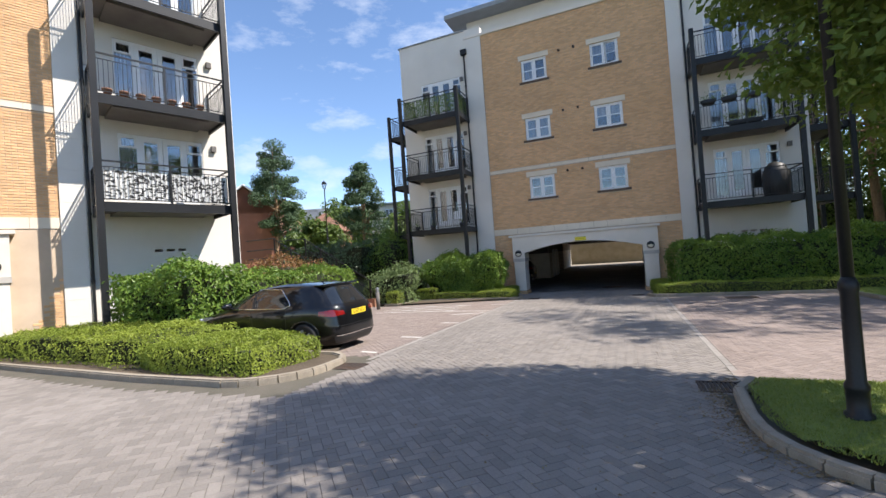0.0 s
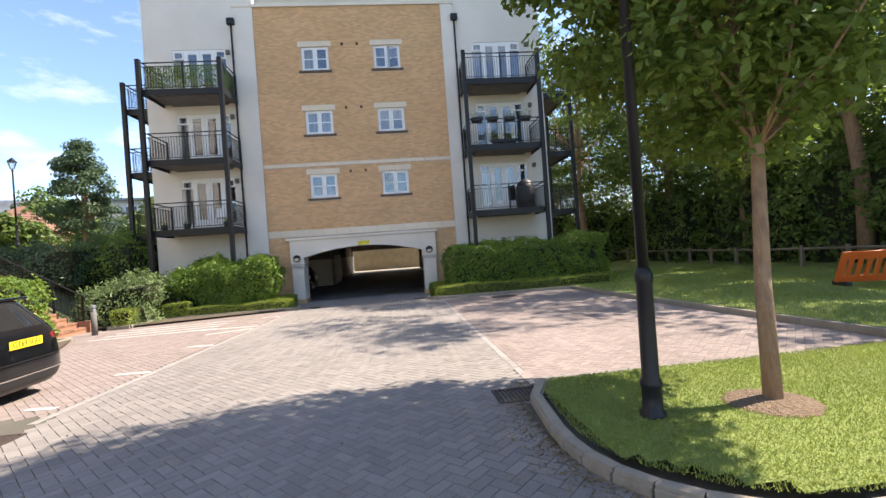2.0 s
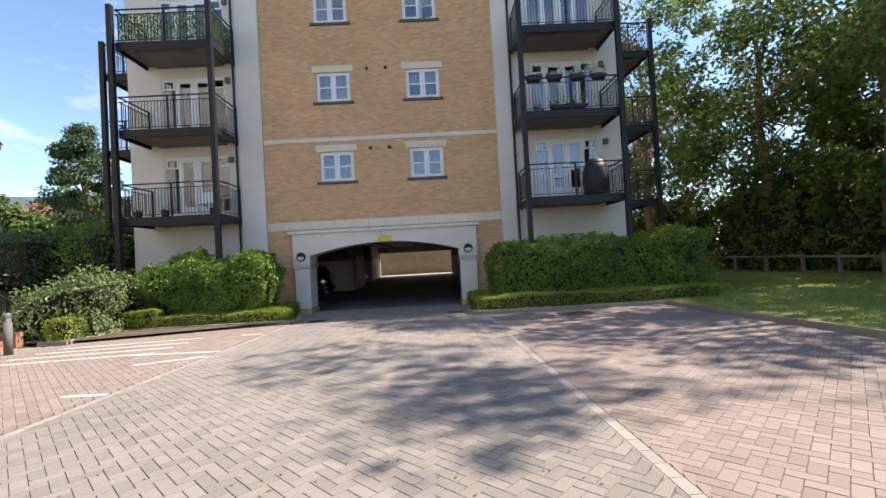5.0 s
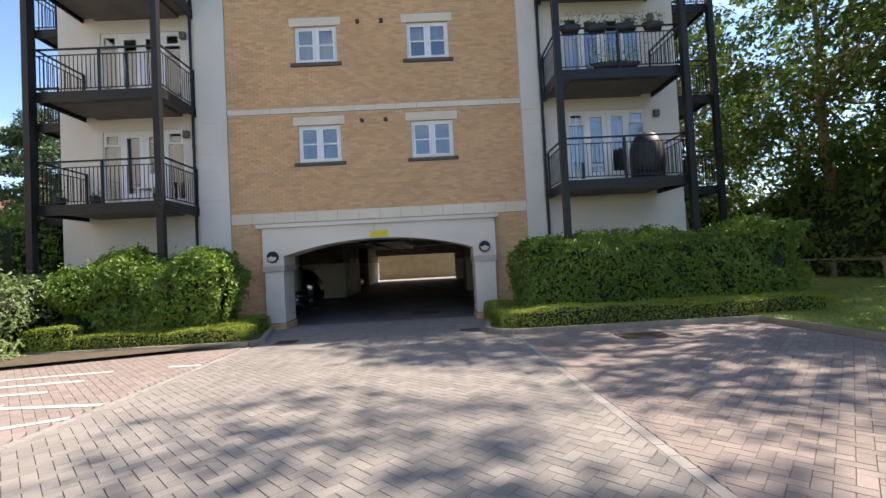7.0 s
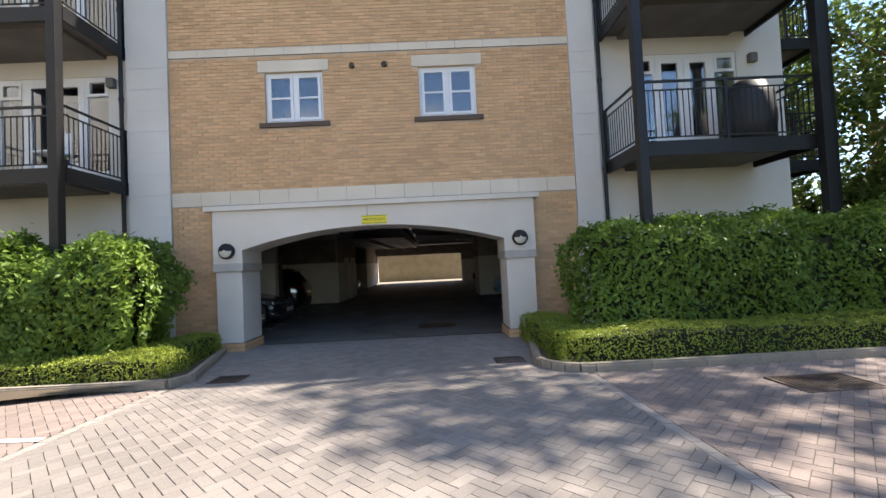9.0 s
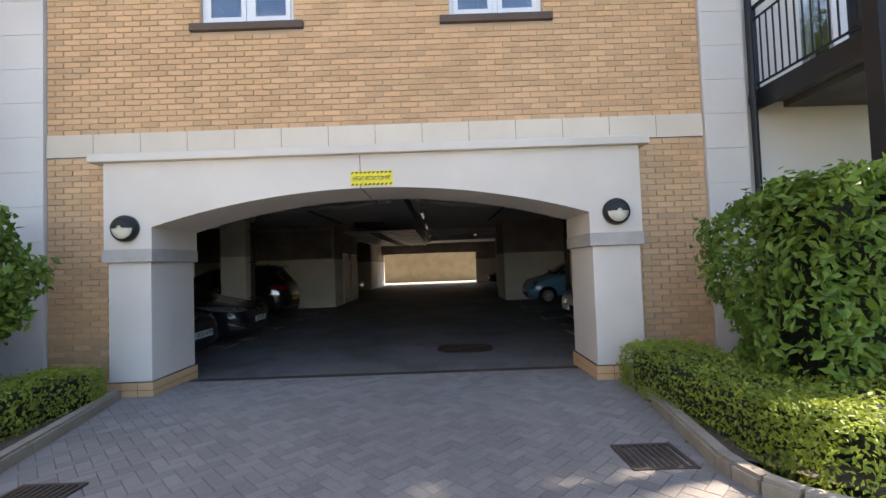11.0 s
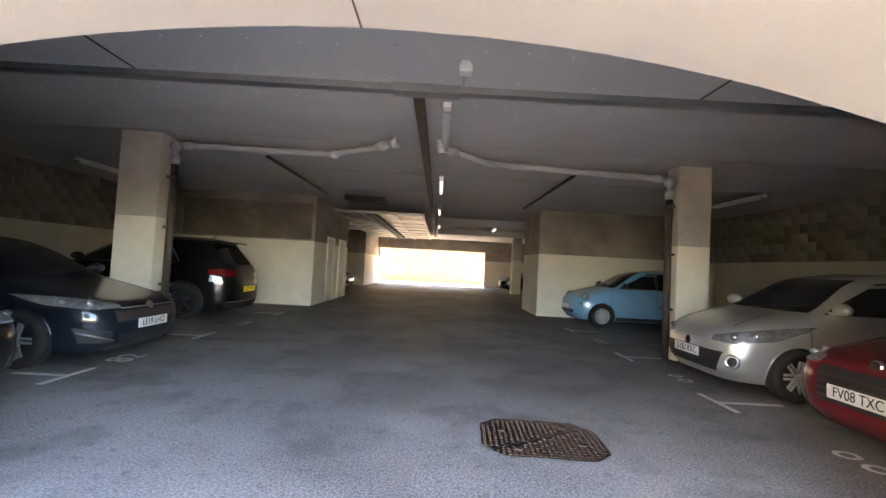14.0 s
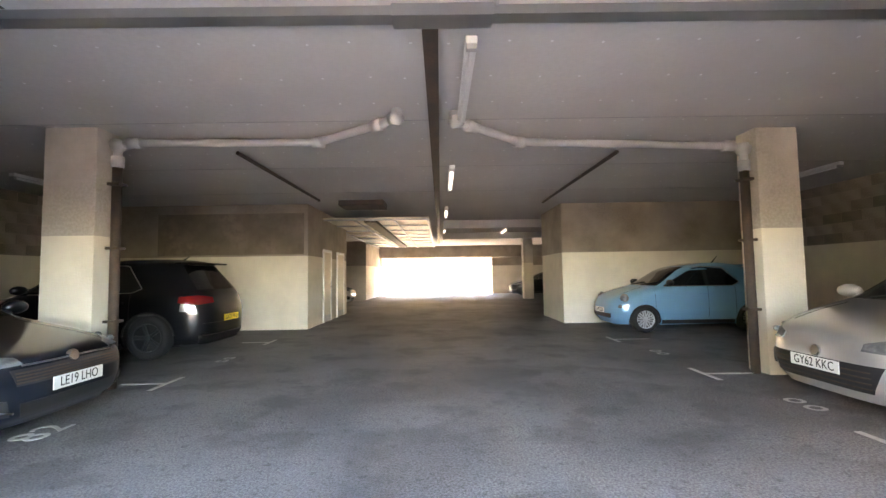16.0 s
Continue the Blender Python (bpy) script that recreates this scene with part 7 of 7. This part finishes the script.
def pave_mesh(blocks, c, s, lift=0.0, cut=(-99, 99)):
    """Chamfered blocks on the drive's slope, sawn off along the edging courses."""
    n = len(blocks)
    b = np.array(blocks)
    gz = np.array([ground_z(x, y) for x, y in b[:, :2]])
    gdx = np.array([ground_z(x, y + 0.05) - ground_z(x, y - 0.05) for x, y in b[:, :2]]) / 0.1
    rs = np.random.default_rng(2)
    gz = gz + rs.normal(0, 0.0006, n) + lift
    vs = []
    for gap, dz in ((0.0015, -0.005), (0.0042, 0.0)):
        for su, sv in ((-1, -1), (1, -1), (1, 1), (-1, 1)):
            u, v = su * (b[:, 2] - gap), sv * (b[:, 3] - gap)
            dx, dy = u * c - v * s, u * s + v * c
            vs.append(np.stack([b[:, 0] + dx, b[:, 1] + dy, gz + gdx * dy + dz], 1))
    v = np.stack(vs, 1).reshape(-1, 3)
    v[:, 0] = np.where((v[:, 1] > 6.7) & (v[:, 1] < 17.9), np.clip(v[:, 0], *cut), v[:, 0])
    k = np.arange(n)[:, None] * 8
    quads = np.concatenate([np.concatenate([k + a for a in q], 1) for q in ((4, 5, 6, 7), (0, 1, 5, 4), (1, 2, 6, 5), (2, 3, 7, 6), (3, 0, 4, 7))])
    tris = np.concatenate([quads[:, [0, 1, 2]], quads[:, [0, 2, 3]]])
    return v, tris


DRIVE = [(-4.62, 4.3), (-4.62, 6.85), (-4.72, 6.85), (-4.72, 17.8), (-4.62, 18.3), (-5.3, 21.0), (-4.9, 21.5), (0.5, 21.5), (0.9, 21.0), (0.42, 18.6), (0.92, 17.9), (1.02, 17.8), (1.02, 6.85), (0.92, 6.85), (0.92, 6.2), (0.66, 5.5), (0.64, 4.6), (1.0, 3.6), (2.0, 3.2), (6.0, 3.2), (6.0, -1.2), (-14, -1.2), (-14, 4.2), (-7.8, 4.05), (-6.0, 4.2)]
blocks, hc, hs = herringbone(DRIVE)
near_blocks = [b for b in blocks if -1.9 < b[0] < 0.1 and 3.9 < b[1] < 6.9]
rest_blocks = [b for b in blocks if not (-1.9 < b[0] < 0.1 and 3.9 < b[1] < 6.9)]
fast_mesh("paving", *pave_mesh(rest_blocks, hc, hs, 0.0, (-4.668, 0.928)) , M_PAVE, road, "grey concrete setts in herringbone")["kind"] = "stuff"
for cut, poly in (((-99, -4.772), [(-9.85, 6.85), (-4.7, 6.85), (-4.7, 18.2), (-9.6, 18.2), (-9.7, 16.5), (-11.5, 16.5), (-11.5, 14.5), (-9.85, 14.5)]), ((1.032, 99), [(0.96, 6.3), (6.02, 6.45), (6.1, 17.9), (0.96, 17.9)])):
    bl, c2, s2 = herringbone(poly)
    fast_mesh("paving", *pave_mesh(bl, c2, s2, 0.0, cut), M_RED, road, "reddish concrete setts in the bays")["kind"] = "stuff"
for x, y0, y1 in ((-4.72, 6.6, 18.3), (0.98, 6.2, 17.9)):
    course = [(x, y0 + 0.1 + 0.2 * k, 0.1, 0.05) for k in range(int((y1 - y0) / 0.2))]
    fast_mesh("channel_course", *pave_mesh(course, 0.0, 1.0), material("pale channel block", (0.33, 0.30, 0.27), rough=0.9, piece="island", spread=0.1), road, "pale row of setts edging the drive")["kind"] = "stuff"
edging = [(1.12 + 0.2 * k, y, 0.1, 0.05) for y in (6.26, 6.362) for k in range(25)]
fast_mesh("channel_course", *pave_mesh(edging, 1.0, 0.0, 0.005), M_PAVE, road, "double row of setts edging the grass island")["kind"] = "stuff"
course = [(-4.9 + 0.2 * k, y, 0.1, 0.05) for y in (21.55,) for k in range(28)]
fast_mesh("channel_course", *pave_mesh(course, 1.0, 0.0), M_PAVE, road, "row of grey setts along the threshold")["kind"] = "stuff"
for b in near_blocks[:300]:
    v, t = pave_mesh([b], hc, hs)
    fast_mesh("paving_block", v, t, M_PAVE_ONE, road)
if near_blocks[300:]:
    fast_mesh("paving", *pave_mesh(near_blocks[300:], hc, hs), M_PAVE, road)["kind"] = "stuff"
